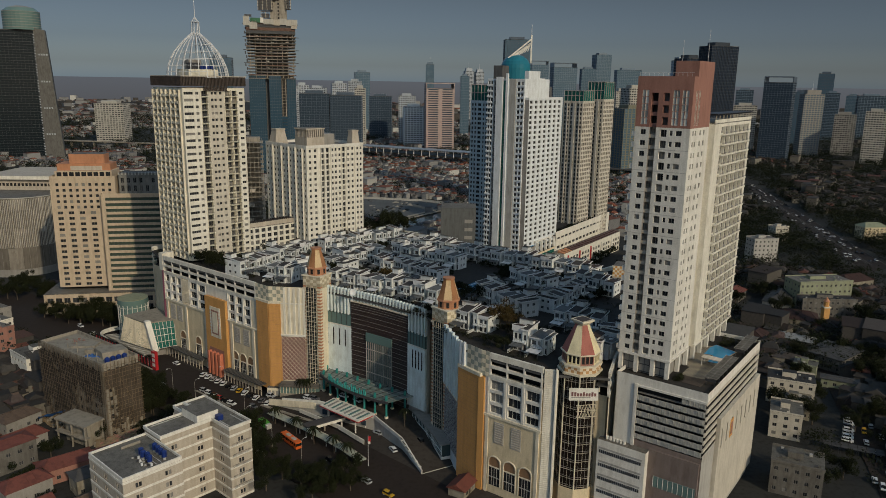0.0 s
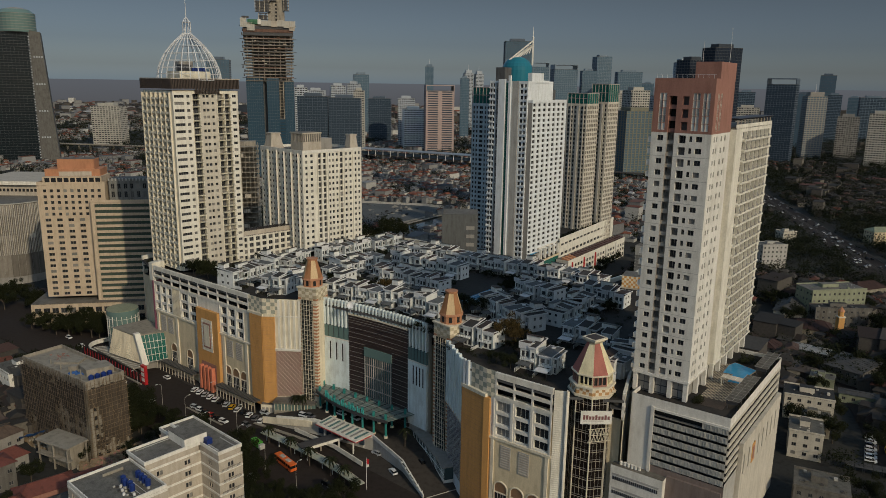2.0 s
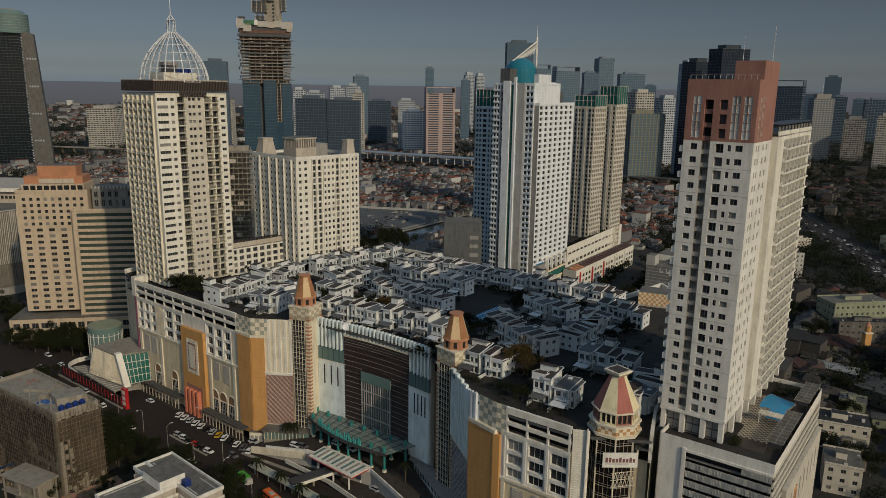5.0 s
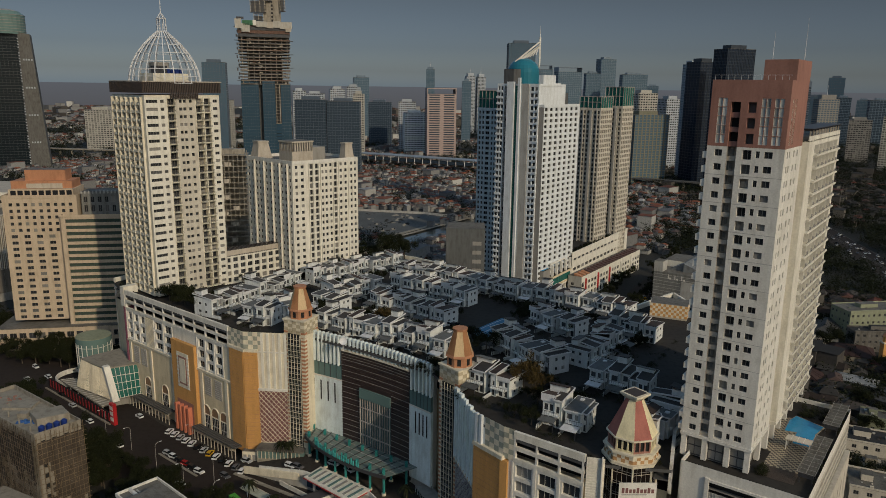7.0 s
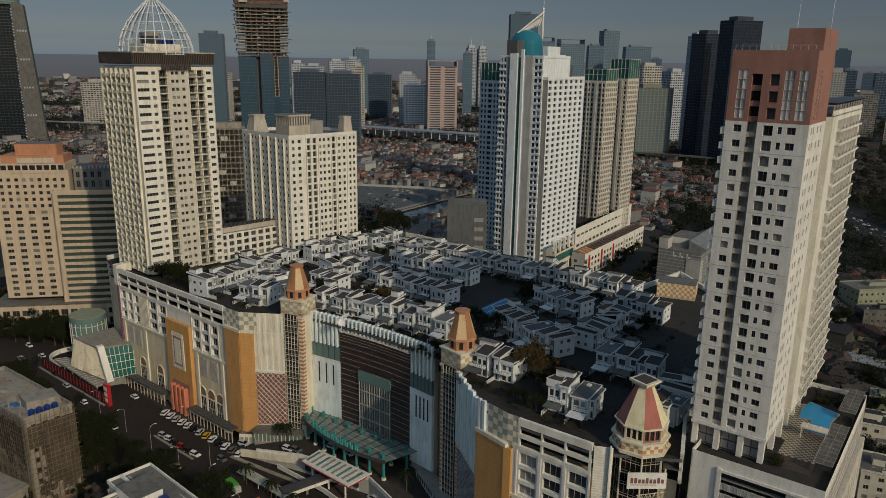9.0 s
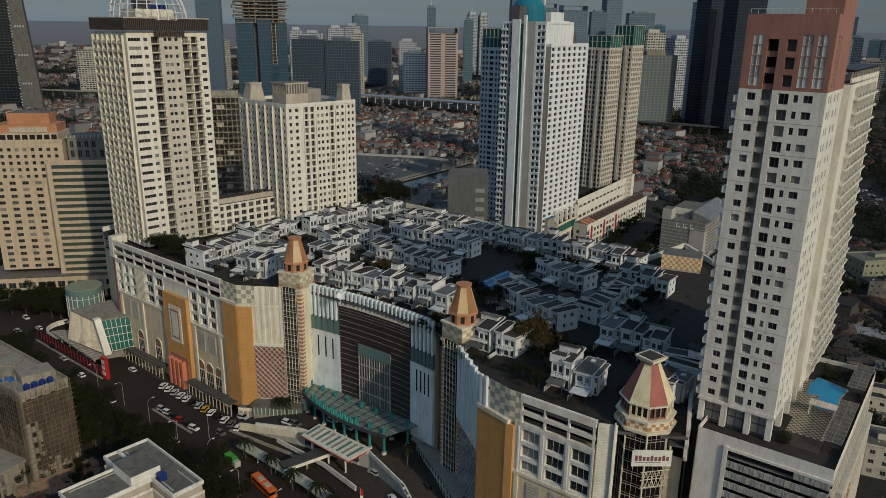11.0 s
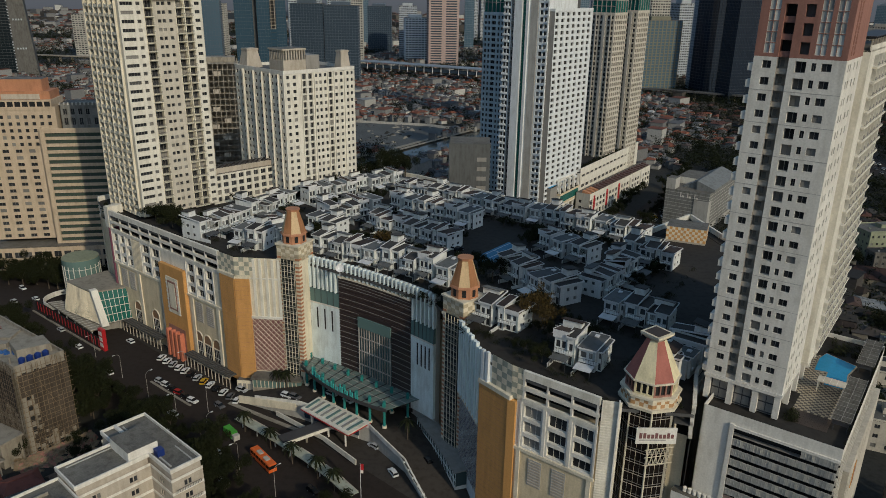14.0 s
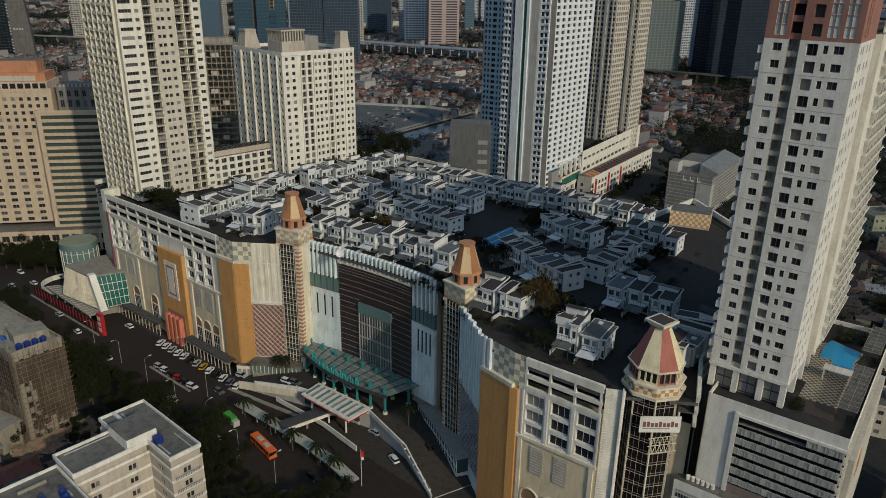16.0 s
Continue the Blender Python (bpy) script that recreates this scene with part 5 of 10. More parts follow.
    for i in range(4):
        pf.box(37.2 + 2.7 * i, 38.4 + 2.7 * i, 0, 11.0, 1.45, 3.2, SALMON)
    part("orange_portal", po, t, "orange tiled entrance portal with a framed panel")
    # street canopy of the left wing
    cn = Geo()
    cf = Facade(cn, *WING, stretch=WINGK)
    cf.box(3, 33, 4.6, 5.0, 0.5, 4.0, SMOKEGLASS)
    cf.box(50, 76, 4.6, 5.0, 0.5, 4.0, SMOKEGLASS)
    for i in range(22):
        cf.box(3 + 1.4 * i, 3.12 + 1.4 * i, 5.0, 5.25, 0.5, 4.3, DARKSTEEL)
        cf.box(50 + 1.2 * i, 50.12 + 1.2 * i, 5.0, 5.25, 0.5, 4.3, DARKSTEEL)
    for i in range(13):
        s = 3.4 + 2.45 * i
        if s < 33:
            cf.box(s, s + 0.25, 0, 4.6, 3.4, 3.65, TAUPE)
        cf.box(50.3 + 2.1 * i, 50.55 + 2.1 * i, 0, 4.6, 3.4, 3.65, TAUPE)
    part("street_canopy", cn, t, "grey street canopy on cream posts")

    # left corner: orange column, chequer, stripes over lattice
    g = Geo()
    f = Facade(g, *WING, stretch=WINGK)
    f.box(L - 7.6, L, 3.0, 42.0, -0.5, 0.8, ORANGE)
    f.box(L - 8.6, L + 0.8, 42.0, 43.0, -0.5, 0.9, PALE)
    chequer(f, L - 8.6, L, 43.0, 49.3)
    for i in range(24):
        f.box(L - 7.5, L - 0.1, 4.0 + 1.6 * i, 4.08 + 1.6 * i, 0.8, 0.84, TERRACOTTA)
    h = Facade(g, (-66.8, 296.5), -6.5, stretch=0.92)
    h.box(0, 5.4, 3.0, 42.0, -0.5, 0.8, ORANGE)
    h.box(-0.3, 5.6, 42.0, 43.0, -0.5, 0.9, PALE)
    for i in range(24):
        h.box(0.1, 5.3, 4.0 + 1.6 * i, 4.08 + 1.6 * i, 0.8, 0.84, TERRACOTTA)
    chequer(h, 0, 7.5, 43.0, 49.3)
    h.quad(5.4, 17, 28, 49.3, PALE)
    for i in range(5):
        h.box(6.9 + 2.3 * i, 7.9 + 2.3 * i, 28, 49.0, 0.0, 0.4, OFFWHITE)
    h.box(5.4, 17, 41.8, 42.3, 0.0, 0.3, WHITE)
    h.box(5.4, 17, 27.6, 28.4, 0.0, 0.7, WHITE)
    lattice(h, 5.4, 17, 7.5, 27.6, DIAMOND, PALE)
    h.quad(0, 17, 0, 7.5, PALE)
    h.box(5.0, 24, 6.5, 7.2, -1.0, 5.2, ROOFGREY)
    h.box(5.2, 23.8, 0.0, 3.2, 0.0, 4.3, PAVING)
    h.box(5.2, 23.8, 3.2, 6.5, 0.0, 4.0, TEALGLASS)
    for i in range(12):
        h.box(5.4 + 1.5 * i, 5.6 + 1.5 * i, 3.2, 6.5, 4.2, 4.5, PALE)
    h.box(-1.5, 6.2, 0.0, 4.6, 0.0, 2.6, PALE, ROOFGREY)
    for i in range(4):
        h.box(-1.0 + 1.8 * i, 0.2 + 1.8 * i, 0.8, 3.4, 2.6, 2.7, GREYWALL)
    part("left_corner", g, t, "orange column beside striped panels and a red lattice")

    # centre between the turrets, slightly hollow
    ang, LC = -37.15, 56.5
    c = Facade(None, (-45, 298.6), ang)

    def sag(s):
        return -2.4 * (1 - (2 * s / LC - 1) ** 2)

    def strip(geo, s0, s1, z0, z1, k0, k1, mat, step=2.2):
        c.g = geo
        n = max(1, round((s1 - s0) / step))
        for i in range(n):
            a, b = s0 + (s1 - s0) * i / n, s0 + (s1 - s0) * (i + 1) / n
            ka, kb = sag(a), sag(b)
            geo.hexa([c.p(a, z0, ka + k1), c.p(b, z0, kb + k1), c.p(b, z0, kb + k0), c.p(a, z0, ka + k0), c.p(a, z1, ka + k1), c.p(b, z1, kb + k1), c.p(b, z1, kb + k0), c.p(a, z1, ka + k0)], mat)

    g = Geo()
    strip(g, 0, LC, 0, 49.0, -2.5, -0.6, MIDGREY)
    part("centre_wall", g.weld(), t)
    g = Geo()
    n = 32
    for i in range(n + 1):
        s = 0.2 + (LC - 1.0) * i / n
        low = 39.0 if (s < 15.8 or s > 46) else 45.0
        strip(g, s, s + 0.62, low, 50.0, -0.6, 0.75, MALLWHITE, 5)
    strip(g, 0, LC, 47.8, 48.6, -0.6, 0.2, MIDGREY)
    part("white_fin", g, t, "row of white vertical fins along the roof edge")
    for s0, s1 in ((0.5, 15.8), (46.4, 56.2)):
        g = Geo()
        strip(g, s0, s1, 33.8, 38.8, -0.6, 0.3, TEALGLASS)
        strip(g, s0, s1, 33.4, 33.9, -0.6, 0.5, WHITE)
        strip(g, s0, s1, 8.0, 33.4, -0.6, 0.4, MALLWHITE)
        k = (s1 - s0 - 3) / 4
        for i in range(4):
            a = s0 + 2.6 + k * i
            strip(g, a, a + 0.55, 24.5, 32.0, 0.38, 0.44, VOIDDARK)
        for i in range(7):
            a = s0 + (s1 - s0) * i / 6
            strip(g, a - 0.06, a + 0.06, 33.9, 38.8, 0.3, 0.4, DARKSTEEL, 5)
        part("white_panel", g, t, "white slotted wall panel under a glass band")
    g = Geo()
    strip(g, 15.8, 46.4, 6, 45.2, -0.6, 0.2, BROWNLOUVRE)
    for i in range(38):
        z = 7 + i * 1.0
        for s0, s1 in (((15.8, 46.4),) if z > 33.5 else ((15.8, 24.0), (38.0, 46.4))):
            strip(g, s0, s1, z, z + 0.7, 0.2, 0.45, BROWNLOUVRE)
            if i % 2 == 0 or z > 40:
                strip(g, s0, s1, z + 0.78, z + 0.84, 0.2, 0.42, MIDGREY)
    strip(g, 15.8, 46.4, 44.9, 45.5, 0.2, 0.8, PALE)
    part("louvre_wall", g, t, "dark brown louvred wall with thin pale lines")
    g = Geo()
    strip(g, 24.0, 38.0, 6, 33, 0.2, 0.6, PORTALGLASS)
    strip(g, 24.0, 38.0, 29.5, 33.2, 0.6, 1.0, TEALGLASS)
    for i in range(13):
        s = 24.2 + 1.12 * i
        strip(g, s, s + 0.16, 6, 30, 0.6, 1.0, MIDGREY if i % 4 == 0 else GREYWALL, 5)
    for z in (11, 16, 21, 26):
        strip(g, 24.0, 38.0, z, z + 0.3, 0.6, 0.95, MIDGREY)
    part("glass_portal", g, t, "tall glazed portal between the louvres")

    # right corner, in shade; its bluish sky fill is put into the panel whites
    g = Geo()
    f = Facade(g, (7.0, 249), -75.1, stretch=1.017)
    f.quad(0, 17.6, 0, 49.3, COOLWHITE)
    f.quad(0.0, 17.6, 27.6, 49.3, FINBLUE, 0.02)
    for i in range(9):
        f.box(0.4 + 2.0 * i, 1.2 + 2.0 * i, 27.6, 49.6 + 0.5 * (i % 2), 0.0, 0.9, MALLWHITE)
    f.box(0, 17.6, 27.2, 28.0, 0.0, 0.8, PALE)
    lattice(f, 0, 17.6, 5.0, 27.2, VIOLET, MIDGREY)
    f = Facade(g, (11.6, 231.7), -51.8)
    f.quad(0, 10.7, 0, 49.3, COOLWHITE)
    f.box(0.0, 10.7, 0.0, 40.5, -0.5, 0.8, ORANGE)
    for i in range(25):
        f.box(0.1, 10.6, 1.0 + 1.6 * i, 1.08 + 1.6 * i, 0.8, 0.84, TERRACOTTA)
    f.box(-0.2, 11.1, 40.5, 41.6, -0.5, 1.0, PALE)
    for i in range(2):
        f.box(0.3 + 1.7 * i, 1.2 + 1.7 * i, 41.6, 49.8, 0.0, 0.8, COOLWHITE)
    chequer(f, 3.6, 10.7, 41.6, 49.6)
    h = Facade(g, (18.2, 223.3), -38.2, 0.8, 1.05)
    h.quad(0, 22.2, 0, 28, CREAM)
    chequer(h, 0.0, 3.0, 41.0, 49.6)
    h.box(-0.5, 1.6, 0, 40.5, -0.5, 0.8, ORANGE)
    h.quad(1.6, 2.6, 28, 41, WHITE)
    top_beams(h, 3.0, 21.8, 6.2)
    window_frame_field(h, 2.6, 21.8, 3)
    h.box(1.6, 22.0, 27.4, 28.2, 0.0, 0.5, PALE)
    for s in (6.0, 11.6, 17.2):
        arch(h, s, 4.2, 3.0, 13.5, PALE, GLASS)
    for s in (5.4, 11.6):
        h.box(s, s + 3.6, 18.5, 26.0, 0.0, 0.15, MIDGREY)
        for i in range(9):
            h.box(s + 0.2, s + 3.4, 18.8 + 0.8 * i, 19.2 + 0.8 * i, 0.15, 0.28, TAUPE)
    for s in (2.2, 20.4):
        h.box(s, s + 1.0, 0, 27.4, 0.0, 0.4, PALE)
    part("right_wing_wall", g, t, "cream arcaded wing with white window frames")
    h.windows(t, 40, frame_mat=OFFWHITE)
    # corrugated pale strip beside the octagon
    g = Geo()
    f = Facade(g, (36.5, 208.9), -15, stretch=0.66)
    f.quad(0, 6.5, 0, 49, OFFWHITE)
    for i in range(60):
        f.box(0.1, 6.4, 8 + 0.68 * i, 8.4 + 0.68 * i, 0.0, 0.14, OFFWHITE)
    f.box(5.4, 5.9, 0, 49.5, 0.0, 1.0, WHITE)
    part("ribbed_panel", g, t)
    return t


SPIREBROWN = surface("burnt_orange_sheet", (0.42, 0.19, 0.08), grime=0.5)
SPIRETAN = surface("tan_sheet", (0.70, 0.50, 0.28), grime=0.4)


def turret(x, y, turn, label, up=0.0):
    t = thing("corner_turret", label, "turret", x, y, up, turn, group="mall turrets")
    g = Geo()
    w = 8.4
    h = w / 2
    g.box(-h, h, -h, h, -1.4, 50.0, PALE)
    for i in range(30):
        z = 8 + i * 1.4
        for a in (-h - 0.06, h - 1.5):
            g.box(a, a + 1.56, -h - 0.06, -h, z, z + 0.7, TERRACOTTA)
            g.box(a, a + 1.56, h, h + 0.06, z, z + 0.7, TERRACOTTA)
        for a in (-h, h - 1.5):
            g.box(h, h + 0.06, a, a + 1.5, z, z + 0.7, TERRACOTTA)
            g.box(-h - 0.06, -h, a, a + 1.5, z, z + 0.7, TERRACOTTA)
    part("shaft", g, t, "shaft with striped orange and cream quoins")
    q = Geo()
    q.box(-2.5, 2.5, -h - 0.5, -h, 6, 48.5, BAYGLASS)
    for i in range(20):
        q.box(-2.6, 2.6, -h - 0.62, -h - 0.5, 6.5 + 2.1 * i, 6.62 + 2.1 * i, PALE)
        q.box(-2.6, 2.6, -h - 0.6, -h - 0.5, 7.2 + 2.1 * i, 7.27 + 2.1 * i, MIDGREY)
    for i in range(5):
        q.box(-2.55 + 1.25 * i, -2.43 + 1.25 * i, -h - 0.65, -h - 0.5, 6, 48.5, PALE)
    part("glass_bay", q, t, "narrow glazed lift bay")
    c = Geo()
    c.box(-h - 0.3, h + 0.3, -h - 0.3, h + 0.3, 47.5, 48.2, PALE)
    dark = surface("chequer_tan", (0.52, 0.44, 0.30))
    c.box(-h, h, -h, h, 48.2, 53.2, PALE)
    for k in range(4):
        fa = Facade(c, [(-h, -h), (h, -h), (h, h), (-h, h)][k], 90 * k)
        for i in range(5):
            for j in range(4):
                if (i + j) % 2:
                    fa.box(w / 5 * i, w / 5 * (i + 1), 48.3 + 1.22 * j, 49.5 + 1.22 * j, 0.0, 0.05, dark)
    c.box(-h - 0.4, h + 0.4, -h - 0.4, h + 0.4, 53.2, 53.7, PALE)
    part("chequer_block", c, t)
    o = Geo()
    turn8 = math.pi / 8
    o.ring(0, 0, 53.7, 56.6, 4.0, 4.0, 8, TERRACOTTA, turn=turn8)
    for k in range(8):
        a = 2 * math.pi * k / 8
        cx, cy = 3.72 * math.cos(a), 3.72 * math.sin(a)
        o.add(box_geo(-0.55, 0.55, -0.05, 0.05, 54.2, 56.2, VOIDDARK), pose(cx, cy, 0, 0, 0, math.degrees(a) + 90))
    o.ring(0, 0, 56.6, 57.2, 4.5, 4.2, 8, TERRACOTTA, turn=turn8)
    n = 8
    pts0 = [(4.1 * math.cos(2 * math.pi * i / n + turn8), 4.1 * math.sin(2 * math.pi * i / n + turn8)) for i in range(n)]
    pts1 = [(2.0 * math.cos(2 * math.pi * i / n + turn8), 2.0 * math.sin(2 * math.pi * i / n + turn8)) for i in range(n)]
    for i in range(n):
        j = (i + 1) % n
        o.face([(*pts0[i], 57.2), (*pts0[j], 57.2), (*pts1[j], 64.2), (*pts1[i], 64.2)], SPIREBROWN if i % 2 else SPIRETAN)
    o.ring(0, 0, 64.2, 64.9, 2.2, 2.4, 8, TERRACOTTA, turn=turn8)
    part("spire", o, t, "orange and cream faceted spire")
    return t


def box_geo(x0, x1, y0, y1, z0, z1, mat):
    g = Geo()
    g.box(x0, x1, y0, y1, z0, z1, mat)
    return g


def octagon_tower():
    t = thing("octagonal_glass_tower", "octagonal glass corner tower with a cream and red tent roof", "tower", 48.0, 212.4, 0, 0.5)
    R = 7.0
    off = math.pi / 8
    g = Geo()
    g.ring(0, 0, 0, 9.5, R + 0.5, R + 0.5, 8, CREAM, turn=off)
    g.ring(0, 0, 9.5, 48.0, R, R, 8, VOIDDARK, turn=off)
    part("core", g, t)
    q = Geo()
    for i in range(8):
        a0, a1 = 2 * math.pi * i / 8 + off, 2 * math.pi * (i + 1) / 8 + off
        p0, p1 = (R * math.cos(a0), R * math.sin(a0)), (R * math.cos(a1), R * math.sin(a1))
        L = math.hypot(p1[0] - p0[0], p1[1] - p0[1])
        fa = Facade(q, p0, math.degrees(math.atan2(p1[1] - p0[1], p1[0] - p0[0])))
        fa.box(0.1, L - 0.1, 9.5, 47.5, 0.02, 0.1, BROWNGLASS)
        fa.box(-0.12, 0.2, 9.5, 48, 0.0, 0.5, PALE)
        for k in (0.25, 0.5, 0.75):
            fa.box(L * k - 0.03, L * k + 0.03, 9.5, 48, 0.1, 0.2, PALE if k == 0.5 else GREYWALL)
        for j in range(13):
            fa.box(0.2, L - 0.1, 10 + 2.95 * j, 10.1 + 2.95 * j, 0.1, 0.22, TAUPE)
            fa.box(0.2, L - 0.1, 10.65 + 2.95 * j, 10.71 + 2.95 * j, 0.1, 0.2, GREYWALL)
    part("curtain_wall", q, t, "dark glass curtain wall with cream mullions")
    c = Geo()
    c.ring(0, 0, 47.5, 48.2, R + 0.9, R + 1.0, 8, PALE, turn=off)
    c.ring(0, 0, 48.2, 50.2, R + 0.2, R + 0.2, 8, PALE, turn=off)
    tan = surface("chequer_orange_tan", (0.5, 0.28, 0.12))
    for i in range(8):
        a0, a1 = 2 * math.pi * i / 8 + off, 2 * math.pi * (i + 1) / 8 + off
        r = R + 0.2
        p0, p1 = (r * math.cos(a0), r * math.sin(a0)), (r * math.cos(a1), r * math.sin(a1))
        L = math.hypot(p1[0] - p0[0], p1[1] - p0[1])
        fa = Facade(c, p0, math.degrees(math.atan2(p1[1] - p0[1], p1[0] - p0[0])))
        for k in range(5):
            fa.box(L / 5 * k, L / 5 * (k + 1), 48.3 + 0.95 * (k % 2), 49.2 + 0.95 * (k % 2), 0.0, 0.06, tan)
    c.ring(0, 0, 50.2, 50.7, R + 0.7, R + 0.7, 8, PALE, turn=off)
    r = R - 0.5
    for i in range(8):
        a0, a1 = 2 * math.pi * i / 8 + off, 2 * math.pi * (i + 1) / 8 + off
        p0, p1 = (r * math.cos(a0), r * math.sin(a0)), (r * math.cos(a1), r * math.sin(a1))
        L = math.hypot(p1[0] - p0[0], p1[1] - p0[1])
        fa = Facade(c, p0, math.degrees(math.atan2(p1[1] - p0[1], p1[0] - p0[0])), 0.4)
        mat = BRICKRED if i % 2 == 1 else TENTCREAM
        fa.grid(0, L, 50.7, 54.0, [(L * 0.1, L * 0.32), (L * 0.4, L * 0.62), (L * 0.7, L * 0.92)], [(51.1, 53.5)], mat, VOIDDARK)
    part("cornice_storey", c, t, "arcaded storey over a chequered band")
    s = Geo()
    r0, r1 = R - 0.2, 2.3
    for i in range(8):
        a0, a1 = 2 * math.pi * i / 8 + off, 2 * math.pi * (i + 1) / 8 + off
        s.face([(r0 * math.cos(a0), r0 * math.sin(a0), 54), (r0 * math.cos(a1), r0 * math.sin(a1), 54), (r1 * math.cos(a1), r1 * math.sin(a1), 62.5), (r1 * math.cos(a0), r1 * math.sin(a0), 62.5)], surface("salmon_red_roof", (0.40, 0.13, 0.10)) if i % 2 == 1 else TENTCREAM)
    s.ring(0, 0, 53.8, 54.15, R + 0.1, R + 0.1, 8, PALE, turn=off)
    s.ring(0, 0, 62.4, 63.4, 2.6, 3.9, 4, PALE, turn=-radians(22))
    s.ring(0, 0, 63.4, 63.9, 4.1, 4.1, 4, PALE, turn=-radians(22))
    s.ring(0, 0, 63.9, 64.0, 3.1, 3.1, 4, BROWNWOOD, turn=-radians(22))
    part("tent_roof", s, t, "cream and salmon-red faceted roof with an open cap")
    # name board: plain bars
    b = Geo()
    fa = Facade(b, (-4.2, -R - 0.9), 0, stretch=1.1)
    fa.box(-0.2, 9.0, 40.3, 44.3, 0.0, 0.3, WHITE)
    for k in range(9):
        fa.box(0.5 + 0.9 * k, 1.15 + 0.9 * k, 41.7, 42.7 + (0.35 if k in (0, 1, 4, 7) else 0.0), 0.3, 0.36, DIAMOND)
    fa.box(0.5, 6.6, 41.2, 41.4, 0.3, 0.36, GREYWALL)
    ob = part("name_board", b, t, "white board with a dark red bar")
    ob.matrix_basis = pose(-0.6, 0, 0, 0, 0, -11)
    lat = Geo()
    for k in range(6):
        lat.beam((-3.5 + 1.2 * k, -R - 0.5, 34.5), (-2.3 + 1.2 * k, -R - 0.5, 38.5), 0.12, 0.12, PALE)
        lat.beam((-2.3 + 1.2 * k, -R - 0.5, 34.5), (-3.5 + 1.2 * k, -R - 0.5, 38.5), 0.12, 0.12, PALE)
    for z in (34.5, 36.5, 38.5):
        lat.beam((-3.8, -R - 0.5, z), (4.2, -R - 0.5, z), 0.14, 0.14, PALE)
    part("sign_lattice", lat, t)
    t.matrix_basis = pose(48.0, 212.4, 0, 0, 0, 11.0) @ Matrix.Diagonal((0.88, 0.88, 1, 1))
    return t


mall_building()
turret(-46.4, 297.1, -24, "orange-spired turret with a striped shaft at the sunlit front", 1.2)
turret(8.0, 256.3, -50, "orange-spired turret with a striped shaft beside the shaded front")
octagon_tower()

# ---- houses on the roof deck ----
ROOFBROWN = surface("brown_villa_roof", (0.062, 0.042, 0.034), grime=0.4, vary=0.8, streaks=False)
ROOFPALE = surface("pale_villa_roof", (0.12, 0.125, 0.125), grime=0.5, vary=0.9, streaks=False)


VILLAGREY = surface("blue_grey_villa_panel", (0.36, 0.42, 0.43), vary=0.5)


def odd_bay(x):
    return int(x * 2) % 2 == 1


def tilted(g, x0, x1, y0, y1, z0, z1, mat, thick=0.22):
    """A roof plate that rises from y0 to y1, with a small overhang."""
    g.hexa([(x0, y0, z0), (x1, y0, z0), (x1, y1, z1), (x0, y1, z1), (x0, y0, z0 + thick), (x1, y0, z0 + thick), (x1, y1, z1 + thick), (x0, y1, z1 + thick)], mat)


def villa_block(t, x0, x1, y0, y1, h, wins, roof, rise):
    accent = ROOFPALE if odd_bay(x0) else VILLAGREY
    g = Geo()
    f = Facade(g, (x0, y0), 0, 0.22)
    W, D = x1 - x0, y1 - y0
    f.grid(0, W, 0, h, [(a * W, b * W) for a, b in wins], [(0.3, 2.35), (3.6, 5.2)], VILLAWALL)
    b = Facade(g, (x1, y1), 180, 0.22)
    b.quad(0, W, 0, h, VILLAWALL)
    le = Facade(g, (x0, y1), 270, 0.2)
    le.grid(0, D, 0, h, [(D * 0.25, D * 0.4), (D * 0.6, D * 0.72)], [(1.2, 2.2), (4.0, 5.0)], VILLAWALL)
    ri = Facade(g, (x1, y0), 90, 0.2)
    ri.grid(0, D, 0, h, [(D * 0.3, D * 0.42), (D * 0.62, D * 0.78)], [(1.2, 2.2), (4.0, 5.0)], VILLAWALL)
    g.face([(x0, y0, h), (x1, y0, h), (x1, y1, h), (x0, y1, h)], roof)
    # grey panel beside the front windows
    g.box(x0 + W * 0.84, x0 + W * 0.97, y0 - 0.08, y0 + 0.02, 0.3, h - 0.5, accent)
    part("wall", g, t)
    for q in (f, le, ri):
        q.windows(t, 9, glass=VILLAGLASS, frame_mat=DARKSTEEL)
    r = Geo()
    if rise >= 0:
        tilted(r, x0 - 0.35, x1 + 0.35, y0 - 0.55, y1 + 0.4, h + 0.02, h + 0.02 + rise, roof)
    else:
        tilted(r, x0 - 0.35, x1 + 0.35, y0 - 0.55, y1 + 0.4, h + 0.02 - rise, h + 0.02, roof)
    z0, z1 = (h + 0.02, h + 0.02 + rise) if rise >= 0 else (h + 0.02 - rise, h + 0.02)
    for xa in (x0 - 0.5, x1 + 0.3):
        r.hexa([(xa, y0 - 0.6, z0 - 0.05), (xa + 0.2, y0 - 0.6, z0 - 0.05), (xa + 0.2, y1 + 0.45, z1 - 0.05), (xa, y1 + 0.45, z1 - 0.05), (xa, y0 - 0.6, z0 + 0.3), (xa + 0.2, y0 - 0.6, z0 + 0.3), (xa + 0.2, y1 + 0.45, z1 + 0.3), (xa, y1 + 0.45, z1 + 0.3)], STEEL)
    r.box(x0 - 0.3, x1 + 0.3, y1 + 0.4, y1 + 0.55, z1 - 0.2, z1 + 0.3, STEEL)
    # pale eaves board under the roof edge
    r.box(x0 - 0.42, x1 + 0.42, y0 - 0.62, y0 - 0.5, h - 0.25, h + 0.2 + max(0, -rise), STEEL)
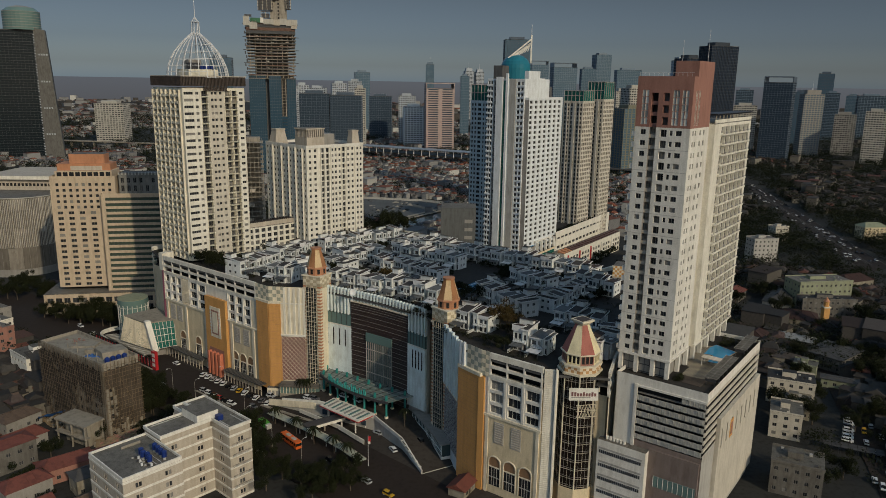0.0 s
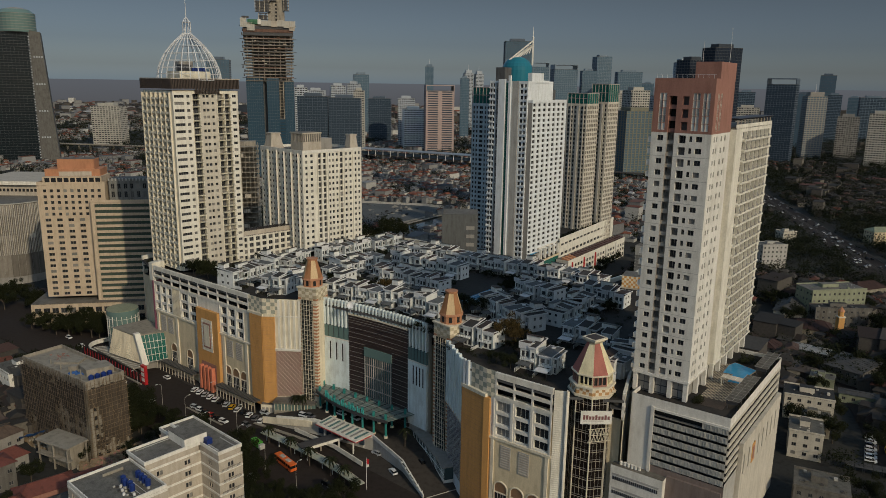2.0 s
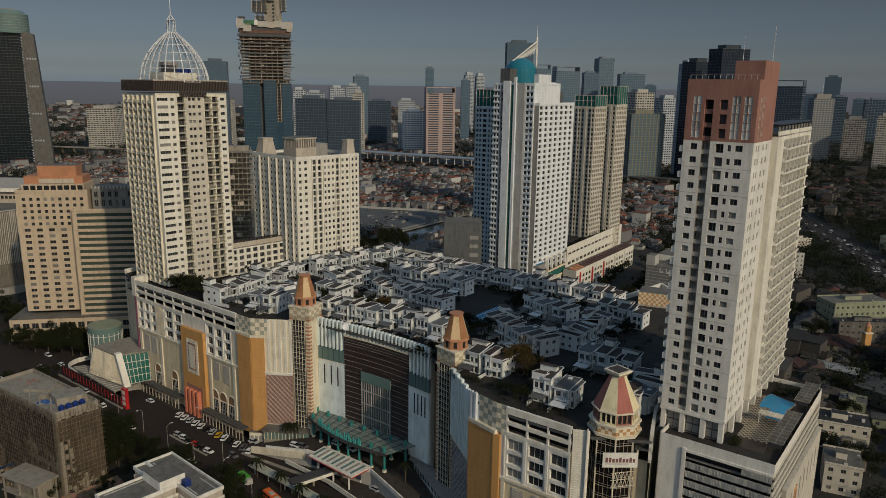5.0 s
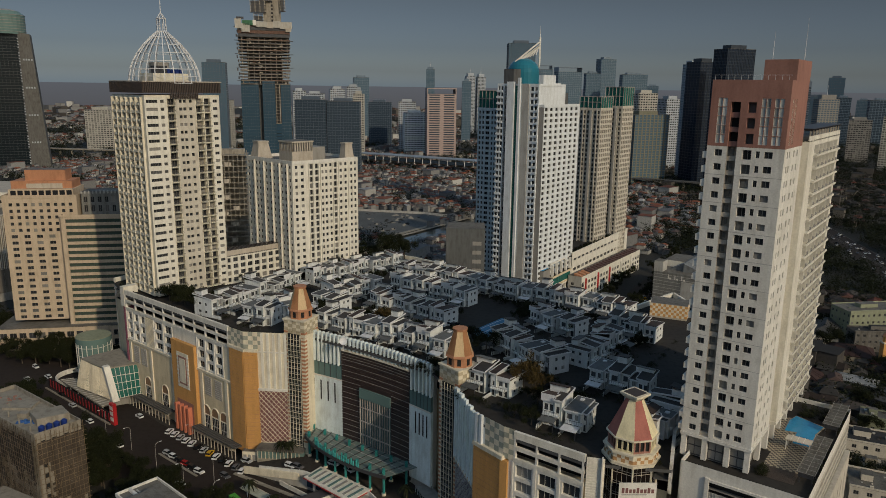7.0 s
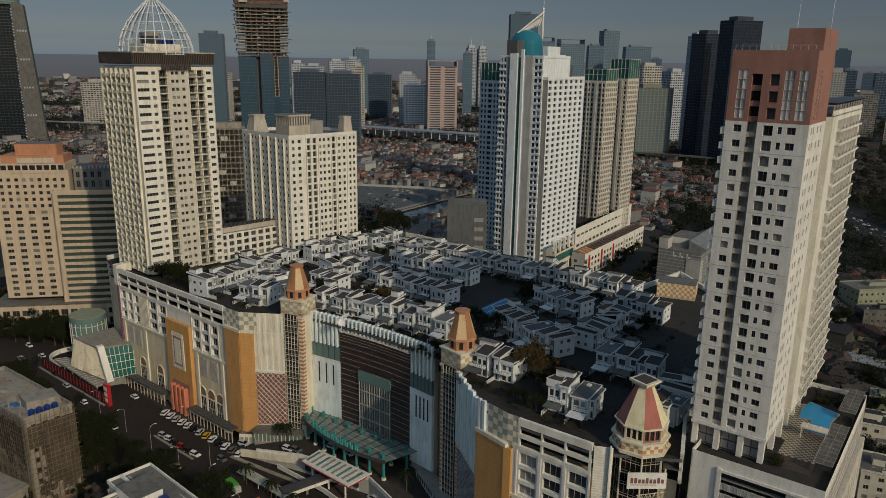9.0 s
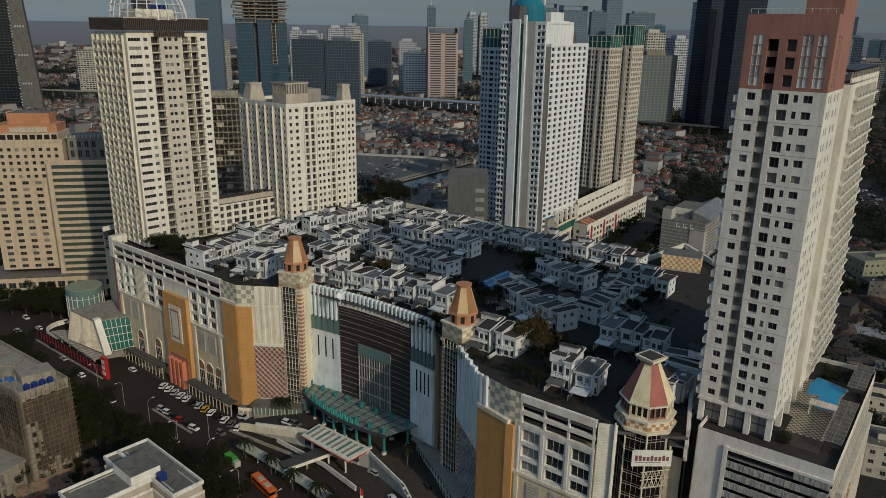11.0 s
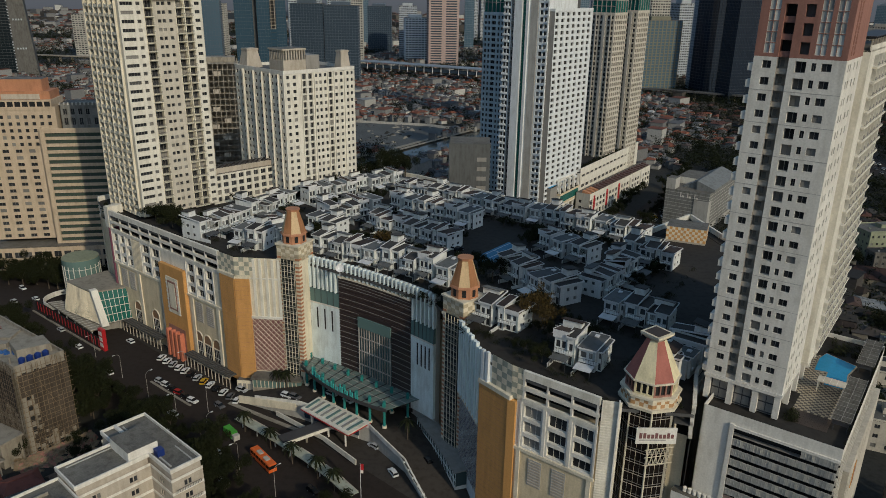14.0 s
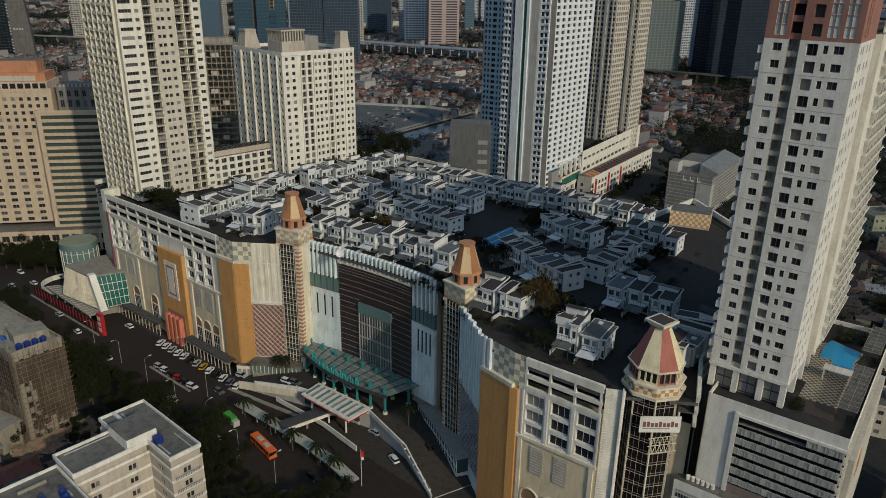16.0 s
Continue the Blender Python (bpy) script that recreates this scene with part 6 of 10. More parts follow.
    if W > 3:
        r.box(x0 + W * 0.3, x0 + W * 0.55, y1 - 2.2, y1 - 1.0, z1, z1 + 0.55, STEEL if odd_bay(x1) else DARKSTEEL)
    part("roof", r, t)


def roof_room(t, x0, x1, y0, y1, h, up, roof):
    """A raised rear room with a shed roof."""
    g = Geo()
    g.box(x0, x1, y0, y1, h, h + up, VILLAWALL)
    tilted(g, x0 - 0.3, x1 + 0.3, y0 - 0.5, y1 + 0.3, h + up + 0.6, h + up, roof)
    g.face([(x0, y0, h + up), (x1, y0, h + up), (x1, y0, h + up + 0.6), (x0, y0, h + up + 0.6)], VILLAWALL)
    part("roof_room", g, t)


def villa_master(kind):
    """A two-storey terraced house, front towards -y, about 6.4 wide and 10 deep."""
    t = thing("roof_villa", ("white two-storey terraced villa with a dark roof", "white terraced villa with a tilted brown roof", "pale terraced villa with split roofs and a balcony", "white terraced villa with a flat grey roof", "white terraced villa with a tall stair bay")[kind], "house", group="villas on the roof deck")
    W = 6.3
    roof = (VILLAROOF, ROOFBROWN, VILLAROOF, ROOFPALE, ROOFBROWN)[kind]
    if kind == 0:
        villa_block(t, 0, 3.5, 0.0, 9.5, 6.6, [(0.2, 0.8)], roof, 0.9)
        villa_block(t, 3.52, W, 1.4, 9.0, 5.9, [(0.2, 0.75)], roof, 0.0)
    elif kind == 1:
        villa_block(t, 0, 4.0, 0.6, 8.0, 6.2, [(0.12, 0.42), (0.55, 0.85)], roof, -1.3)
        villa_block(t, 4.02, W, 0.0, 9.8, 6.8, [(0.25, 0.7)], VILLAROOF, 0.5)
    elif kind == 2:
        villa_block(t, 0, 2.6, 1.2, 9.6, 5.8, [(0.2, 0.75)], roof, 0.0)
        villa_block(t, 2.62, W, 0.0, 8.4, 6.9, [(0.1, 0.4), (0.55, 0.9)], roof, 1.2)
    elif kind == 3:
        villa_block(t, 0, W - 1.4, 0.3, 9.4, 6.3, [(0.1, 0.45), (0.6, 0.9)], roof, 0.0)
        villa_block(t, W - 1.38, W, 1.6, 8.8, 5.8, [(0.3, 0.75)], roof, 0.0)
    else:
        villa_block(t, 0, 2.0, 0.0, 6.5, 7.8, [(0.3, 0.7)], roof, 0.6)
        villa_block(t, 2.02, W, 0.8, 9.8, 6.0, [(0.1, 0.42), (0.58, 0.9)], roof, -0.9)
    if kind in (0, 1, 2):
        roof_room(t, 0.3, W - 0.4 if kind else 3.4, 5.4, 9.2 if kind == 0 else 7.9, (7.2, 6.9, 7.2)[kind], (1.5, 1.2, 1.3)[kind], (VILLAROOF, ROOFBROWN, ROOFPALE)[kind])
    c = Geo()
    c.box(0.5, W - 0.5, -1.2, 0.3, 2.95, 3.15, VILLAWALL)
    deck = part("balcony", c, t)
    c = Geo()
    for i in range(8):
        c.box(0.55 + 0.73 * i, 0.61 + 0.73 * i, -1.18, -1.12, 3.15, 4.0, DARKSTEEL)
    c.box(0.5, W - 0.5, -1.2, -1.12, 3.95, 4.02, DARKSTEEL)
    part("railing", c, deck, "dark metal railing")
    if kind != 4:
        p = Geo()
        tilted(p, 0.4, W - 0.8, -4.6, -1.3, 2.4, 2.65, STEEL if kind == 3 else ROOFPALE, 0.1)
        for x in (0.5, W - 1.1):
            p.box(x, x + 0.15, -4.4, -4.25, 0, 2.4, DARKSTEEL)
        part("carport", p, t)
    a = Geo()
    a.box(W - 1.6, W - 0.7, 9.9, 10.3, 3.2, 3.9, STEEL)
    part("air_conditioner", a, t)
    y = Geo()
    y.box(0.1, 0.25, -4.6, 0.0, 0, 1.2, VILLAWALL)
    part("yard_wall", y, t)
    return t


VILLAS = [villa_master(k) for k in range(5)]
FIRST = [True] * 5
vr = random.Random(5)
YARDS = []


def villa_row(x0, y0, x1, y1, facing, start=0, gap=0.0, lift=0.0):
    """Houses between two points, fronts towards the right ('r') or left ('l') of the way."""
    L = math.hypot(x1 - x0, y1 - y0)
    n = max(1, round(L / (6.55 + gap)))
    ang = math.degrees(math.atan2(y1 - y0, x1 - x0))
    for i in range(n):
        k = (start + i * 2 + (i // 3) * 2) % 5
        a = i / n if facing == "r" else (i + 1) / n
        out = vr.uniform(-1.0, 1.0) + (0.7 if i % 2 else 0.0)
        nx, ny = (y1 - y0) / L, -(x1 - x0) / L
        if facing == "l":
            nx, ny = -nx, -ny
        x, y = x0 + (x1 - x0) * a + nx * out, y0 + (y1 - y0) * a + ny * out
        YARDS.append((x + nx * 5.6, y + ny * 5.6, nx, ny))
        m = pose(x, y, ROOF + lift + 0.002 * i, 0, 0, ang if facing == "r" else ang + 180) @ Matrix.Diagonal((vr.uniform(0.9, 0.99), vr.uniform(0.86, 1.04), vr.uniform(0.88, 1.1), 1))
        if FIRST[k]:
            VILLAS[k].matrix_basis = m
            FIRST[k] = False
        else:
            copy_thing(VILLAS[k], m)


villa_row(-84, 318, -56, 364, "r", 0)
villa_row(-52, 365, -15, 403, "r", 1)
villa_row(-18, 382, 76, 317, "r", 2)
villa_row(-40, 338, -20, 357, "r", 0)
villa_row(-18, 359, 15, 333, "r", 1)
villa_row(-26, 334, 5, 309, "r", 2)
villa_row(-48, 329, -35, 321, "r", 3)
villa_row(-42, 307, 7, 276, "r", 0, 0.4)
villa_row(-62, 324, -54, 314, "r", 1)
villa_row(21, 288, 35, 262, "r", 0)
villa_row(50, 268, 67, 288, "r", 2)
villa_row(37, 313, 51, 296, "r", 1)
villa_row(47, 255, 62, 244, "r", 3)
villa_row(10, 252.5, 23, 243, "r", 2, 1.0)
villa_row(29, 230, 40, 223, "r", 1)
villa_row(64, 302, 78, 292, "r", 0)
villa_row(-71, 314, -58, 308, "r", 3)
villa_row(49, 219, 61, 234.5, "l", 1)

# ---- ground, roads, distance ----
LOT = surface("bare_pale_earth", (0.10, 0.105, 0.105), rough=0.95, grime=0.8, streaks=False, scale=0.04)
g = Geo()
g.face([(-4600, -1500, -0.3), (4600, -1500, -0.3), (4600, 4700, -0.3), (-4600, 4700, -0.3)], EARTH)
tagged(part("ground", g), "dusky city ground of earth and scrub", "ground", kind="structure")


def ribbon(name, pts, width, z, mat, label, thick=0.25):
    # mitred at the bends, so that no two pieces overlap
    g = Geo()
    left, right = [], []
    for i, (x, y) in enumerate(pts):
        a = Vector(pts[max(i - 1, 0)])
        b = Vector(pts[min(i + 1, len(pts) - 1)])
        d = (b - a).normalized()
        n = Vector((-d.y, d.x)) * width / 2
        left.append((x + n.x, y + n.y))
        right.append((x - n.x, y - n.y))
    for i in range(len(pts) - 1):
        q = (right[i], right[i + 1], left[i + 1], left[i])
        g.face([(*p, z) for p in q], mat)
    for side in (right, left):
        for p, q in zip(side, side[1:]):
            g.face([(*p, z - thick), (*q, z - thick), (*q, z), (*p, z)], mat)
    ob = part(name, g)
    return tagged(ob, label, name.replace("_", " "), kind="structure")


ribbon("road", [(-420, 560), (-200, 385), (-120, 312), (-75, 276), (-30, 236), (30, 180), (110, 90)], 34, 0.02, ASPHALT, "dark asphalt street in front of the mall")
ribbon("forecourt", [(-130, 333), (-90, 302), (-62, 283), (-30, 262), (0, 238), (40, 195)], 26, 0.0, FOREPAVE, "asphalt forecourt of the mall")
ribbon("expressway", [(250, 480), (345, 545), (440, 990), (520, 1600), (640, 2600)], 26, 0.05, ASPHALT, "wide dark expressway")
ribbon("side_street", [(153, 190), (200, 330), (170, 430), (124, 462), (140, 520), (190, 600)], 16, 0.03, ASPHALT, "narrow dark side street")
ribbon("canal", [(-330, 530), (-150, 582), (-25, 680), (52, 790), (210, 960)], 24, 0.0, WATER, "dull canal water")
ribbon("canal_bank", [(-330, 546), (-158, 598), (-37, 692), (39, 801), (196, 972)], 4, 1.2, CONCRETE, "concrete canal bank")


lot = Geo()
lot.prism([(-92, 716), (-44, 704), (29, 806), (-6, 828), (-84, 846)], -0.25, 0.06, LOT)
tagged(part("vacant_lot", lot), "pale bare vacant lot beside the canal", "ground", kind="structure")


def lot_details():
    rnd = random.Random(15)
    g = Geo()
    for p, q in (((-92, 716), (-84, 846)), ((-84, 846), (-6, 828)), ((-6, 828), (29, 806))):
        g.beam((*p, 1.2), (*q, 1.2), 0.6, 2.6, MIDGREY)
    part("hoarding", g, tagged(new("lot_wall"), "pale hoarding round a vacant lot", "wall"))
    h = Geo()
    for _ in range(260):
        x, y = rnd.uniform(-86, 10), rnd.uniform(725, 830)
        if x > -40 + (y - 725) * 0.6 or noise.noise((x * 0.05, y * 0.05, 2)) < 0.0:
            continue
        r = rnd.uniform(0.8, 3.2)
        h.ring(x, y, 0.0, r * rnd.uniform(0.2, 0.5), r, r * 0.3, 6, rnd.choice((PAVING, CONCRETE, DARKSLAB, EARTH)), turn=rnd.random() * 3)
    tagged(part("rubble_heap", h), "low heaps of rubble and earth", "rubble", kind="stuff")
    ribbon("canal_path", [(-150, 604), (-44, 696), (30, 806), (184, 978)], 5, 0.5, PAVING, "pale concrete path along the canal")


lot_details()


def railway():
    t = thing("railway_viaduct", "elevated concrete railway viaduct with a pale station roof", "viaduct")
    g = Geo()
    pts = [(-900, 1500), (-130, 1330), (90, 1200), (420, 1010)]
    for (x0, y0), (x1, y1) in zip(pts, pts[1:]):
        g.beam((x0, y0, 11), (x1, y1, 11), 10, 2.0, DARKSLAB if x0 > 80 else CONCRETE)
        L = math.hypot(x1 - x0, y1 - y0)
        for i in range(int(L / 25)):
            a = i * 25 / L
            g.box(x0 + (x1 - x0) * a - 1.5, x0 + (x1 - x0) * a + 1.5, y0 + (y1 - y0) * a - 1.5, y0 + (y1 - y0) * a + 1.5, -0.3, 11, CONCRETE)
    part("deck", g, t)
    s = Geo()
    s.beam((-120, 1318, 22), (80, 1200, 22), 26, 1.2, RAILBLUE)
    for i in range(16):
        a = i / 15
        s.beam((-120 + 200 * a, 1306 - 118 * a, 11), (-120 + 200 * a, 1306 - 118 * a, 22), 1.0, 1.0, STEEL)
    s.beam((-120, 1307, 16), (80, 1189, 16), 0.4, 5, DARKGLASS)
    part("station_roof", s, t)


railway()


def far_tower(x, y, w, d, top, turn, mat, glass, label, cols=8, fh=4.0, name="office_tower", crown=None, limit=0, tall=2.0):
    if x > 550:
        turn -= math.degrees(math.atan2(x, y))
    t = thing(name, label, "tower", x, y, 0, turn)
    g = Geo()
    n = max(3, int((top - 2) / fh))
    glazed = mat in (BLUEGREY, DARKFRAME, SLABFRAME)
    rim = 0.05 if glazed else 0.14
    storey = (top - 2) / n
    rows = floors(2, n, storey, 0.55 if glazed else 0.9, storey - 0.75 if glazed else tall)
    f = Facade(g, (-w / 2, -d / 2), 0, 0.4)
    step = w / cols
    f.grid(0, w, -0.3, top, [(step * (i + rim), step * (i + 1 - rim)) for i in range(cols)], rows, mat, glass)
    m = max(3, int(cols * d / w))
    for o, a in (((w / 2, -d / 2), 90), ((-w / 2, d / 2), 270)):
        e = Facade(g, o, a, 0.4)
        st = d / m
        e.grid(0, d, -0.3, top, [(st * (i + rim), st * (i + 1 - rim)) for i in range(m)], rows, mat, glass)
    Facade(g, (w / 2, d / 2), 180).quad(0, w, -0.3, top, mat)
    g.box(-w / 2, w / 2, -d / 2, d / 2, top - 0.4, top, ROOFGREY)
    part("tower_body", g, t)
    c = Geo()
    if crown == "step":
        c.box(-w * 0.35, w * 0.35, -d * 0.35, d * 0.35, top, top + 8, mat)
        c.ring(0, 0, top + 8, top + 26, 0.5, 0.1, 6, STEEL)
    elif crown == "frame":
        for q in (-w / 2, w / 2 - 1.5):
            c.box(q, q + 1.5, -d / 2, d / 2, top, top + 9, mat)
        c.box(-w / 2, w / 2, -d / 2, d / 2, top + 9, top + 10.5, mat)
    else:
        c.box(-w * 0.3, w * 0.25, -d * 0.3, d * 0.3, top, top + 5, mat)
    part("roof_top", c, t)
    return t


# far-tower colours lightened and blued: distance haze painted in
BLUEGREY = surface("hazed_blue_frame", (0.16, 0.22, 0.28), rough=0.4)
DARKFRAME = surface("hazed_dark_frame", (0.09, 0.12, 0.16), rough=0.35)
HAZEWHITE = surface("hazed_white_facade", (0.44, 0.48, 0.52))
HAZECREAM = surface("hazed_cream_facade", (0.48, 0.46, 0.41))
SLABFRAME = surface("deep_teal_frame", (0.03, 0.04, 0.055), rough=0.35)
NAVYGLASS = pane("navy_glass", (0.02, 0.03, 0.048), vary=False, rough=0.2)
OLIVEFRAME = surface("dull_olive_concrete", (0.20, 0.195, 0.14))
SHADEBROWN = surface("hazed_brown_facade", (0.44, 0.34, 0.31))

far_tower(-186, 1210, 48, 30, 113, 0, DARKFRAME, DARKGLASS, "dark glass twin office slab", 12)
far_tower(-136, 1212, 50, 30, 111, 0, DARKFRAME, DARKGLASS, "dark glass twin office slab beside its pair", 12)
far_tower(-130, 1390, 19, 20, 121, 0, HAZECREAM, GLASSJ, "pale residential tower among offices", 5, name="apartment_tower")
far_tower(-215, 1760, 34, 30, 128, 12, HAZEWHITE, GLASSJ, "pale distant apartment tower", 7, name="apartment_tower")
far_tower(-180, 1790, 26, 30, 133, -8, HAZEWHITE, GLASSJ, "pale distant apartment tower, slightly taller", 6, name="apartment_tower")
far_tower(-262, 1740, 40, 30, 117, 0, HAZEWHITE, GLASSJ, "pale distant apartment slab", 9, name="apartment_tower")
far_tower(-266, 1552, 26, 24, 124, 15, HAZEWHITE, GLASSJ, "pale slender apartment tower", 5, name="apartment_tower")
far_tower(-179, 1968, 38, 34, 156, 10, BLUEGREY, BLUEGLASS, "blue-grey glass tower in the distance", 9)
far_tower(-116, 1749, 52, 30, 100, 0, DARKFRAME, DARKGLASS, "low dark glass office block", 12)
far_tower(-50, 1620, 36, 26, 104, 0, HAZEWHITE, GLASSJ, "pale office block among trees", 9)
far_tower(-33, 1545, 43, 34, 84, 8, COOLWHITE, DARKGLASS, "white tower with rows of dark windows", 7, fh=4.2, tall=1.8)
far_tower(18, 1460, 55, 40, 122, 6, SHADEBROWN, DARKGLASS, "brown and cream banded tower", 2, fh=4.2, tall=2.2, crown="frame")
far_tower(-2, 2693, 30, 26, 195, 0, BLUEGREY, BLUEGLASS, "slim grey tower in the haze", 6, crown="step")
far_tower(116, 2275, 26, 26, 168, 10, HAZEWHITE, GLASSJ, "pale twin spire tower", 6, crown="step")
far_tower(148, 2275, 24, 26, 166, 10, HAZEWHITE, GLASSJ, "pale twin spire tower beside its pair", 6, crown="step")
far_tower(88, 1900, 22, 26, 150, 0, BLUEGREY, BLUEGLASS, "narrow blue glass tower", 6)
far_tower(285, 1968, 46, 30, 182, 5, BLUEGREY, BLUEGLASS, "grey glass tower with a framed crown", 10, crown="frame")
far_tower(313, 1760, 56, 34, 172, 8, BLUEGREY, BLUEGLASS, "grey glass tower with a broad framed crown", 12, crown="frame")
far_tower(436, 2067, 40, 32, 176, 0, BLUEGREY, BLUEGLASS, "blue glass tower with stepped top", 9)
far_tower(497, 2176, 46, 34, 218, 12, BLUEGREY, BLUEGLASS, "tall slender blue glass tower", 9)
far_tower(519, 1962, 64, 34, 172, 0, BLUEGREY, BLUEGLASS, "broad blue glass tower", 13)
far_tower(689, 2361, 36, 32, 146, 0, BLUEGREY, BLUEGLASS, "blue-grey tower in the distance", 8)
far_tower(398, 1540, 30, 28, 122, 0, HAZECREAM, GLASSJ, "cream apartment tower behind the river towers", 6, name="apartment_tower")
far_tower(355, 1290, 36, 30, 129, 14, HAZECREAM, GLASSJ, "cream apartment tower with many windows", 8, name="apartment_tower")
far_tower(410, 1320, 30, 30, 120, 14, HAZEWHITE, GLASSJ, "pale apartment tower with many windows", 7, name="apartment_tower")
far_tower(306, 1110, 58, 40, 100, 20, OLIVEFRAME, BLUEGLASS, "unfinished slate tower with bare concrete edges", 9, fh=3.6, tall=2.8)
far_tower(400, 1040, 46, 26, 188, 20, SLABFRAME, NAVYGLASS, "tall dark glass office slab", 18, tall=3.6)
far_tower(388, 1120, 32, 30, 174, 20, SLABFRAME, NAVYGLASS, "dark glass office slab, lower than its pair", 6, tall=3.2)
far_tower(392, 1180, 12, 26, 173, 10, HAZEWHITE, BLUEGLASS, "pale glazed tower behind dark slabs", 6)
far_tower(647, 1370, 50, 34, 143, -10, DARKFRAME, DARKGLASS, "dark boxy office tower with a framed top", 10, crown="frame")
far_tower(877, 1740, 40, 36, 124, 0, DARKFRAME, BLUEGLASS, "dark office tower beside a park", 11)
far_tower(1097, 2054, 40, 36, 173, 0, DARKFRAME, BLUEGLASS, "tall dark tower in the haze", 10)
far_tower(741, 1432, 36, 32, 122, 18, GREYWALL, BLUEGLASS, "pale ribbed tower with a stepped crown", 7, crown="step")
far_tower(1059, 1940, 34, 36, 122, 0, BLUEGREY, DARKGLASS, "dark blue tower at the edge of the park", 10)
far_tower(1175, 1960, 66, 40, 116, 8, BLUEGREY, DARKGLASS, "dark blue tower with a flat top", 9)
far_tower(812, 1330, 36, 32, 94, 0, HAZECREAM, GLASSJ, "beige apartment tower at the park", 8, name="apartment_tower")
far_tower(1205, 2100, 34, 34, 114, 0, BLUEGREY, BLUEGLASS, "slate-blue tower in the distance", 10)
far_tower(851, 1500, 40, 30, 82, 0, GREYWALL, GLASSJ, "low pale block at the park", 9, name="apartment_tower")
far_tower(808, 1900, 42, 34, 126, 0, BLUEGREY, DARKGLASS, "dark tower rising behind a pale block", 8)
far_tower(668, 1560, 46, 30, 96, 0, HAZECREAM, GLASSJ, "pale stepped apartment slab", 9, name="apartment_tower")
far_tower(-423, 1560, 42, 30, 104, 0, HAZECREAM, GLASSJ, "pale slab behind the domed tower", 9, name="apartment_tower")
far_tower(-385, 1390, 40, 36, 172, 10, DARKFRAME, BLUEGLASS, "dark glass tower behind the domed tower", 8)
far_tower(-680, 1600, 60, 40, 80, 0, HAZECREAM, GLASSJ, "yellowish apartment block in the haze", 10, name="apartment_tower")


FLANK = surface("dull_stone_flank", (0.13, 0.125, 0.115), grime=0.6)
INKFRAME = surface("ink_blue_frame", (0.03, 0.036, 0.042), rough=0.4)
INKGLASS = pane("ink_blue_glass", (0.012, 0.018, 0.022), vary=False, rough=0.15)


def curved_dark_tower():
    t = thing("dark_glass_tower", "dark glass tower with a grey stone flank and a rounded crown", "tower", -655, 1225, 0, 24)
    g = Geo()
    f = Facade(g, (-62, -20), 0, 0.4)
    f.grid(0, 80, -0.3, 205, [(0.4 + 5.3 * i, 5.5 + 5.3 * i) for i in range(15)], floors(2, 48, 4.2, 0.4, 3.6), INKFRAME, INKGLASS)
    for i in range(47):
        f.box(78.5, 80.4, 4 + 4.2 * i, 5.6 + 4.2 * i, 0.0, 0.8, HAZEWHITE if i % 6 else INKFRAME)
    for i in range(4):
        for k in range(4):
            f.box(84 + 3.6 * k, 86 + 3.6 * k, 40 + 42 * i, 42.5 + 42 * i, 0.4, 0.8, HAZEWHITE)
    # tapering stone flank with shallow courses
    g.hexa([(18, -20.4, -0.3), (46, -20.4, -0.3), (46, 20, -0.3), (18, 20, -0.3), (18, -20.4, 208), (34, -20.4, 205), (34, 20, 205), (18, 20, 208)], FLANK)
    for i in range(46):
        z = 8 + 4.3 * i
        g.box(18.5, 45.5 - 12 * z / 205, -20.6, -20.4, z, z + 1.9, FLANK)
    solid(g, -62, 18, -20, 20, -0.3, 205, INKFRAME, "bl")
    g.box(-62, 18, -20, 20, 204, 205, ROOFGREY)
    part("tower_body", g, t)
    c = Geo()
    for k in range(7):
        c.ring(2, 0, 205 + 4 * k, 208.4 + 4 * k, 27, 27, 28, TEALGLASS)
        c.ring(2, 0, 208.4 + 4 * k, 209 + 4 * k, 27.5, 27.5, 28, GREYWALL)
    c.ring(2, 0, 233, 239, 27, 20, 28, TEALGLASS)
    c.ring(2, 0, 239, 242, 20, 8, 28, GREYWALL)
    part("round_crown", c, t, "rounded glass crown")
    m = Geo()
    m.ring(-40, 0, 227, 250, 0.8, 0.3, 6, STEEL)
    part("mast", m, t)


UNFGLASS = pane("deep_teal_glass", (0.04, 0.08, 0.115), vary=False, rough=0.12)
UNFFRAME = surface("deep_teal_mullion", (0.05, 0.085, 0.115), rough=0.4)
RUSTNET = surface("rust_brown_net", (0.16, 0.085, 0.06), grime=0.6)


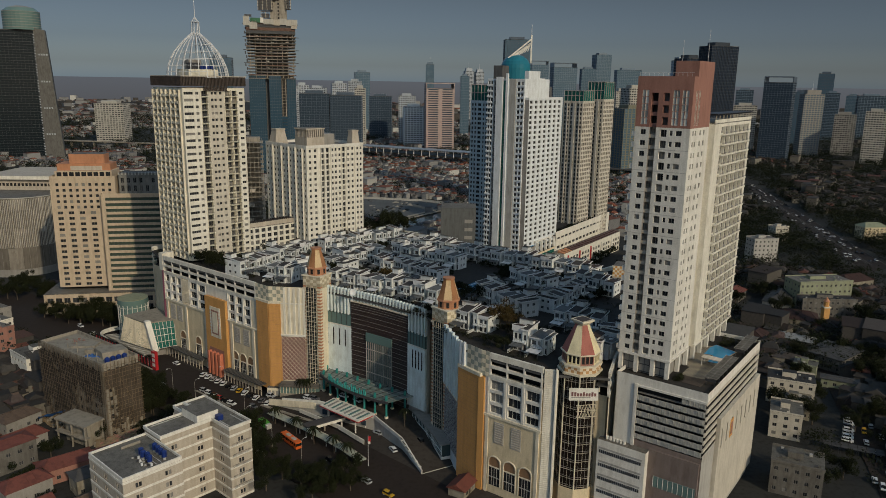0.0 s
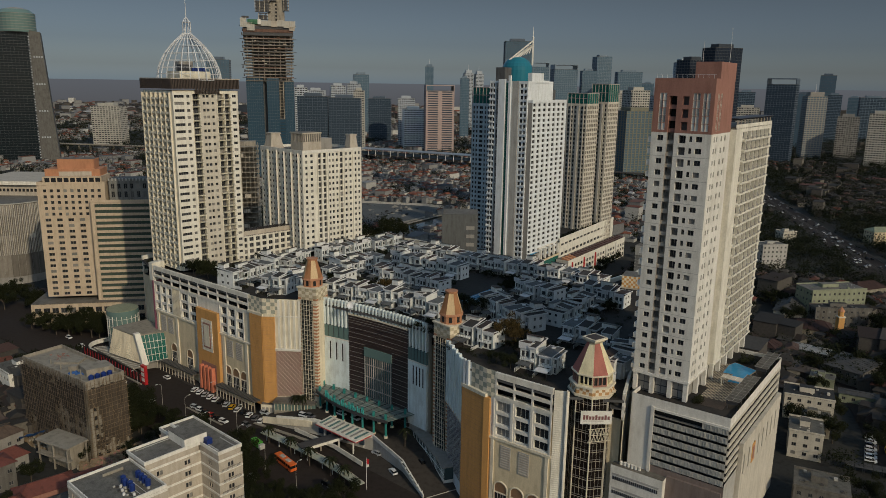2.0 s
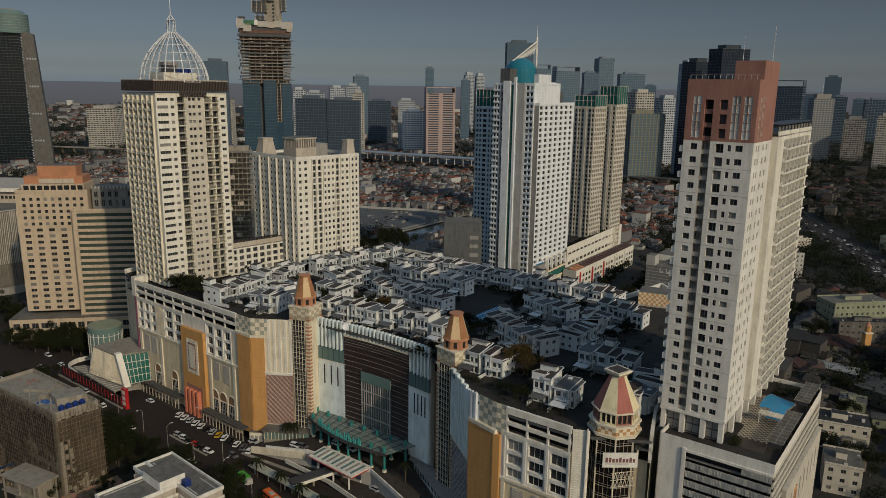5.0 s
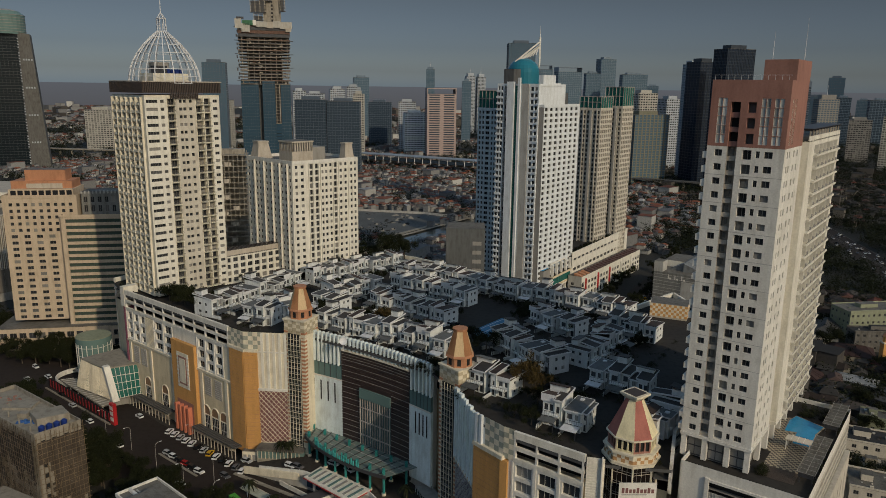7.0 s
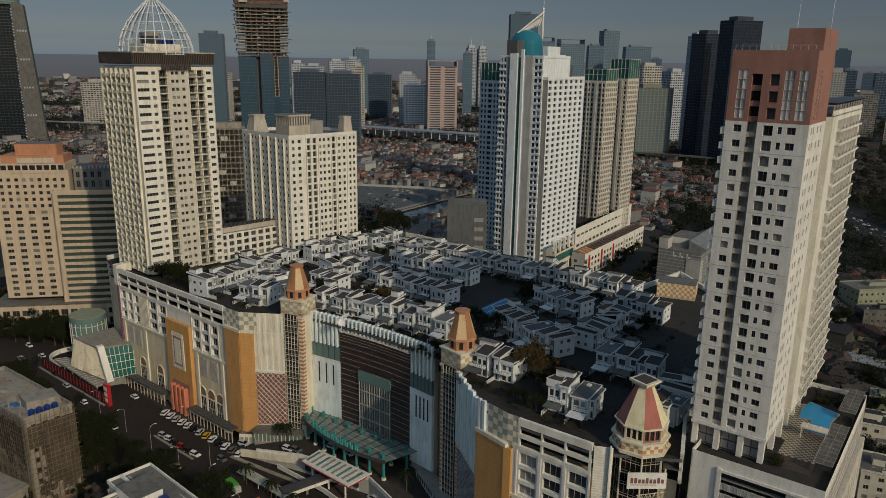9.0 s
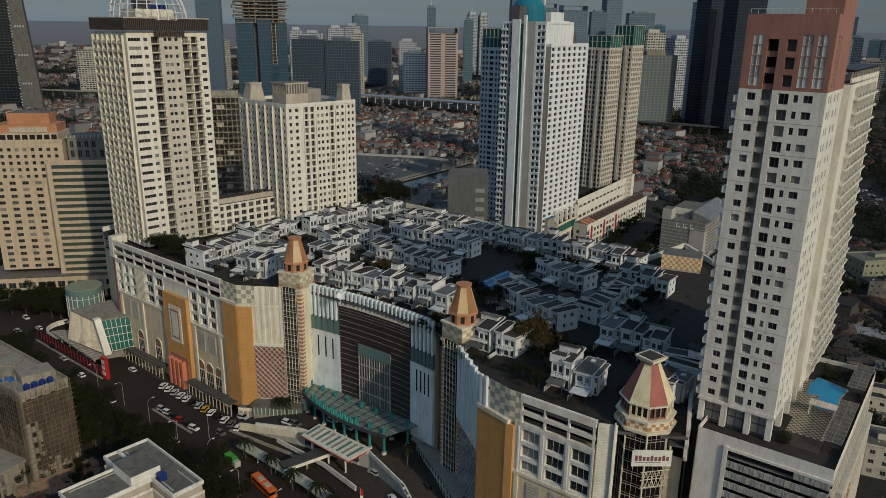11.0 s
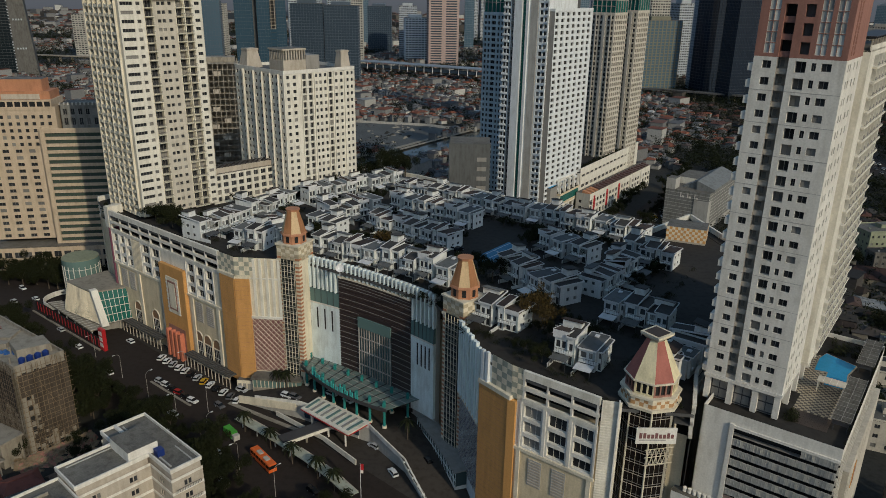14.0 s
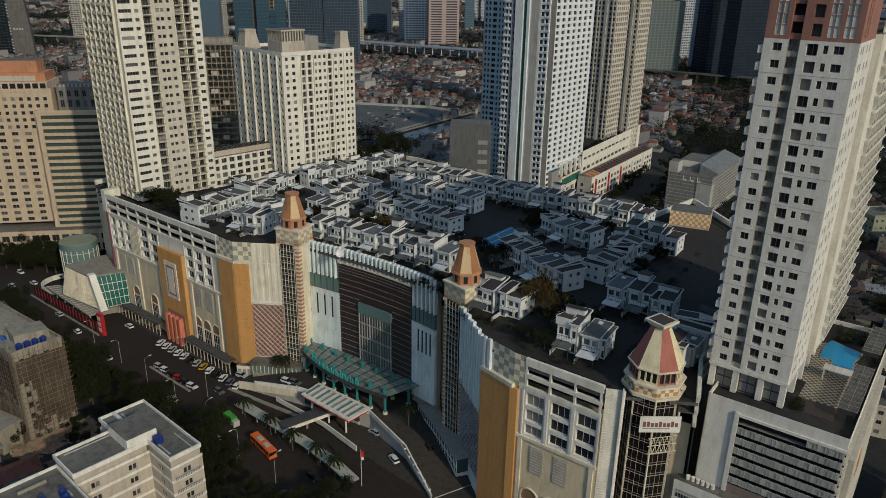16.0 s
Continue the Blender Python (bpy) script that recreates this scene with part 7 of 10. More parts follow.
def tower_under_construction():
    t = thing("unfinished_skyscraper", "skyscraper under construction, glazed below and bare concrete floors above", "tower")
    rnd = random.Random(12)
    top = 141.0
    # three glazed bays with open concrete slots between them
    for x0, x1, z1, y0 in ((-31, -9, top, -26), (-4.5, 11.5, top - 2, -27.5), (18.5, 31, top - 5, -26)):
        g = Geo()
        n = int((x1 - x0) / 2.7)
        f = Facade(g, (x0, y0), 0, 0.4)
        u = (x1 - x0) / n
        f.grid(0, x1 - x0, -0.3, z1, [(u * (i + 0.06), u * (i + 0.94)) for i in range(n)], floors(2, 33, (z1 - 3) / 33, 0.4, (z1 - 3) / 33 - 0.6), UNFFRAME, UNFGLASS)
        solid(g, x0, x1, y0, 26, -0.3, z1, UNFFRAME, "blr")
        part("glazed_bay", g, t, "deep teal curtain wall bay")
    core = Geo()
    core.box(-29, 29, -20, 24, -0.3, 140, DARKSLAB)
    part("core", core, t)
    for i in range(50):
        s = Geo()
        z = 2 + i * 4.15
        if z < 134:
            if z > 84:
                s.box(11.5, 18.5, -25.5, -20, z, z + 0.6, CONCRETE)
                s.box(12.2, 13.0, -25.2, -24.4, z + 0.6, z + 4.1, CONCRETE)
                s.box(16.8, 17.6, -25.2, -24.4, z + 0.6, z + 4.1, TAUPE)
            else:
                s.box(11.5, 18.5, -25.5, -20, z + 0.3, z + 3.9, UNFGLASS)
            part("bare_floor", s, t)
            continue
        if z > 206:
            break
        grow = min(1.0, (z - 134) / 40) * 1.6
        e, w = rnd.uniform(-0.8, 0.8), 30.5 + grow
        s.box(-w + e, w + e, -27 - grow * 0.5, 26, z, z + 0.75, CONCRETE)
        s.box(-w + e, w + e, -27.2 - grow * 0.5, -27 - grow * 0.5, z + 0.75, z + 1.5, DARKSTEEL if i % 3 else RUSTNET)
        # dark block between slabs: the open floor's shade put in as colour
        s.box(-22, 22, -14, 22, z + 0.75, z + 4.15, DARKSLAB)
        for k in range(9):
            x = -28 + 7.0 * k
            s.box(x, x + 0.9, -25.6, -24.6, z + 0.75, z + 4.15, CONCRETE if k % 3 else TAUPE)
        for k in range(3):
            x = rnd.uniform(-28, 24)
            s.box(x, x + rnd.uniform(1.5, 4.5), -25.9, -25.6, z + 0.75, z + rnd.uniform(1.6, 3.2), rnd.choice((HAZECREAM, DARKSLAB, RUSTNET, TAUPE)))
        if i % 4 == 1:
            s.box(-w - 4.5, -w, -27, -20, z, z + 0.5, DARKSTEEL)
            s.box(w, w + 4, -27, -20, z, z + 0.5, DARKSTEEL)
        if z > 190:
            s.box(-w, w, -28.4, -28.2, z + 0.4, z + 4.0, RUSTNET if i % 2 else DARKSTEEL)
        part("bare_floor", s, t, "bare concrete floor with props")
    for k in range(12):
        x, z = (-33.5 + 1.2 * math.sin(k * 2.3), 141 + 5.2 * k)
        s = Geo()
        s.box(x, x + 1.6, -26, -24.5, z, z + 3.4, DARKSTEEL)
        part("edge_scaffold", s, t)
    # climbing formwork: overlapping pale panels round the top floor
    for a, b, z0, z1, mat in ((-35, -27, 203, 215, HAZECREAM), (-27, -17, 199, 209, HAZECREAM), (-26, -13, 207, 213, GREENNET), (-13, -9, 207, 213.5, WHITE), (-9, 4, 205, 212, HAZECREAM), (4, 12, 204, 211.5, TAUPE), (12, 20, 205, 213, HAZECREAM), (20, 35, 203.5, 212, HAZECREAM), (27, 34, 200, 205, TAUPE), (-33, -24, 214, 217, DARKSTEEL)):
        p = Geo()
        p.box(a, b, -30.5, -29.6, z0, z1, mat)
        for k in range(1, int((b - a) / 2)):
            p.box(a + 2 * k, a + 2 * k + 0.25, -30.8, -30.5, z0, z1, TAUPE if mat is HAZECREAM else mat)
        part("formwork_panel", p, t)
    c = Geo()
    c.box(0, 22, -12, 12, 204, 251, CONCRETE)
    for k in range(9):
        c.box(10, 12.2, -12.3, -12, 209 + 4.6 * k, 211.6 + 4.6 * k, VOIDDARK)
    part("concrete_core", c, t, "pale concrete lift core above the floors")
    for x0, x1, z0, z1 in ((-16, 4, 224, 240), (-12, 1, 214, 222), (-5, 10, 238, 247), (21, 28, 226, 246), (0, 24, 246, 250)):
        q = Geo()
        for k in range(int((z1 - z0) / 4) + 1):
            q.box(x0, x1, -16, -10, z0 + 4 * k, z0 + 4 * k + 0.9, DARKSTEEL)
        for k in range(int((x1 - x0) / 3) + 1):
            q.box(x0 + 3 * k, x0 + 3 * k + 0.7, -16, -15.3, z0, z1, DARKSTEEL if k % 2 else TAUPE)
        q.box(x0 + 1, x1 - 2, -15.2, -11, z0, z1 - 2, DARKSLAB)
        part("climbing_platform", q, t)
    m = Geo()
    m.beam((8, -13, 251), (8, -13, 280), 1.2, 1.2, DARKSTEEL)
    m.beam((-20, -13, 274), (50, -13, 290), 1.0, 1.2, DARKSTEEL)
    part("tower_crane", m, t)
    t.matrix_basis = pose(-218.5, 1040, 0, 0, 0, 12)


def blue_domed_tower():
    t = thing("domed_office_tower", "pale office tower with a turquoise dome and white fin crown", "tower", 92, 805, 0, 10)
    g = Geo()
    g.box(-14, 16, -10, 20, -0.3, 138, HAZEWHITE)
    part("tower_body", g, t)
    d = Geo()
    for i in range(6):
        a0, a1 = radians(15 * i), radians(15 * (i + 1))
        d.ring(0, 0, 150 + 14 * math.sin(a0), 150 + 14 * math.sin(a1), 16 * math.cos(a0), max(0.3, 16 * math.cos(a1)), 24, SKYGLASS)
    d.ring(0, 0, 138, 150, 16, 16, 24, SKYGLASS)
    part("dome", d, t, "turquoise glass dome")
    c = Geo()
    for i in range(7):
        c.beam((-8 + 3.2 * i, -4, 160 + 1.2 * i), (14, -4, 176), 0.8, 0.8, WHITE)
    c.beam((-10, -4, 160), (15, -4, 180), 1.4, 1.4, WHITE)
    c.beam((15, -4, 155), (15, -4, 184), 1.6, 1.6, WHITE)
    c.ring(15, -4, 184, 195, 0.5, 0.2, 6, STEEL)
    part("fin_crown", c, t)
    far_tower(168, 1464, 50, 36, 216, 0, DARKFRAME, BLUEGLASS, "tall dark tower behind a turquoise dome", 10)


curved_dark_tower()
tower_under_construction()
blue_domed_tower()


# ---- low city: houses and tree clumps past counting ----
def low_city():
    rnd = random.Random(4)
    keep_out = [(-150, 110, 200, 450), (20, 215, 410, 640), (-235, -140, 395, 445), (-330, -230, 460, 560), (120, 215, 440, 540), (110, 182, 210, 312), (188, 222, 322, 375), (198, 264, 388, 455), (170, 200, 300, 332), (246, 272, 538, 558)]
    walls, roofs = Geo(), Geo()
    dim = (Geo(), Geo())
    walls.slot(HOUSEWALL), roofs.slot(TILEROOF), dim[0].slot(WALLDARK), dim[1].slot(ROOFDARK)
    kw = kr = 0

    def house(walls, roofs, x, y, w, d, h, a, flat):
        ca, sa = math.cos(a), math.sin(a)
        pt = lambda u, v, z: (x + u * ca - v * sa, y + u * sa + v * ca, z)
        n = len(walls.v)
        walls.v.extend([pt(u, v, z) for z in (-0.3, h) for u, v in ((-w, -d), (w, -d), (w, d), (-w, d))])
        for q in ((0, 1, 5, 4), (1, 2, 6, 5), (2, 3, 7, 6), (3, 0, 4, 7)):
            walls.f.append(tuple(n + i for i in q))
            walls.m.append(kw)
        n = len(roofs.v)
        e = 0.5
        if flat:
            roofs.v.extend([pt(u, v, h + 0.05) for u, v in ((-w - e, -d - e), (w + e, -d - e), (w + e, d + e), (-w - e, d + e))])
            roofs.f.append((n, n + 1, n + 2, n + 3))
            roofs.m.append(kr)
        else:
            up = h + d * 0.55
            roofs.v.extend([pt(-w - e, -d - e, h), pt(w + e, -d - e, h), pt(w + e, d + e, h), pt(-w - e, d + e, h), pt(-w * 0.75, 0, up), pt(w * 0.75, 0, up)])
            for q in ((0, 1, 5, 4), (2, 3, 4, 5), (1, 2, 5), (3, 0, 4)):
                roofs.f.append(tuple(n + i for i in q))
                roofs.m.append(kr)

    count = 0
    while count < 24000:
        y = 210 + 2900 * rnd.random() ** 1.6
        x = (rnd.random() * 2 - 1) * (180 + y * 0.72)
        if any(a < x < b and c < y < e for a, b, c, e in keep_out):
            continue
        if abs(x) < 150 and y < 300:
            continue
        if x < 0 and y < 330 and x > -170 - (y - 200) * 0.5 and y - 200 < 0:
            continue
        # street corridor, canal, expressway and parks stay open
        if abs((x + 120) * 0.66 + (y - 312) * 0.75) < 26 and x < 60:
            continue
        if 560 < y < 1000 and abs((x + 18) - (y - 690) * 0.75) < 26:
            continue
        if -96 < x < 34 and 704 < y < 846 and x < -30 + (y - 704) * 0.6:
            continue
        if x > 250 and abs(x - (345 + (y - 545) * 0.21)) < 26:
            continue
        if noise.noise((x * 0.004, y * 0.004, 7)) > (0.5 if -150 < x < 200 and 560 < y < 1250 else -0.02 if x < -150 and y < 2400 else 0.2 if x < 330 else 0.0):
            continue
        w, d = rnd.uniform(2.0, 4.6), rnd.uniform(2.0, 3.8)
        # dim copies by position: shade of these quarters put in the colour
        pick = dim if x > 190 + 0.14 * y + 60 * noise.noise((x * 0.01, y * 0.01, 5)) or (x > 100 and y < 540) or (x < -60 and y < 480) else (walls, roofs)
        if rnd.random() < 0.018:
            w, d, h = rnd.uniform(6, 12), rnd.uniform(5, 8), rnd.uniform(8, 16)
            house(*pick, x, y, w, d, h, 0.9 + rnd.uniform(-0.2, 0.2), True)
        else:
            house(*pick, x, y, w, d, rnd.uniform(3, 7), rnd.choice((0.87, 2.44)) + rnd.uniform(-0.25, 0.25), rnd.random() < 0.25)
        count += 1
    # farthest houses; mixed-in dim colours mute them in place of haze
    for _ in range(5200):
        y = 2500 + 2050 * rnd.random()
        x = (rnd.random() * 2 - 1) * y * 0.66
        if noise.noise((x * 0.0016, y * 0.0016, 3)) > 0.22:
            continue
        big = rnd.random() < 0.06
        w, d, h = (rnd.uniform(14, 30), rnd.uniform(10, 18), rnd.uniform(14, 34)) if big else (rnd.uniform(7, 17), rnd.uniform(6, 12), rnd.uniform(4, 10))
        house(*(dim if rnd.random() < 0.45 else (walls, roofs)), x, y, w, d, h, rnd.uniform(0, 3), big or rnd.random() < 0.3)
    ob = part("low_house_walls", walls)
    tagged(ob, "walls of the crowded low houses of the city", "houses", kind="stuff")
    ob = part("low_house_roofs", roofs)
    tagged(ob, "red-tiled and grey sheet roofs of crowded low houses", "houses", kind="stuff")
    tagged(part("dim_house_walls", dim[0]), "low house walls dimmed in colour for shade and haze", "houses", kind="stuff")
    tagged(part("dim_house_roofs", dim[1]), "low house roofs dimmed in colour for shade and haze", "houses", kind="stuff")


low_city()


def clump_geo(rnd, size, leaves, mat, flat=0.75):
    """A crown of loose leaf clumps with gaps."""
    g = Geo()
    k = g.slot(mat)
    centres = [Vector((rnd.gauss(0, 0.46), rnd.gauss(0, 0.46), rnd.gauss(0, 0.26) * flat)) * size for _ in range(13)]
    for i in range(leaves):
        c = centres[i % 13]
        p = c + Vector((rnd.gauss(0, 1), rnd.gauss(0, 1), rnd.gauss(0, 0.8))).normalized() * size * 0.32 * rnd.random() ** 0.4
        s = size * (rnd.uniform(0.022, 0.05) if leaves > 2000 else rnd.uniform(0.035, 0.075))
        n = Vector((rnd.gauss(0, 1), rnd.gauss(0, 1), rnd.gauss(0.6, 1))).normalized()
        u = n.orthogonal().normalized() * s
        v = n.cross(u).normalized() * s * 0.7
        b = len(g.v)
        g.v.extend([tuple(p - u), tuple(p + v), tuple(p + u), tuple(p - v)])
        g.f.append((b, b + 1, b + 2, b + 3))
        g.m.append(k)
    return g


TREE_MESH = []
for seed in range(4):
    rr = random.Random(30 + seed)
    tg = Geo()
    tg.ring(0, 0, -0.3, 3.6, 0.28, 0.18, 7, BARK)
    for k in range(5):
        a = 1.26 * k + rr.random()
        tg.beam((0, 0, 3.2), (1.9 * math.cos(a), 1.9 * math.sin(a), 5.6 + rr.random()), 0.14, 0.14, BARK)
    cg = Geo()
    cg.add(clump_geo(rr, 5.0, 5200, LEAF), Matrix.Translation((0, 0, 5.6)))
    dg = Geo()
    dg.add(clump_geo(rr, 4.3, 1100, LEAFDRY), Matrix.Translation((0, 0, 6.2)))
    TREE_MESH.append((tg.mesh("trunk"), cg.mesh("crown"), dg.mesh("crown")))


def tree(x, y, z=0.0, size=1.0, seed=0, dry=False, label="dark green street tree", group="street trees"):
    t = thing("tree", label, "tree", x, y, z, (seed * 67) % 360, group=group)
    t.scale = (size, size, size * (0.9 + 0.05 * (seed % 5)))
    a = TREE_MESH[seed % 4]
    part("trunk", a[0], t)
    part("crown", a[2] if dry else a[1], t)
    return t


def far_trees():
    rnd = random.Random(9)
    g = Geo()
    base = [clump_geo(random.Random(50 + i), 1.0, 200, LEAF) for i in range(5)]
    n = 0
    while n < 7600:
        y = 330 + 2500 * rnd.random() ** 1.7
        x = (rnd.random() * 2 - 1) * (150 + y * 0.7)
        if -150 < x < 115 and y < 455 or 20 < x < 215 and 410 < y < 640 or -330 < x < -230 and 455 < y < 560 or -235 < x < -140 and 390 < y < 445:
            continue
        if abs((x + 120) * 0.66 + (y - 312) * 0.75) < 20 and x < 60:
            continue
        if 560 < y < 1000 and abs((x + 18) - (y - 690) * 0.75) < 18:
            continue
        if -96 < x < 34 and 704 < y < 846 and x < -30 + (y - 704) * 0.6:
            continue
        if x > 250 and abs(x - (345 + (y - 545) * 0.21)) < 20:
            continue
        dense = noise.noise((x * 0.004, y * 0.004, 7)) > (0.4 if -150 < x < 200 and 800 < y < 1250 else -0.2 if x < -150 else 0.08 if x < 330 else -0.25)
        if not dense and rnd.random() < 0.72:
            continue
        s = rnd.uniform(5, 10) * (1 + y / 2500)
        g.add(base[n % 5], Matrix.Translation((x, y, s * 0.55)) @ Matrix.Rotation(rnd.random() * 6, 4, "Z") @ Matrix.Diagonal((s, s, s * 0.8, 1)))
        n += 1
    # park and street trees beside the expressway
    for k in range(2600):
        y = 480 + 1000 * rnd.random()
        x = 215 + rnd.random() * (y * 0.75 - 40)
        if abs(x - (345 + (y - 545) * 0.21)) < 18 or (230 < x < 300 and 425 < y < 490):
            continue
        s = rnd.uniform(6, 12)
        g.add(base[k % 5], Matrix.Translation((x, y, s * 0.5)) @ Matrix.Rotation(rnd.random() * 6, 4, "Z") @ Matrix.Diagonal((s, s, s * 0.75, 1)))
    # yard trees of the right-hand quarter
    lots = ((127, 224, 14), (143, 266, 12), (160, 297, 14), (155, 282, 10), (203, 339, 17), (196, 364, 11), (222, 438, 18), (217, 404, 14), (241, 418, 15), (232, 442, 14), (258, 444, 14), (181, 324, 8), (190, 310, 9), (165, 265, 11), (178, 290, 11), (200, 322, 7))
    for k in range(420):
        x, y = rnd.uniform(120, 330), rnd.uniform(205, 500)
        if x < 84 + (y - 190) * 0.78 + 14 and y < 300 or y < 205 + (x - 120) * 0.3 or any(math.hypot(x - a, y - b) < r for a, b, r in lots):
            continue
        s = rnd.uniform(3.5, 7.5)
        g.add(base[k % 5], Matrix.Translation((x, y, s * 0.6)) @ Matrix.Rotation(rnd.random() * 6, 4, "Z") @ Matrix.Diagonal((s, s, s * 0.8, 1)))
    tagged(part("tree_canopy", g), "dark green canopy of city trees", "trees", kind="stuff")


far_trees()


def deck_planting():
    """Shrubs and small garden trees in the front yards of the roof houses."""
    rnd = random.Random(77)
    g = Geo()
    base = [clump_geo(random.Random(80 + i), 1.0, 260, LEAF) for i in range(4)]
    for k, (x, y, nx, ny) in enumerate(YARDS):
        for _ in range(rnd.choice((1, 2, 2, 3))):
            a, b = rnd.uniform(-0.2, 6.0), rnd.uniform(-0.6, 1.2)
            px, py = x - ny * a + nx * b, y + nx * a + ny * b
            s = rnd.uniform(0.9, 1.7)
            g.add(base[k % 4], Matrix.Translation((px, py, ROOF + s * 0.6)) @ Matrix.Rotation(rnd.random() * 6, 4, "Z") @ Matrix.Diagonal((s, s, s * 1.1, 1)))
    for k in range(150):
        (x0, y0), (x1, y1), wide = (((8, 246), (27, 231), 2.2), ((26, 239), (47, 222), 2.5), ((27, 262), (46, 246), 1.6), ((10, 262), (24, 250), 2.0), ((62, 262), (84, 288), 2.0), ((-8, 268), (12, 256), 1.4))[k % 6]
        a = rnd.random()
        s = rnd.uniform(0.6, 1.7)
        g.add(base[k % 4], Matrix.Translation((x0 + (x1 - x0) * a + rnd.gauss(0, wide), y0 + (y1 - y0) * a + rnd.gauss(0, wide), ROOF + s * 0.6)) @ Matrix.Rotation(rnd.random() * 6, 4, "Z") @ Matrix.Diagonal((s, s, s * 1.1, 1)))
    tagged(part("garden_shrub", g), "dark green shrubs in the roof house yards", "shrubs", kind="stuff")


deck_planting()
for i, (x, y, s) in enumerate(((-113, 350, 0.8), (-103, 341, 0.65), (-92, 333, 0.75), (-83, 326, 0.6), (-46, 303, 0.55), (-24, 372, 0.6), (8, 350, 0.6))):
    tree(x, y, ROOF, s, i + 3, label="small dark green tree on the roof deck", group="deck trees")
for i in range(8):
    tree(108 + 6.0 * i, 497 + 11.5 * i, 0, 0.8 + 0.06 * (i % 3), i)


MEDIAN = ((-141, 314), (-134, 306), (-127, 298), (-116, 297), (-109, 291), (-103, 287), (-97, 279), (-90, 277), (-84, 271), (-78, 265), (-58, 236), (-49, 228))
for i, (x, y) in enumerate(MEDIAN):
    tree(x, y, 0, 0.62 + 0.08 * (i * 5 % 4), i + 1)


# ---- neighbours on the far side of the mall ----
def market_hall():
    """Grey hall with striped walls and a folded sheet roof."""
    t = thing("market_hall", "grey market hall with striped walls and a folded sheet roof", "building", 140.1, 493.0, 0, -36.5)
    W, D, h = 26.0, 57.0, 23.5
    g = Geo()
    for i in range(15):
        z = 3.5 + 1.35 * i
        for q in ((0, W, 0.0, 0.3), (0, W, D - 0.3, D)):
            g.box(*q, z, z + 1.28, STONEGREY)
        for q in ((0, 0.3, 0.3, D - 0.3), (W - 0.3, W, 0.3, D - 0.3)):
            g.box(*q, z, z + 1.28, STONEGREY)
    part("striped_wall", g, t)
    g = Geo()
    g.box(0.12, W - 0.12, 0.12, D - 0.12, -0.3, h, MIDGREY, ROOFGREY)
    part("core", g, t)
    for i in range(9):
        g = Geo()
        z = 5.0 + 2.1 * i
        g.box(-0.08, W + 0.08, -0.08, 0.0, z, z + 0.3, MIDGREY)
        g.box(W, W + 0.08, 0.0, D, z, z + 0.3, MIDGREY)
        part("string_course", g, t)
    g = Geo()
    g.box(-0.1, 5.4, -0.1, 8, h, 30, MIDGREY, ROOFGREY)
    part("stair_head", g, t)
    g = Geo()
    for x in (9.0, 13.2, 17.4):
        g.box(x, x + 0.5, -0.25, -0.05, 19.5, 22.5, WHITE)
        g.box(x + 0.9, x + 2.2, -0.25, -0.05, 19.5, 20.6, WHITE)
    part("sign_bar", g, t, "pale unreadable wall sign")
    g = Geo()
    g.box(17.5, W + 0.2, -0.4, 5.0, 4, 19, MIDGREY)
    part("corner_pier", g, t)
    g = Geo()
    g.hexa([(7, 9, h), (W + 0.5, 9, h), (W + 0.5, D, h), (7, D, h), (7, 9, h + 0.3), (16, 9, h + 5.5), (16, D, h + 5.5), (7, D, h + 0.3)], SHEETPALE)
    g.hexa([(16.02, 7, h), (W + 0.6, 7, h), (W + 0.6, D, h), (16.02, D, h), (16.02, 7, h + 5.5), (W + 0.6, 7, h + 1.5), (W + 0.6, D, h + 1.5), (16.02, D, h + 5.5)], SHEETPALE)
    part("sheet_roof", g, t, "folded pale sheet roof")
    g = Geo()
    g.box(0.5, 16, 18, 40, h, h + 4, OFFWHITE, ROOFGREY)
    part("roof_house", g, t)


def shop_houses():
    t = thing("shop_house_row", "long cream shop house row with brown striped roof", "shop houses", 97.5, 505.5, 0, 54.0)
    L, D, h = 105.0, 9.5, 15.5
    g = Geo()
    f = Facade(g, (0, 0), 0, 0.5)
    n = 21
    f.grid(0, L, -0.3, h, [(L * (i + 0.15) / n, L * (i + 0.85) / n) for i in range(n)], [(0.2, 3.6), (5.2, 7.6), (9.0, 11.4)], OFFWHITE)
    e = Facade(g, (0, D), 270, 0.4)
    e.grid(0, D, -0.3, h, [(2, 4), (9, 11)], [(5.2, 7.0), (9.0, 11.0)], MIDGREY)
    solid(g, 0, L, 0, D, -0.3, h, OFFWHITE, "br")
    g.box(0.1, L - 0.1, 0.3, D, h - 0.3, h, ROOFGREY)
    part("wall", g, t)
    f.windows(t, 63, name="shop_window")
    e.windows(t, 4)
    for i in range(n):
        q = Geo()
        x = L * i / n
        q.hexa([(x + 0.4, 0.4, h), (x + 3.0, 0.4, h), (x + 3.0, D - 4, h), (x + 0.4, D - 4, h), (x + 0.4, 0.4, h + 0.5), (x + 3.0, 0.4, h + 0.5), (x + 3.0, D - 4, h + 1.6), (x + 0.4, D - 4, h + 1.6)], TERRACOTTA if i < 3 else BROWNROOF)
        part("roof_strip", q, t)
        if i % 4 == 1:
            q = Geo()
            q.box(x + 0.6, x + 1.8, -0.7, 0.0, 3, 13.5, REDPAINT if i < 12 else WHITE)
            part("sign_blade", q, t)


DULLBROWN = surface("dull_brown_panel", (0.16, 0.14, 0.115), grime=0.5)
DULLTAN = surface("dull_tan_panel", (0.27, 0.24, 0.20), grime=0.5)


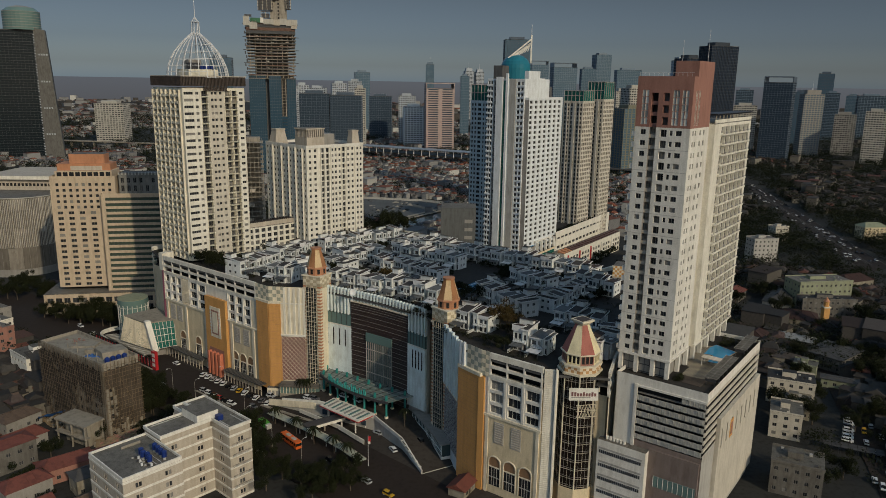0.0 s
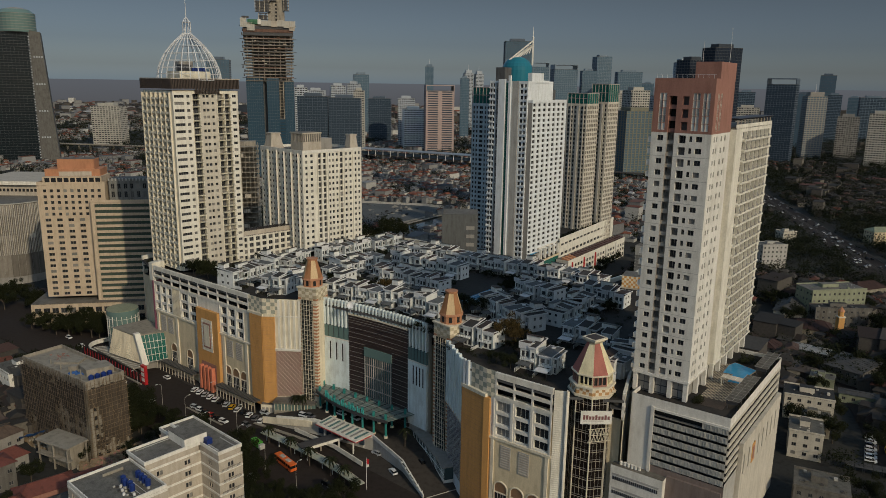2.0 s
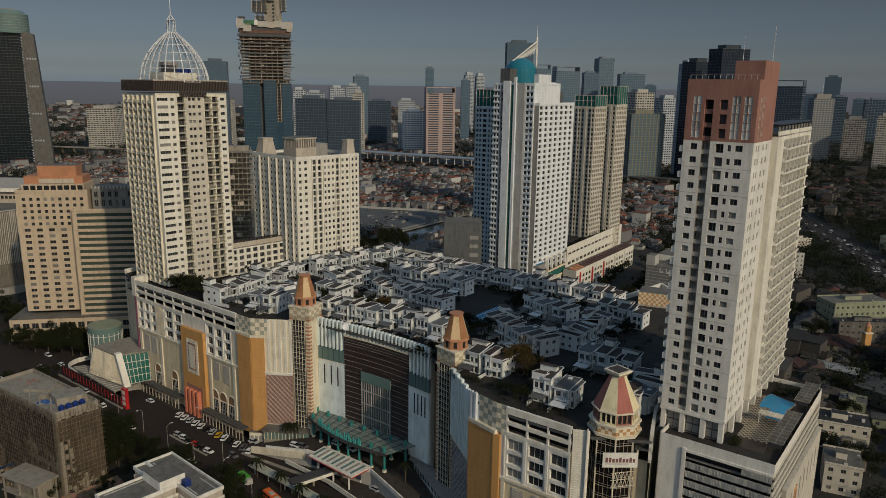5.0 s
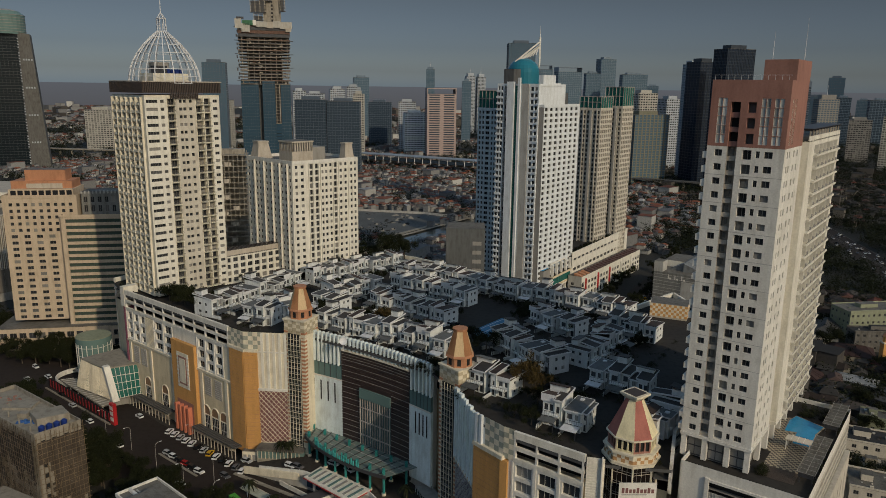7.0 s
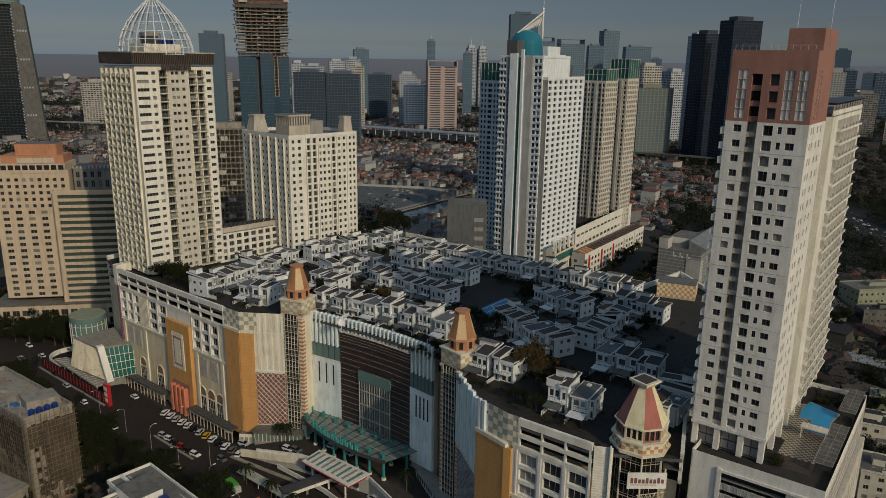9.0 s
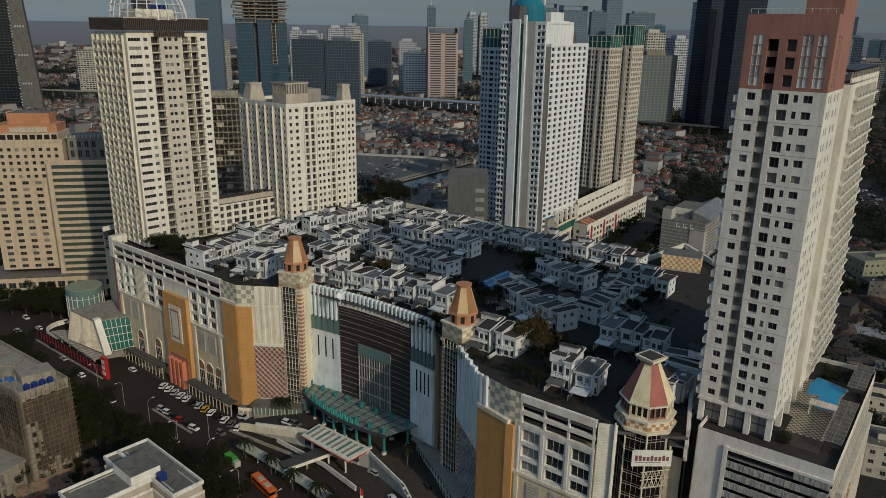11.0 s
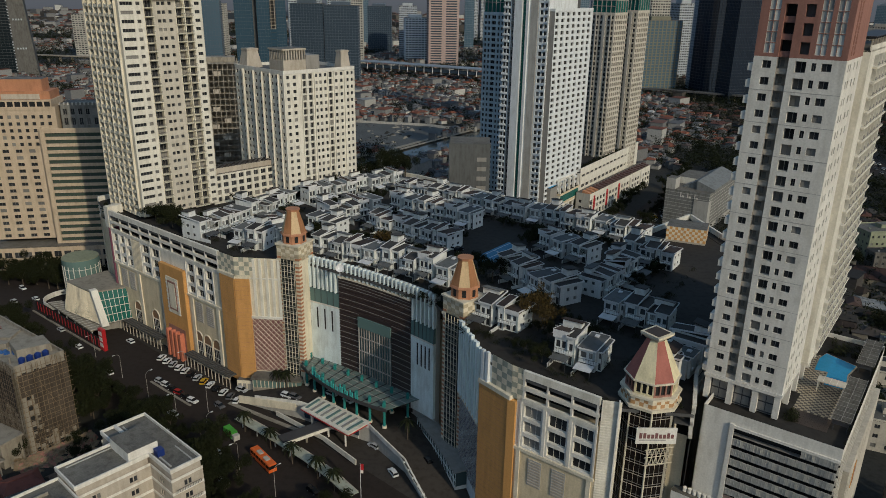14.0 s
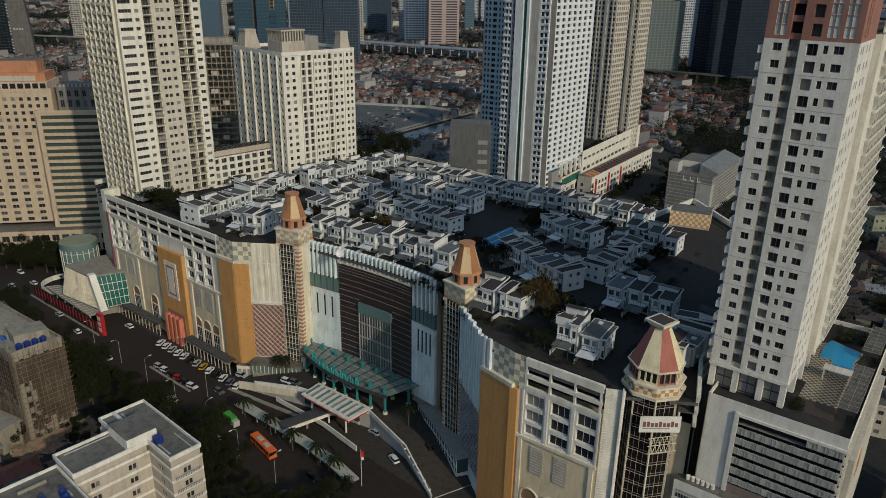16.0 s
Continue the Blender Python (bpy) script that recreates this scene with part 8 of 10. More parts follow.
def drum_building():
    t = thing("cylindrical_building", "grey cylindrical building with ribbed panels and a white roof", "building", -288, 512, 0, 0)
    for i in range(40):
        a = 2 * math.pi * i / 40
        if math.sin(a) > 0.5:
            continue
        g = Geo()
        R = 27.0
        u = (R * math.cos(a), R * math.sin(a))
        v = (R * math.cos(a + 0.15), R * math.sin(a + 0.15))
        k = (3 * i) % 7
        for z0, z1, m in ((-0.3, 5, GREYWALL), (5, 20 + 10 * (k % 2), DULLTAN if k in (2, 5) else DULLBROWN), (20 + 10 * (k % 2), 33, MIDGREY if k == 3 else DULLTAN if k in (1, 5) else DULLBROWN), (33, 46, DULLBROWN), (46, 54, DULLTAN if k % 2 else DULLBROWN)):
            if z1 > z0:
                g.face([(u[0], u[1], z0), (v[0], v[1], z0), (v[0], v[1], z1 - 0.3), (u[0], u[1], z1 - 0.3)], m)
        for j in range(4):
            b = a + 0.02 + 0.0375 * j
            g.beam((27.1 * math.cos(b), 27.1 * math.sin(b), 20), (27.1 * math.cos(b), 27.1 * math.sin(b), 53), 0.32, 0.32, MIDGREY if j % 2 else GREIGE)
        g.face([(u[0] * 0.97, u[1] * 0.97, -0.3), (v[0] * 0.97, v[1] * 0.97, -0.3), (v[0] * 0.97, v[1] * 0.97, 54), (u[0] * 0.97, u[1] * 0.97, 54)], GREYWALL)
        part("wall_panel", g, t)
    g = Geo()
    g.ring(0, 0, 53.6, 54.2, 27.4, 27.4, 40, MIDGREY, ROOFGREY)
    g.ring(0, 0, -0.3, 53.6, 25.8, 25.8, 40, GREYWALL)
    part("core", g, t)
    g = Geo()
    g.box(-26, 24, 12, 60, 54, 62, TAUPE, SHEETPALE)
    g.box(-30, 27, 9, 64, 62, 64.5, OFFWHITE, TAUPE)
    for i in range(18):
        g.box(-25 + 2.7 * i, -23.4 + 2.7 * i, 11.8, 12.0, 57, 59, VOIDDARK)
    part("roof_hall", g, t, "low white roof hall")


def concrete_frame():
    t = thing("unfinished_block", "bare concrete frame of an unfinished block", "building", -147, 497, 0, 12)
    for i in range(28):
        g = Geo()
        z = 3.4 * i
        g.box(0, 34, 0, 18, z - 0.3, z, CONCRETE)
        for k in range(13):
            g.box(0.2 + 2.75 * k, 0.6 + 2.75 * k, 0.2, 0.7, z, z + 3.1, CONCRETE)
        g.box(2, 32, 7, 16, z, z + 3.1, CONCRETE)
        if i % 3:
            g.box(5 + (i * 7) % 20, 9 + (i * 7) % 20, 0.3, 0.5, z, z + 2.4, TAUPE)
        part("frame_floor", g, t)


SHEETPALE = surface("pale_sheet_roof", (0.20, 0.21, 0.21), grime=0.5, streaks=False)
BROWNROOF = surface("dark_brown_roof_sheet", (0.10, 0.055, 0.05), grime=0.5, streaks=False)
market_hall()
shop_houses()
drum_building()
concrete_frame()

# ---- foreground buildings ----
BEIGE = surface("beige_wall", (0.50, 0.44, 0.36))


def white_office():
    t = thing("white_office_building", "white stepped office building with flat grey roofs", "building", -77.6, 239.5, 0, -42.6)
    z = 25.4

    def wing(name, x0, x1, y0, y1, top):
        g = Geo()
        g.box(x0 + 0.3, x1 - 0.3, y0 + 0.3, y1 - 0.3, -0.3, top - 0.6, BEIGE)
        g.box(x0, x1, y0, y1, top - 0.6, top - 0.2, WHITE, ROOFGREY)
        part(name, g, t)
        q = Geo()
        for a in ((x0, x1, y0, y0 + 0.35), (x0, x1, y1 - 0.35, y1), (x0, x0 + 0.35, y0 + 0.35, y1 - 0.35), (x1 - 0.35, x1, y0 + 0.35, y1 - 0.35)):
            q.box(*a, top - 0.2, top + 0.5, WHITE)
        part("parapet", q, t)

    wing("right_wing", 0, 28.2, -8.2, 0, z)
    wing("middle_wing", 7.0, 18.0, -26, -8.25, z)
    wing("front_wing", 9.0, 31.0, -44, -26.05, z - 1.6)
    wing("left_link", 0, 6.95, -12, -8.25, z)
    st = Geo()
    st.box(8.0, 17.6, -13.0, -5.5, z - 0.2, z + 2.6, WHITE, ROOFGREY)
    part("stair_house", st, t)
    st = Geo()
    st.box(18.6, 20.6, -7.2, -5.4, z - 0.2, z + 1.6, BLUETANK)
    part("water_tank", st, t, "dark blue box tank")
    # banded faces with paired windows
    faces = [((28.2, -8.2), 90, 8.2), ((18.0, -26), 90, 17.8), ((18.0, -8.2), 0, 10.2), ((9.0, -44), 0, 22.0), ((31.0, -44), 90, 18), ((9.0, -26.05), 270, 17.9), ((0, 0), 270, 12)]
    fas = []
    for o, a, L in faces:
        g = Geo()
        f = Facade(g, o, a, 0.2)
        n = max(1, round(L / 8))
        cols = []
        for i in range(n):
            m = L * (i + 0.5) / n
            cols += [(m - 0.95, m - 0.1), (m + 0.1, m + 0.95)]
        f.grid(0, L, -0.3, z - 2.2, cols, floors(0, 6, 3.75, 1.2, 1.5), BEIGE, bars=0)
        part("wall", g, t)
        for i in range(7):
            q = Geo()
            Facade(q, o, a).box(0, L, 3.75 * i - 0.1, 3.75 * i + 0.6, 0.0, 0.12, WHITE)
            part("band", q, t)
        fas.append(f)
    for f in fas:
        f.windows(t, 80)
    b = Geo()
    for i in range(5):
        zz = 4.2 + 3.75 * i
        b.box(28.3, 28.9, -7.6, -1.0, zz, zz + 0.15, WHITE)
        for k in range(16):
            b.box(28.82, 28.87, -7.5 + 0.43 * k, -7.43 + 0.43 * k, zz + 0.15, zz + 0.95, DARKSTEEL)
        b.box(28.82, 28.88, -7.6, -1.0, zz + 0.95, zz + 1.02, DARKSTEEL)
    part("ledge", b, t)
    for k in range(8):
        w = Geo()
        w.ring(0, 0, 0, 1.7, 0.78, 0.78, 14, BLUETANK)
        w.ring(0, 0, 1.7, 2.05, 0.78, 0.35, 14, BLUETANK)
        w.ring(0, 0, -1.0, 0.0, 0.5, 0.5, 8, MIDGREY)
        ob = part("roof_tank", w, t, "dark blue round water tank")
        ob.matrix_basis = pose(21.9 + 2.1 * k, -29.7 - 0.1 * k, z - 0.75) if k < 4 else pose(21.6 + 2.0 * (k - 4), -33.8 - 0.4 * (k % 2), z - 0.75)
    w = Geo()
    for k in range(14):
        w.box(20.5 + 0.75 * k, 20.9 + 0.75 * k, -36.5 + 0.6 * (k * 5 % 4), -35.9 + 0.6 * (k * 5 % 4), z - 1.75, z - 1.4 + 0.25 * (k % 3), (MIDGREY, DARKSTEEL, STEEL)[k % 3])
    for y in (-31.5, -33.0):
        w.beam((20.0, y, z - 1.6), (29.5, y, z - 1.6), 0.12, 0.12, STEEL)
    part("roof_pipework", w, t, "pipes and small plant between the tanks", "stuff")
    for x0, y0, x1, y1 in ((1.5, -7.0, 26.0, -6.6), (8.2, -24.0, 8.5, -9.0), (19.0, -2.0, 27.0, -1.7)):
        w = Geo()
        w.box(x0, x1, min(y0, y1), max(y0, y1), z - 0.2, z - 0.02, MIDGREY)
        part("roof_kerb", w, t)
    r = Geo()
    r.box(13, 13.3, -36, -30, z - 1.7, z - 0.9, CONCRETE)
    r.box(22, 24, -30, -28.5, z - 1.7, z + 0.2, MIDGREY)
    part("roof_plinth", r, t)


def scaffolded_building():
    f, r, b, l = (-119.6, 255.0), (-110.6, 265.2), (-146.0, 292.0), (-154.5, 279.4)
    t = thing("scaffolded_building", "half-renovated building wrapped in bamboo scaffolding and torn netting", "building")
    H = 29.6
    g = Geo()
    g.prism([f, r, b, l], -0.3, H, CONCRETE, PAVING)
    part("shell", g, t)
    q = Geo()
    for a, c in ((f, r), (r, b), (b, l), (l, f)):
        q.beam((*a, H + 0.6), (*c, H + 0.6), 0.35, 1.2, CONCRETE)
    part("parapet", q, t)
    rnd = random.Random(3)
    for name, o, e in (("right", f, r), ("left", l, f)):
        L = math.hypot(e[0] - o[0], e[1] - o[1])
        ang = math.degrees(math.atan2(e[1] - o[1], e[0] - o[0]))
        w = Geo()
        wf = Facade(w, o, ang, 0.3)
        cols = [(1.5 + 3.4 * i, 2.9 + 3.4 * i) for i in range(int((L - 2) / 3.4))]
        for c0, c1 in cols:
            for z0, z1 in floors(0, 8, 3.6, 1.0, 1.7):
                # near-black plates on the wall give the openings' inner shade as colour
                wf.box(c0, c1, z0, z1, 0.0, 0.05, VOIDDARK)
                wf.box(c0 - 0.1, c1 + 0.1, z0 - 0.15, z0, 0.0, 0.14, CONCRETE)
        part("window_opening", w, t)
        # left-face poles take a darker bamboo copy, that side's shade in its colour
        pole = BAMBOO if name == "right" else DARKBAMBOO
        s = Geo()
        fa = Facade(s, o, ang)
        n = int(L / 1.25)
        for i in range(n + 1):
            x = L * i / n + rnd.uniform(-0.1, 0.1)
            s.beam(fa.p(x, -0.3, 1.3), fa.p(x + rnd.uniform(-0.3, 0.3), H + rnd.uniform(0.2, 2.2), 1.25), 0.11, 0.11, pole)
            s.beam(fa.p(x, -0.3, 0.5), fa.p(x, H + rnd.uniform(0, 1), 0.5), 0.09, 0.09, pole)
        for j in range(18):
            z = 1.2 + j * 1.65
            s.beam(fa.p(-0.8, z + rnd.uniform(-0.15, 0.15), 1.35), fa.p(L + 0.8, z + rnd.uniform(-0.15, 0.15), 1.35), 0.1, 0.1, pole)
        for j in range(int(L / 5)):
            s.beam(fa.p(j * 5, 0, 1.4), fa.p(j * 5 + 6, 14, 1.4), 0.09, 0.09, pole)
            s.beam(fa.p(j * 5 + 5, 13, 1.4), fa.p(j * 5 - 1, 28, 1.4), 0.09, 0.09, pole)
        part("scaffold_poles", s, t, kind="stuff")
        net = Geo()
        fa = Facade(net, o, ang)
        step = 0.8
        for i in range(int(L / step)):
            for j in range(int(28 / step)):
                x, z = i * step, j * step
                v = noise.noise((x * 0.13 + (9 if name == "left" else 0), z * 0.09, 2.0)) + 0.25 * noise.noise((x * 0.6, z * 0.6, 4.0))
                if name == "left":
                    show = v > -0.3 and z > 2 + 17 * (x / L) ** 1.3 + 16 * v
                else:
                    show = x > L * (0.35 + 0.5 * v) and z > 1.5 + 6 * v or z > 17 + 14 * v
                if show:
                    k = 1.0 + 0.25 * noise.noise((x * 0.3, z * 0.3, 1.0))
                    k2 = 1.0 + 0.25 * noise.noise(((x + step) * 0.3, z * 0.3, 1.0))
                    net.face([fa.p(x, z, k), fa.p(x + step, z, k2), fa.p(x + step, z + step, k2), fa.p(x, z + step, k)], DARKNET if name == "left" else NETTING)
        if name == "left":
            for i in range(26):
                x, z = rnd.uniform(0, L), rnd.uniform(9, 24)
                net.face([fa.p(x, z, 1.42), fa.p(x + rnd.uniform(0.15, 0.5), z + 0.3, 1.42), fa.p(x + rnd.uniform(0.0, 0.5), z - rnd.uniform(1, 4), 1.46)], NETTING)
        part("torn_netting", net, t, "torn dark netting" if name == "left" else "torn tan netting", "stuff")
    top = Geo()
    top.prism([(-122.5, 262.0), (-114.8, 267.0), (-120, 272.5), (-127.5, 267.5)], H, H + 2.6, CONCRETE, PAVING)
    top.box(-140, -131, 274, 280, H, H + 0.8, CONCRETE, PAVING)
    top.box(-132, -129, 268, 270.5, H, H + 1.6, CONCRETE, PAVING)
    part("roof_house", top, t)
    for k in range(7):
        stub = Geo()
        stub.box(-0.18, 0.18, -0.18, 0.18, 0, 1.9, CONCRETE)
        ob = part("column_stub", stub, t, "bare concrete column stub")
        ob.matrix_basis = pose(-141.5 + 3.1 * k, 274.5 - 2.6 * k + 3.5 * (k % 2), H)
    heap = Geo()
    for k in range(60):
        a, b = rnd.gauss(0, 3.2), rnd.gauss(0, 1.8)
        q = rnd.uniform(0.2, 0.7)
        heap.box(-139 + a, -139 + a + q, 279 - 0.8 * a + b, 279 - 0.8 * a + b + q, H, H + q * 0.5, BRICKRED if k % 3 else CONCRETE)
    part("rubble", heap, t, "broken brick rubble on the roof", "stuff")
    for k in range(4):
        w = Geo()
        w.ring(0, 0, 0, 1.9, 0.92, 0.92, 14, BLUETANK)
        w.ring(0, 0, 1.9, 2.35, 0.92, 0.3, 14, BLUETANK)
        ob = part("roof_tank", w, t, "dark blue round water tank")
        ob.matrix_basis = pose(-119.3 + 1.5 * k, 258.6 + 1.55 * k, H)
    tarp = Geo()
    for k in range(7):
        tarp.ring(-130 + 0.9 * k, 265 + 0.5 * (k % 3), H, H + 0.5 + 0.15 * (k % 3), 0.9, 0.4, 7, TARP)
    part("tarpaulin", tarp, t, "crumpled blue tarpaulin")
    a = Geo()
    a.prism([(-139, 254), (-124, 246), (-120, 254), (-135, 262)], 9.0, 9.6, CONCRETE, PAVING)
    for x, y in ((-138, 254.3), (-131, 250.6), (-124.4, 247), (-121, 253.6)):
        q = Geo()
        q.box(x - 0.25, x + 0.25, y - 0.25, y + 0.25, -0.3, 9, CONCRETE)
        part("column", q, t)
    a.prism([(-136, 256), (-125, 250), (-122, 255), (-133, 261)], -0.3, 9, CONCRETE)
    a.prism([(-139, 254), (-124, 246), (-123, 248), (-138, 256)], 4.2, 4.6, CONCRETE)
    part("concrete_annex", a, t, "bare concrete annex with a flat roof")
    sheet = Geo()
    n = 7
    pts = [[(-152.5 + 1.25 * i + 0.3 * j, 268.2 + 1.05 * i - 0.7 * j, 2.2 + 0.5 * j + 0.7 * noise.noise((i * 0.9, j * 0.9, 1.5))) for i in range(n + 1)] for j in range(5)]
    for j in range(4):
        for i in range(n):
            sheet.face([pts[j][i], pts[j][i + 1], pts[j + 1][i + 1], pts[j + 1][i]], TARP)
    part("lean_to_tarpaulin", sheet, t, "crumpled blue tarpaulin over a lean-to")
    m = Geo()
    for k in range(420):
        u, v = rnd.uniform(-0.35, 1.25), abs(rnd.gauss(0, 2.6))
        x, y = f[0] + (r[0] - f[0]) * u + 0.75 * (1.2 + v), f[1] + (r[1] - f[1]) * u - 0.66 * (1.2 + v)
        q, up = rnd.uniform(0.25, 1.1), max(0.1, 1.9 - 0.45 * v)
        m.hexa([(x - q, y - q * 0.7, -0.3), (x + q, y - q, -0.3), (x + q * 0.8, y + q, -0.3), (x - q, y + q * 0.8, -0.3), (x - q * 0.5, y - q * 0.5, up), (x + q * 0.4, y - q * 0.6, up * 0.9), (x + q * 0.5, y + q * 0.5, up * 1.1), (x - q * 0.4, y + q * 0.6, up)], RUBBLE if k % 4 else BRICKRED)
    for k in range(160):
        u, v = rnd.random(), rnd.uniform(1.5, 7)
        x, y = l[0] + (f[0] - l[0]) * u - 0.57 * v, l[1] + (f[1] - l[1]) * u - 0.82 * v
        q = rnd.uniform(0.3, 0.9)
        m.box(x, x + q, y, y + q * 1.3, -0.3, rnd.uniform(0.3, 1.6), RUBBLE if k % 3 else CONCRETE)
    part("rubble_mound", m, t, "tan rubble and broken planks heaped at the foot", "stuff")


RUBBLE = surface("tan_rubble", (0.25, 0.185, 0.115), grime=0.8, streaks=False, scale=0.6)
# the same weathered bamboo, darkened to carry the left face's shade
DARKBAMBOO = surface("weathered_bamboo_shade_side", (0.13, 0.10, 0.07), grime=0.6)
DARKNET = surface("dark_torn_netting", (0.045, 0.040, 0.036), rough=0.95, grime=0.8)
TARP = surface("blue_tarpaulin", (0.02, 0.09, 0.28), rough=0.5, streaks=False)
white_office()
scaffolded_building()


def house(x, y, w, d, h, turn, wall, roof, label, pitch=0.0, name="house"):
    t = thing(name, label, "house", x, y, 0, turn)
    g = Geo()
    f = Facade(g, (-w / 2, -d / 2), 0, 0.2)
    n = max(1, int(w / 3.2))
    st = max(1, int(h / 3.3))
    rows = floors(0, st, h / st, 1.0, 1.4)
    f.grid(0, w, -0.3, h, [(w * (i + 0.3) / n, w * (i + 0.7) / n) for i in range(n)], rows, wall)
    r = Facade(g, (w / 2, -d / 2), 90, 0.2)
    m = max(1, int(d / 3.2))
    r.grid(0, d, -0.3, h, [(d * (i + 0.3) / m, d * (i + 0.7) / m) for i in range(m)], rows, wall)
    le = Facade(g, (-w / 2, d / 2), 270, 0.2)
    le.grid(0, d, -0.3, h, [(d * (i + 0.3) / m, d * (i + 0.7) / m) for i in range(m)], rows, wall)
    solid(g, -w / 2, w / 2, -d / 2, d / 2, -0.3, h, wall, "b")
    part("wall", g, t)
    for q in (f, r, le):
        q.windows(t, 12)
    k = Geo()
    e = 0.6
    if pitch:
        up = h + d / 2 * pitch
        a, b, c, q = (-w / 2 - e, -d / 2 - e, h), (w / 2 + e, -d / 2 - e, h), (w / 2 + e, d / 2 + e, h), (-w / 2 - e, d / 2 + e, h)
        p0, p1 = (-w * 0.3, 0, up), (w * 0.3, 0, up)
        for fc in ((a, b, p1, p0), (c, q, p0, p1), (b, c, p1), (q, a, p0), (q, c, b, a)):
            k.face(list(fc), roof)
        k.beam(p0, p1, 0.4, 0.3, roof)
        for c0, c1 in ((a, p0), (b, p1), (c, p1), (q, p0)):
            k.beam(c0, c1, 0.3, 0.2, roof)
        for i in range(1, int(w / 2.4)):
            x = -w / 2 + 2.4 * i
            if abs(x) < w * 0.3:
                k.beam((x, -d / 2 - e, h + 0.05), (x, 0, up + 0.05), 0.12, 0.14, roof)
    else:
        cr = random.Random(int(x * 7 + y))
        clutter = Geo()
        for i in range(9):
            cx, cy, cs = cr.uniform(-0.42, 0.42) * w, cr.uniform(-0.42, 0.42) * d, cr.uniform(0.4, 1.3)
            clutter.box(cx, cx + cs, cy, cy + cs * cr.uniform(0.5, 1.4), h + 0.3, h + 0.3 + cs * cr.uniform(0.3, 0.9), (wall, roof, SHEET, MIDGREY)[i % 4])
        k.box(-w / 2 - 0.2, w / 2 + 0.2, -d / 2 - 0.2, d / 2 + 0.2, h, h + 0.3, wall, roof)
        for z in (0, 1):
            k.box(-w / 2 - 0.2, w / 2 + 0.2, (d / 2 - 0.1) * (2 * z - 1) - 0.1, (d / 2 - 0.1) * (2 * z - 1) + 0.1, h + 0.3, h + 0.9, wall)
        part("roof_clutter", clutter, t, "small boxes and scraps on the roof", "stuff")
        stair = Geo()
        stair.box(-w * 0.2, w * 0.1, -d * 0.1, d * 0.2, h + 0.3, h + 2.4, wall, roof)
        part("stair_house", stair, t)
    part("roof", k, t)
    return t


REDTILE = surface("red_clay_tiles", (0.165, 0.05, 0.034), grime=0.6, streaks=False, scale=0.6)
SHEET = surface("grey_roof_sheet", (0.075, 0.072, 0.07), grime=0.6, streaks=False)
PALEGREEN = surface("pale_green_paint", (0.28, 0.30, 0.20))
# cream and grey darkened, so the quarter's shade sits in the colour
DIMCREAM = surface("dimmed_cream_paint", (0.30, 0.27, 0.21), grime=0.7)
DIMGREY = surface("dimmed_grey_paint", (0.15, 0.14, 0.125), grime=0.7)
RUSTSHEET = surface("rusty_roof_sheet", (0.12, 0.08, 0.055), grime=0.9, streaks=False, scale=0.5)
BROWNTILE = surface("brown_clay_tiles", (0.055, 0.028, 0.022), grime=0.6, streaks=False, scale=0.6)
DARKROOF = surface("dark_flat_roof", (0.035, 0.034, 0.033), grime=0.8, streaks=False)
PALESHEET = surface("pale_roof_sheet", (0.30, 0.30, 0.29), grime=0.6, streaks=False)
SOOTROOF = surface("stained_roof_slab", (0.13, 0.12, 0.10), grime=1.0, grain=0.8, streaks=False)
house(-177.3, 315, 17, 15, 12.5, -40, WHITE, SOOTROOF, "plain white three-storey house with a flat roof")
house(-197, 284, 18, 10, 5, 58, DIMCREAM, RUSTSHEET, "low cream shed with a sheet roof", 0.3)
house(-160, 266, 14, 10, 5, 60, GREYWALL, RUSTSHEET, "low grey house with a sheet roof", 0.4)
house(-148, 250, 12, 9, 5, 55, GREYWALL, REDTILE, "low house with a worn red roof", 0.5)
house(-146, 236, 15, 9, 9, 52, DIMGREY, REDTILE, "grey two-storey house with a red roof", 0.3)
house(-124, 231, 17, 9, 5, 40, BRICKRED, REDTILE, "long low house with a red tiled roof", 0.5)
house(-112, 236, 9, 7, 6, 40, RAILBLUE, REDTILE, "small blue house with a maroon roof", 0.4)
house(-112, 222, 10, 8, 6, 44, DIMCREAM, SHEET, "small cream house with a grey roof", 0.5)
house(-130, 216, 14, 9, 6, 50, GREYWALL, REDTILE, "low grey house with a clay-tile roof", 0.5)
house(-162, 246, 10, 8, 6, 50, OFFWHITE, REDTILE, "low cream house with a clay-tile roof", 0.5)
house(-196, 300, 14, 10, 9, 60, GREYWALL, RUSTSHEET, "grey two-storey house with a sheet roof", 0.3)
house(-204, 330, 12, 12, 18, 60, BRICKRED, ROOFGREY, "narrow dark red shop house with a flat roof")
house(-218, 352, 14, 12, 14, 60, OFFWHITE, ROOFGREY, "cream shop house with a flat roof")
house(-236, 376, 20, 14, 12, 55, GREYWALL, ROOFGREY, "broad grey shop house with a flat roof")
# right-hand quarter behind the car park
house(127, 224, 16, 13, 11, -27, DIMGREY, SOOTROOF, "grimy concrete house with a cluttered roof")
house(143.5, 266, 11.5, 14, 10, -26, GREIGE, SOOTROOF, "cream three-storey house behind the car park")
house(160.5, 297, 18.7, 13, 10, -25, GREIGE, DARKROOF, "cream house with a broad dark flat roof")
house(155, 282, 12, 9, 7, -25, DIMCREAM, SOOTROOF, "cream two-storey extension with a stained roof")
house(203, 339, 24, 18, 7, 37, DIMGREY, SHEET, "long grey warehouse with a shallow sheet roof", 0.12)
house(196, 364, 18, 10, 5, -40, DIMCREAM, PALESHEET, "low house with a pale sheet roof", 0.25)
